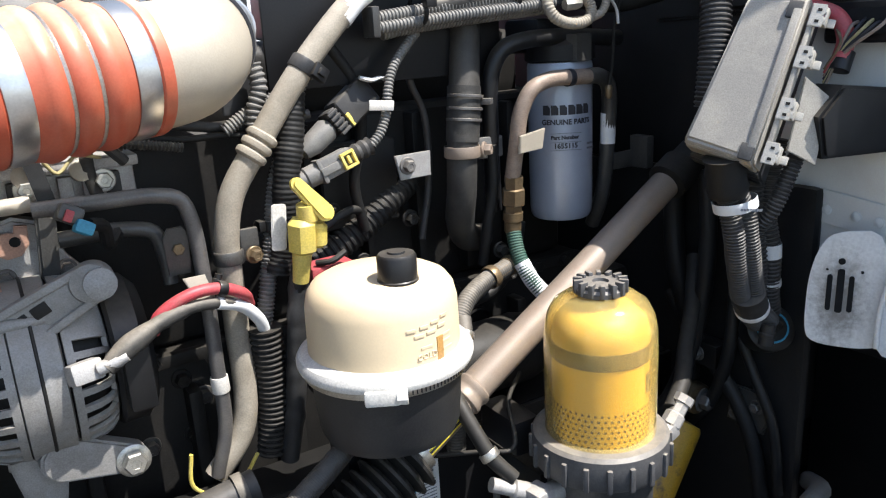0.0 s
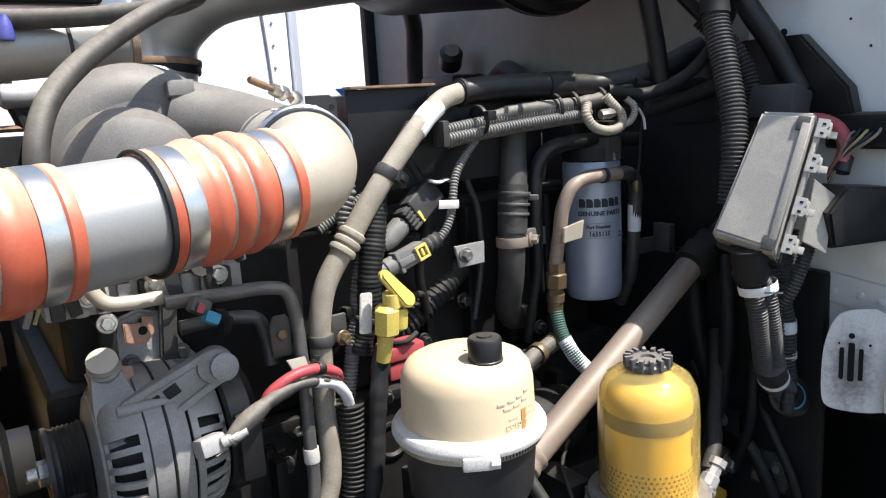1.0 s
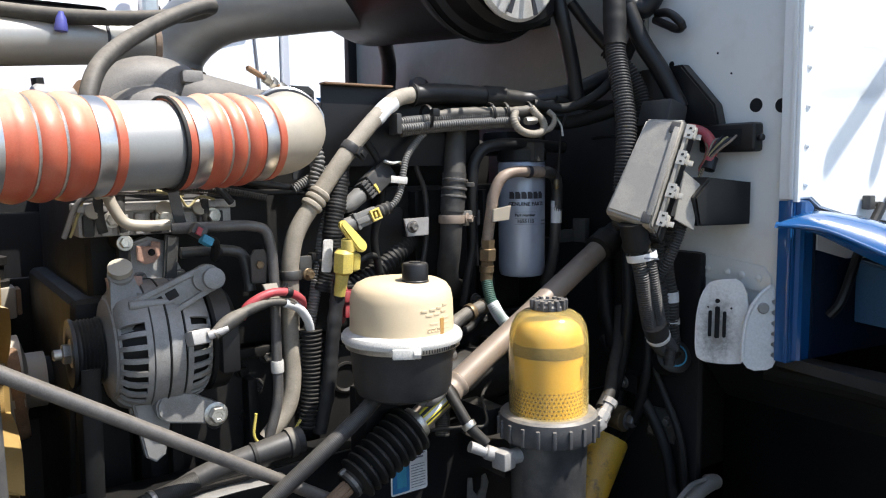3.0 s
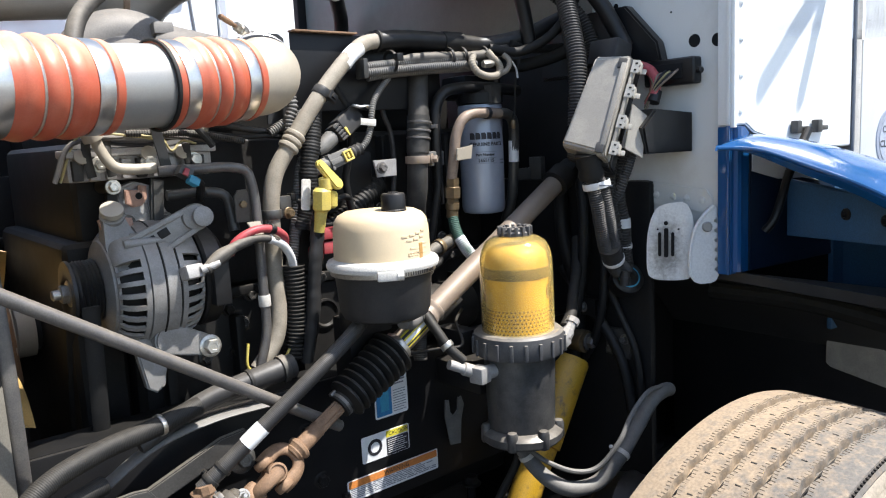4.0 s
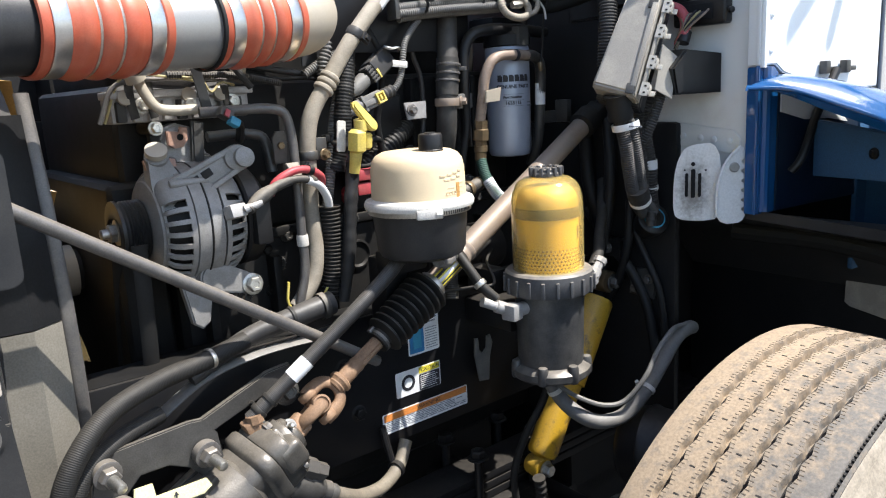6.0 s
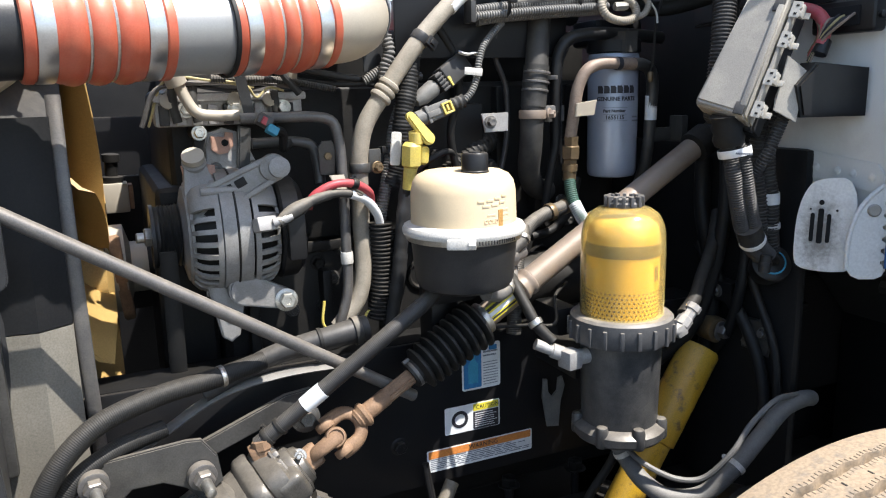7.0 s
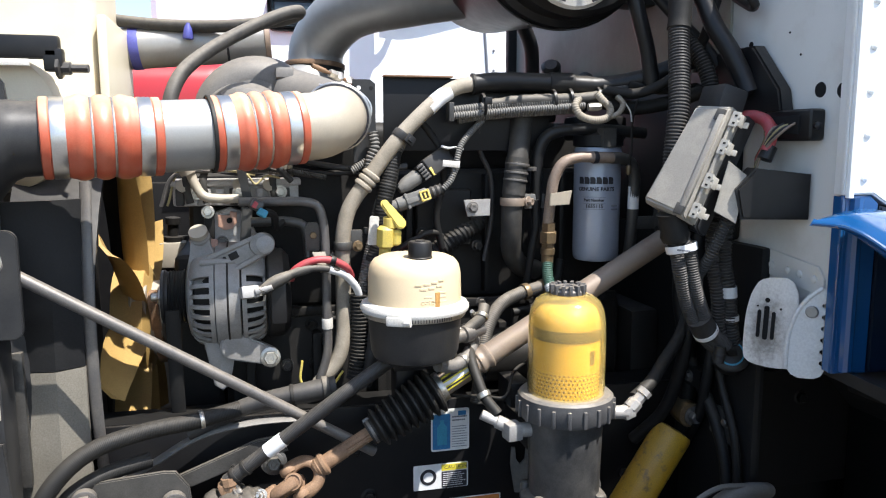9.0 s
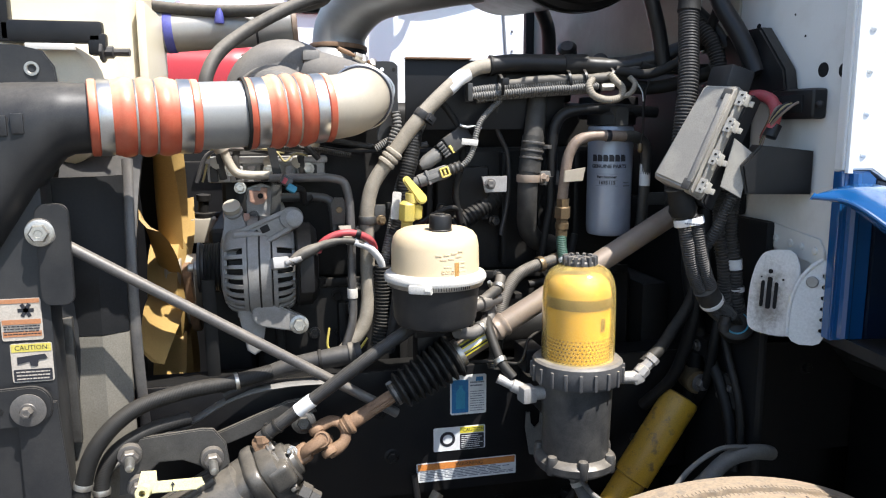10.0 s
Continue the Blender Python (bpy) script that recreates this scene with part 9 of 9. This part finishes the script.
# one side sheet in two colours: the black upper part paints in shade
for name, z0, count, skin_, words in (("side_sheet", 0.62, 14, "beigesheet", "dusty beige shroud side sheet"), ("shaded_side_sheet", 1.142, 8, "liner", "upper side sheet, black for painted shade")):
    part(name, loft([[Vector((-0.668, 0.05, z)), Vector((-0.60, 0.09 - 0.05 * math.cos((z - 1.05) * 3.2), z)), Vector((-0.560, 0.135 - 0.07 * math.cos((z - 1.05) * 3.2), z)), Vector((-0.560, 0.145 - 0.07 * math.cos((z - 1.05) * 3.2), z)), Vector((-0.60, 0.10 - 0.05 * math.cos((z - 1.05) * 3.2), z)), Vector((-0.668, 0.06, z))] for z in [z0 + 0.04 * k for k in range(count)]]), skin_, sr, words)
part("edge_strip", sweep([(-0.553, 0.125, 1.45), (-0.552, 0.09, 1.30), (-0.550, 0.075, 1.15), (-0.548, 0.085, 1.0), (-0.545, 0.12, 0.82)], 0.010, 12, flat=0.4), "greysteel", sr, "dull aluminium edge strip")
part("upright", slab((-0.672, 0.03, 0.95), (-0.645, 0.045, 1.18), 0.004), "castgrey", sr)
rd = thing("radiator_core", (-0.8, 0.55, 0.6), "dark finned radiator core behind the shroud", "radiator")
part("core", slab((-0.80, 0.02, 0.60), (-0.73, 1.1, 1.62), 0.004), "block", rd)
fanl = thing("cooling_fan", FCN, "amber plastic cooling fan with a pale hub", "fan")
for k in range(9):
    a = 2 * math.pi * k / 9 + 0.35
    rings = []
    for i in range(9):
        s = i / 8
        r = 0.11 + 0.27 * s
        tw = radians(52 - 14 * s)
        w = 0.055 + 0.030 * math.sin(math.pi * (0.2 + 0.7 * s))
        c = FCN + Vector((0.085, 0, 0))
        rad = Vector((0, math.cos(a + 0.12 * s * s), math.sin(a + 0.12 * s * s)))
        tan = Vector((0, -rad.z, rad.y))
        ch = Vector((1, 0, 0)) * math.sin(tw) + tan * math.cos(tw)
        nn = ch.cross(rad)
        rings.append([c + rad * r + ch * (w * u) + nn * (0.012 * (0.25 - u * u) * 4 + t) for u, t in ((-0.5, 0), (-0.2, 0.003), (0.2, 0.003), (0.5, 0), (0.2, -0.003), (-0.2, -0.003))])
    part("blade", loft(rings), "fan", fanl)
part("hub", lathe([(0.03, -0.05), (0.12, -0.045), (0.125, 0.02), (0.10, 0.03), (0.04, 0.035)], put(FCN + Vector((0.085, 0, 0)), (1, 0, 0)), 40), "fan", fanl)
part("clutch_hub", lathe([(0.06, 0), (0.085, 0.006), (0.085, 0.03), (0.05, 0.04), (0.05, 0.07)], put(FCN + Vector((0.11, 0, 0)), (1, 0, 0)), 40), "elbow", fanl, "pale dusty fan clutch")
part("fan_shaft", lathe([(0.04, 0), (0.04, 0.10)], put(FCN + Vector((0.16, 0, 0)), (1, 0, 0)), 24), "block", fanl)
idl = thing("belt_idler", (-0.5, 0.25, 1.2), "pale dusty belt idler pulley", "pulley")
part("pulley", lathe([(0.012, 0), (0.040, 0.002), (0.043, 0.006), (0.040, 0.010), (0.040, 0.028), (0.043, 0.032), (0.040, 0.036), (0.012, 0.038)], put((-0.545, 0.45, 1.167), (1, 0, 0)), 36), "elbow", idl)
part("arm", arm((-0.495, 0.45, 1.167), (-0.485, 0.48, 1.06), 0.03, 0.035, 0.02, (1, 0, 0)), "rust", idl)

tk = thing("coolant_tank", (-0.7, 0.3, 1.55), "yellowed translucent plastic coolant surge tank on a bracket", "tank")
part("tank_body", slab((-1.05, 0.20, 1.545), (-0.535, 0.46, 2.02), 0.035, 4), "tank", tk)
part("seam_flange", slab((-0.532, 0.19, 1.53), (-0.515, 0.47, 1.74), 0.006), "tank", tk)
part("lower_bulge", lathe([(0.02, 0), (0.11, 0.004), (0.13, 0.03), (0.13, 0.12)], put((-0.70, 0.13, 1.56), (0, 1, 0)), 40), "tank", tk)
part("bracket", join(slab((-0.74, 0.10, 1.652), (-0.575, 0.125, 1.690), 0.006), slab((-0.742, 0.10, 1.652), (-0.722, 0.125, 1.82), 0.004), slab((-0.60, 0.10, 1.632), (-0.57, 0.125, 1.67), 0.005)), "plastic", tk, "black bracket bar")
part("bracket_bolt", join(lathe([(0.010, 0), (0.018, 0.002), (0.018, 0.007), (0.011, 0.009), (0.011, 0.022), (0.007, 0.024), (0.007, 0.05)], put((-0.582, 0.112, 1.638), (1, -0.1, 0)), 8)), "castgrey", tk)
part("clip_plate", slab((-0.70, 0.098, 1.640), (-0.62, 0.104, 1.651), 0.001), "flange", tk)
PX = [(-0.80, 0.47, 1.70), (-0.55, 0.455, 1.71), (-0.40, 0.45, 1.722), (-0.235, 0.45, 1.735)]
px = thing("coolant_crossover_pipe", PX[3], "tan-grey crossover pipe with a blue band and tie", "pipe")
part("pipe", sweep(PX, 0.043, 28, 0.01), "tubealu", px)
band(px, PX, 0.53, 0.0432, "purple", 0.019, False, "blue silicone band")
band(px, PX, 0.86, 0.0432, "ink", 0.005, False, "black cable tie", "cable_tie")
part("end_ring", ring(PX[3], (1, 0, 0.08), 0.040, 0.012, 0.006), "copper", px)
HA = [(-0.412, 0.12, 1.565), (-0.406, 0.13, 1.60), (-0.388, 0.155, 1.640), (-0.343, 0.20, 1.684), (-0.264, 0.25, 1.736), (-0.195, 0.285, 1.770), (-0.172, 0.305, 1.776), (-0.19, 0.335, 1.768), (-0.30, 0.38, 1.756), (-0.45, 0.42, 1.758), (-0.62, 0.45, 1.775), (-0.8, 0.5, 1.79)]
ha = hose("arched_vent_hose", HA, 0.0128, "greyhose", "dusty grey vent hose arched over the turbo", "hose", seg=18)
part("fitting", lathe([(0.0135, 0), (0.0155, 0.003), (0.0155, 0.008), (0.0135, 0.011), (0.0155, 0.014), (0.0155, 0.02), (0.010, 0.024)], put((-0.413, 0.119, 1.568), (-0.1, -0.2, -1)), 20), "brass", ha)
bcp = thing("blue_bottle_clip", (-0.385, 0.40, 1.735), "small blue plastic clip on the vent hose", "clip")
part("body", lathe([(0.010, 0), (0.011, 0.004), (0.008, 0.022), (0.005, 0.028), (0.004, 0.032)], put((-0.395, 0.395, 1.728), (0.05, 0, 1)), 18), "purple", bcp)

# ---- fuel pump side above the alternator ----
fp = thing("fuel_rail_casting", (-0.30, 0.2, 1.41), "dusty light grey rail casting with lines and bolts", "fuel rail")
part("rail_body", slab((-0.42, 0.195, 1.398), (-0.19, 0.25, 1.444), 0.006), "alu", fp)
part("rail_lip", slab((-0.422, 0.182, 1.436), (-0.186, 0.25, 1.448), 0.003), "alu", fp)
for k in range(9):
    part("rib", slab((-0.414 + 0.024 * k, 0.184, 1.400), (-0.399 + 0.024 * k, 0.20, 1.432), 0.003), "alu" if k % 4 else "greyhose", fp)
for x in (-0.375, -0.30, -0.225):
    part("rail_bolt", bolt((x, 0.182, 1.424), (0, -1, 0.05), 0.016, 0.009), "zinc", fp)
for k, x in enumerate((-0.40, -0.30, -0.245)):
    part("banjo", lathe([(0.010, 0), (0.012, 0.002), (0.012, 0.012), (0.006, 0.014)], put((x, 0.19, 1.436), (0, -1, 0.2)), 16), "elbow", fp)
part("tan_pipe", sweep([(-0.386, 0.16, 1.468), (-0.378, 0.158, 1.445), (-0.362, 0.155, 1.420), (-0.335, 0.155, 1.4145), (-0.30, 0.155, 1.4145)], 0.0085, 14), "elbow", fp, "dusty tan pipe")
part("tan_pipe_end", sweep([(-0.396, 0.155, 1.485), (-0.386, 0.16, 1.462)], 0.0155, 14), "elbow", fp)
part("injector_line", sweep([(-0.44, 0.19, 1.40), (-0.415, 0.18, 1.455), (-0.36, 0.18, 1.464), (-0.25, 0.18, 1.462), (-0.20, 0.19, 1.455)], 0.004, 8), "greysteel", fp)
part("injector_line", sweep([(-0.43, 0.20, 1.40), (-0.40, 0.175, 1.47), (-0.34, 0.172, 1.468), (-0.27, 0.18, 1.456)], 0.0022, 8), "tanline", fp)
part("injector_line", sweep([(-0.335, 0.17, 1.47), (-0.28, 0.165, 1.468), (-0.23, 0.165, 1.466), (-0.14, 0.17, 1.45)], 0.006, 8, 0.006, 0.001, 0.004), "greyhose", fp)
for x in (-0.39, -0.36, -0.235):
    part("clamp_strap", sweep([(x, 0.185, 1.47), (x - 0.004, 0.178, 1.44), (x + 0.002, 0.182, 1.405)], 0.007, 8, flat=0.4), "greyhose", fp)
part("yellow_loop", sweep([(-0.315, 0.16, 1.466), (-0.285, 0.155, 1.458), (-0.27, 0.16, 1.44), (-0.25, 0.165, 1.455), (-0.225, 0.17, 1.45)], 0.002, 8), "tanline", fp)
eb = thing("engine_bracket_casting", (-0.33, 0.2, 1.31), "grey cast bracket with bolt and copper coloured lug", "bracket")
part("casting", plate([(-0.040, -0.048), (0.010, -0.052), (0.040, -0.045), (0.058, -0.030), (0.044, -0.012), (0.034, 0.010), (0.020, 0.034), (-0.004, 0.042), (-0.030, 0.034), (-0.042, 0.0)], 0.030, flat_on((-0.315, 0.235, 1.352), (1, 0, 0), (0, 0, 1)), 0.004), "alu", eb)
part("web", plate([(-0.012, -0.045), (0.008, -0.045), (0.016, 0.04), (-0.004, 0.045)], 0.014, flat_on((-0.293, 0.202, 1.352), (1, 0, 0), (0, 0, 1)), 0.003), "castgrey", eb)
part("big_bolt", bolt((-0.358, 0.186, 1.388), (0, -1, 0.1), 0.015, 0.010), "zinc", eb)
part("bolt_boss", lathe([(0.0115, 0), (0.0115, 0.06), (0.009, 0.062)], put((-0.358, 0.25, 1.388), (0, -1, 0.0)), 20), "block", eb)
part("post", slab((-0.366, 0.196, 1.335), (-0.348, 0.214, 1.385), 0.003), "block", eb)
lug = part("copper_lug", plate([(-0.019, 0.012), (-0.019, -0.010), (-0.008, -0.017), (0.006, -0.015), (0.015, -0.004), (0.016, 0.016), (0.004, 0.018), (0.002, 0.010)], 0.008, flat_on((-0.322, 0.196, 1.370), (1, 0, 0), (0, 0, 1)), 0.0015), "copperlug", eb, "copper coloured lug")
part("lug_hole", lathe([(0.0055, 0), (0.0053, 0.0008), (0.0005, 0.0009)], put((-0.320, 0.1876, 1.371), (0, -1, 0)), 18), "hole", lug)
part("flat_lug", plate([(-0.024, -0.022), (0.022, -0.024), (0.020, 0.012), (-0.010, 0.018), (-0.030, 0.014)], 0.012, flat_on((-0.362, 0.170, 1.325), (1, 0, 0), (0, 0.2, 1)), 0.002), "copperlug", eb)
for x, z in ((-0.30, 1.318), (-0.275, 1.330), (-0.335, 1.330)):
    part("casting_bolt", bolt((x, 0.203, z), (0, -1, 0), 0.013, 0.008), "greysteel", eb)
rb = thing("red_plastic_box", (0.015, 0.165, 1.235), "red plastic fitting box beside the yellow dipstick", "fitting")
part("upper_half", slab((-0.014, 0.142, 1.264), (0.045, 0.185, 1.285), 0.004), "red", rb)
part("lower_half", slab((-0.012, 0.146, 1.236), (0.045, 0.185, 1.260), 0.004), "red", rb)
part("black_strap", sweep([(-0.004, 0.150, 1.290), (0.012, 0.138, 1.292), (0.032, 0.140, 1.300)], 0.004, 10), "rubber", rb)
bs = thing("blue_sensor_plug", (-0.265, 0.11, 1.39), "grey and blue sensor plug with a black lead", "connector")
part("plug", box((0.024, 0.018, 0.018), put((-0.270, 0.115, 1.405), (0.2, -1, 0.2), (0.6, 0, 1)), 0.004), "castgrey", bs)
part("blue_end", box((0.019, 0.014, 0.015), put((-0.260, 0.108, 1.391), (0.2, -1, 0.2), (0.6, 0, 1)), 0.004), "blueplug", bs, "blue plastic lock")
part("red_tab", box((0.008, 0.012, 0.004), put((-0.272, 0.101, 1.406), (0.2, -1, 0.2), (0.6, 0, 1)), 0.001), "red", bs)
part("lead", sweep([(-0.255, 0.115, 1.392), (-0.24, 0.13, 1.385), (-0.235, 0.15, 1.36), (-0.22, 0.17, 1.37)], 0.007, 10), "rubber", bs)
part("strap", plate([(-0.008, 0), (0.008, 0), (0.022, -0.075), (0.006, -0.078)], 0.004, flat_on((-0.297, 0.15, 1.48), (1, 0, 0), (0, 0, 1))), "duct", bs)
pmp = thing("front_accessory", (-0.42, 0.28, 1.30), "accessory casting with a dark neck beside the fan belt", "accessory")
part("body", slab((-0.518, 0.77, 1.194), (-0.455, 0.83, 1.260), 0.005), "elbow", pmp, "pale dusty housing")
part("rusty_side", slab((-0.455, 0.775, 1.20), (-0.445, 0.825, 1.255), 0.003), "rust", pmp)
part("neck", lathe([(0.021, 0), (0.024, 0.005), (0.024, 0.016), (0.014, 0.018), (0.014, 0.048), (0.019, 0.050), (0.019, 0.066), (0.010, 0.068)], put((-0.487, 0.80, 1.258), (0.05, -0.05, 1)), 20), "block", pmp)
part("mount", slab((-0.53, 0.84, 0.95), (-0.40, 0.86, 1.27), 0.006), "block", pmp)
yw = thing("yellow_wire", (-0.19, 0.1, 1.08), "yellow and black wire beside the engine", "wire")
part("wire", sweep([(-0.197, 0.10, 1.115), (-0.20, 0.10, 1.075), (-0.175, 0.10, 1.055), (-0.145, 0.10, 1.062), (-0.122, 0.10, 1.09)], 0.0024, 8), "yplastic", yw)


# ---- what stands behind: a parked white truck, a red vehicle, the far cab edge ----
bx = thing("firewall_edge_post", (0.66, 1.2, 1.6), "black rubber edge post of the cab", "post")
part("post", slab((0.585, 1.235, 1.40), (0.622, 1.265, 2.3), 0.004), "rubber", bx)
gl = thing("green_paper_label", (0.62, 1.2, 1.75), "small label with a yellow-green mark", "label")
part("sheet", card(0.14, 0.11, flat_on((0.6212, 1.10, 1.74), (0, -1, 0), (0, 0, 1))), "paper", gl)
part("mark", card(0.028, 0.06, flat_on((0.6205, 1.15, 1.745), (0, -1, 0), (0, 0, 1))), "yplastic", gl)
hv = thing("heater_valve", (0.55, 0.85, 1.62), "black heater valve with hoses on the firewall", "valve")
part("body", join(lathe([(0.02, 0), (0.028, 0.01), (0.028, 0.05), (0.018, 0.06)], put((0.57, 0.80, 1.70), (-0.3, -0.6, 0.5)), 20), slab((0.52, 0.72, 1.62), (0.62, 0.86, 1.68), 0.012)), "plastic", hv)
part("hose", sweep([(0.58, 0.98, 1.62), (0.57, 0.96, 1.72), (0.55, 0.92, 1.80), (0.50, 0.86, 1.86)], 0.022, 14), "dusty", hv)
part("hose", sweep([(0.59, 0.70, 1.62), (0.58, 0.60, 1.68), (0.55, 0.50, 1.64), (0.50, 0.45, 1.60)], 0.020, 14), "rubber", hv)
bj = thing("battery_jumper_box", (0.2, 0.6, 1.6), "black valve cover box with a blue tag", "cover")
part("box", slab((0.10, 0.34, 1.56), (0.40, 0.60, 1.64), 0.012), "plastic", bj)
part("tag", box((0.04, 0.03, 0.002), put((0.14, 0.5, 1.645), (0, -0.5, 1))), "bprint", bj)


def truck(name, at, label, flip=1):
    """A parked conventional truck seen from its side: hood, cab, sleeper, window, seam, mirror."""
    t = thing(name, at, label, "truck")
    x, y, z = at
    part("sleeper", slab((x + 1.555, y, 0.7), (x + 4.6, y + 2.2, 3.6), 0.08, 3), "whitecab", t)
    cab_ = part("cab", slab((x - 0.9, y + 0.02, 0.9), (x + 1.55, y + 2.18, 3.1), 0.10, 3), "whitecab", t)
    part("door_seam", sweep([(x + 1.40, y + 0.016, 1.1), (x + 1.38, y + 0.016, 1.9), (x + 1.33, y + 0.016, 2.6)], 0.010, 8), "inkgrey", cab_)
    wf = part("window_frame", slab((x - 0.16, y + 0.004, 2.265), (x + 0.42, y + 0.03, 2.50), 0.05, 3), "plastic", cab_, "black rubber window frame")
    part("pane", slab((x - 0.13, y - 0.002, 2.295), (x + 0.385, y + 0.02, 2.47), 0.04, 3), "glassdark", wf)
    part("windscreen", plate([(0.70, 2.400), (1.30, 2.475), (1.36, 2.95), (0.95, 2.95)], 0.03, flat_on((x, y + 0.022, 0.0), (1, 0, 0), (0, 0, 1))), "glassdark", cab_, "dark raked windscreen")
    part("wiper_cowl", sweep([(x + 0.62, y, 2.345), (x + 0.82, y - 0.02, 2.385), (x + 1.30, y, 2.46)], 0.022, 10), "plastic", cab_)
    part("hood", slab((x - 2.2, y + 0.2, 0.8), (x - 0.91, y + 2.0, 1.75), 0.2, 4), "whitecab", t)
    part("door_stripe", slab((x - 0.05, y + 0.008, 1.55), (x + 1.5, y + 0.03, 1.72), 0.004), "white", cab_)
    for k in range(8):
        part("rivet", lathe([(0.010, 0), (0.006, 0.005)], put((x + 1.42, y + 0.015, 1.2 + 0.14 * k), (0, -1, 0)), 10), "inkgrey", cab_)
    part("mirror", slab((x + 0.56, y - 0.25, 2.37), (x + 0.66, y - 0.1, 2.85), 0.04, 3), "steel", t, "chrome mirror shell")
    part("mirror_arm", sweep([(x + 0.72, y + 0.05, 2.40), (x + 0.70, y - 0.10, 2.42), (x + 0.66, y - 0.17, 2.50)], 0.022, 10), "plastic", t)
    for wx in (x - 1.4, x + 3.2):
        w_ = part("wheel", lathe([(0.2, -0.14), (0.45, -0.14), (0.5, -0.10), (0.5, 0.10), (0.45, 0.14), (0.2, 0.14)], put((wx, y + 0.25, 0.5), (0, 1, 0)), 40), "rubber", t)
        part("rim", lathe([(0.28, 0), (0.26, 0.03), (0.05, 0.05)], put((wx, y + 0.10, 0.5), (0, -1, 0)), 32), "wheel", w_)
    part("chassis", slab((x - 2.0, y + 0.6, 0.55), (x + 6.0, y + 1.6, 0.85), 0.02), "rail", t)
    return t


truck("parked_truck", (0.0, 4.0, 0.0), "white parked truck standing alongside in the sun")
tr = thing("parked_trailer", (3.0, 3.6, 0.0), "white box trailer standing behind the truck", "trailer")
part("box", slab((4.8, 3.2, 1.0), (14.0, 5.8, 4.0), 0.03), "whitecab", tr)
part("leg", slab((5.4, 3.5, 0.0), (5.55, 3.65, 1.0), 0.01), "rail", tr)
part("under_frame", slab((4.9, 3.6, 0.8), (13.5, 5.4, 1.0), 0.01), "rail", tr)
for wx in (11.8, 13.1):
    part("wheel", lathe([(0.2, -0.14), (0.45, -0.14), (0.5, -0.10), (0.5, 0.10), (0.45, 0.14), (0.2, 0.14)], put((wx, 3.6, 0.5), (0, 1, 0)), 40), "rubber", tr)
cr = thing("red_van", (-2.4, 2.95, 0.0), "red van parked beyond the engine bay", "van")
part("body", slab((-4.6, 2.95, 0.35), (-0.30, 3.98, 1.968), 0.2, 4), "redpaint", cr)
part("window", slab((-3.8, 2.935, 1.2), (-1.7, 2.97, 1.72), 0.04), "glassdark", cr)
for wx in (-3.6, -1.5):
    part("wheel", lathe([(0.1, -0.1), (0.30, -0.1), (0.33, -0.07), (0.33, 0.07), (0.30, 0.1), (0.1, 0.1)], put((wx, 3.03, 0.33), (0, 1, 0)), 32), "rubber", cr)

# ---- the far side of the bay and the tipped hood in front of it ----
fb = thing("far_frame_bracket", (-0.30, 1.0, 1.3), "rusty brown bracket frame on the far side of the bay", "bracket")
part("bar", sweep([Vector((-0.453, 1.0, 1.615)), Vector((-0.350, 1.0, 1.616)), Vector((-0.290, 1.0, 1.613))], 0.012, 10, flat=0.6), "rust", fb)
part("strut", arm(Vector((-0.313, 1.0, 1.616)), Vector((-0.268, 1.0, 1.707)), 0.024, 0.012, 0.012, (0, -1, 0)), "rust", fb)
part("strut", arm(Vector((-0.292, 1.0, 1.622)), Vector((-0.255, 1.0, 1.711)), 0.010, 0.010, 0.012, (0, -1, 0)), "shaft", fb)
part("post", slab((-0.325, 1.0, 1.30), (-0.290, 1.159, 1.612), 0.004), "block", fb)
ft = thing("far_air_tank", Vector((-0.319, 1.0, 1.682)), "dusty silver air tank beyond the engine", "tank")
part("shell", lathe([(0.004, -0.052), (0.018, -0.050), (0.025, -0.040), (0.025, 0.040), (0.018, 0.050), (0.004, 0.052)], put(Vector((-0.327, 1.0, 1.679)), (1, 0.3, 0)), 28), "alu", ft)
part("bracket", slab((-0.345, 0.99, 1.628), (-0.300, 1.03, 1.658), 0.004), "block", ft)
part("hose", sweep([Vector((-0.361, 1.0, 1.718)), Vector((-0.356, 1.0, 1.679)), Vector((-0.345, 1.0, 1.648)), Vector((-0.336, 1.0, 1.619))], 0.014, 10), "rubber", ft, "black hose in front of the tank")
# added black sheet that keeps the gap beyond the engine dark
fs = thing("far_dark_sheet", (-0.4, 1.2, 1.0), "black sheet added to darken the far side of the engine", "shield")
part("sheet", slab((-0.72, 1.16, 0.62), (-0.12, 1.175, 1.60), 0.004), "liner", fs)
# unseen hood, added to keep sky light from the front off the firewall
hd = thing("tipped_hood", (-1.6, 0.2, 0.5), "unseen blue truck hood tipped forward with a black inner side", "hood")
HR = []
for k in range(9):
    s = k / 8
    HR.append([Vector((-1.32 - 0.55 * s - 0.10 * math.sin(math.pi * s), y, 0.62 + 1.75 * s)) for y in (-0.62, -0.3, 0.2, 0.7, 1.2, 1.45)])
part("inner_skin", skin(HR, 0.006, 40), "liner", hd)
part("outer_skin", skin([[p + Vector((-0.02, 0, 0.0)) for p in r] for r in HR], 0.006, 40), "blue", hd)
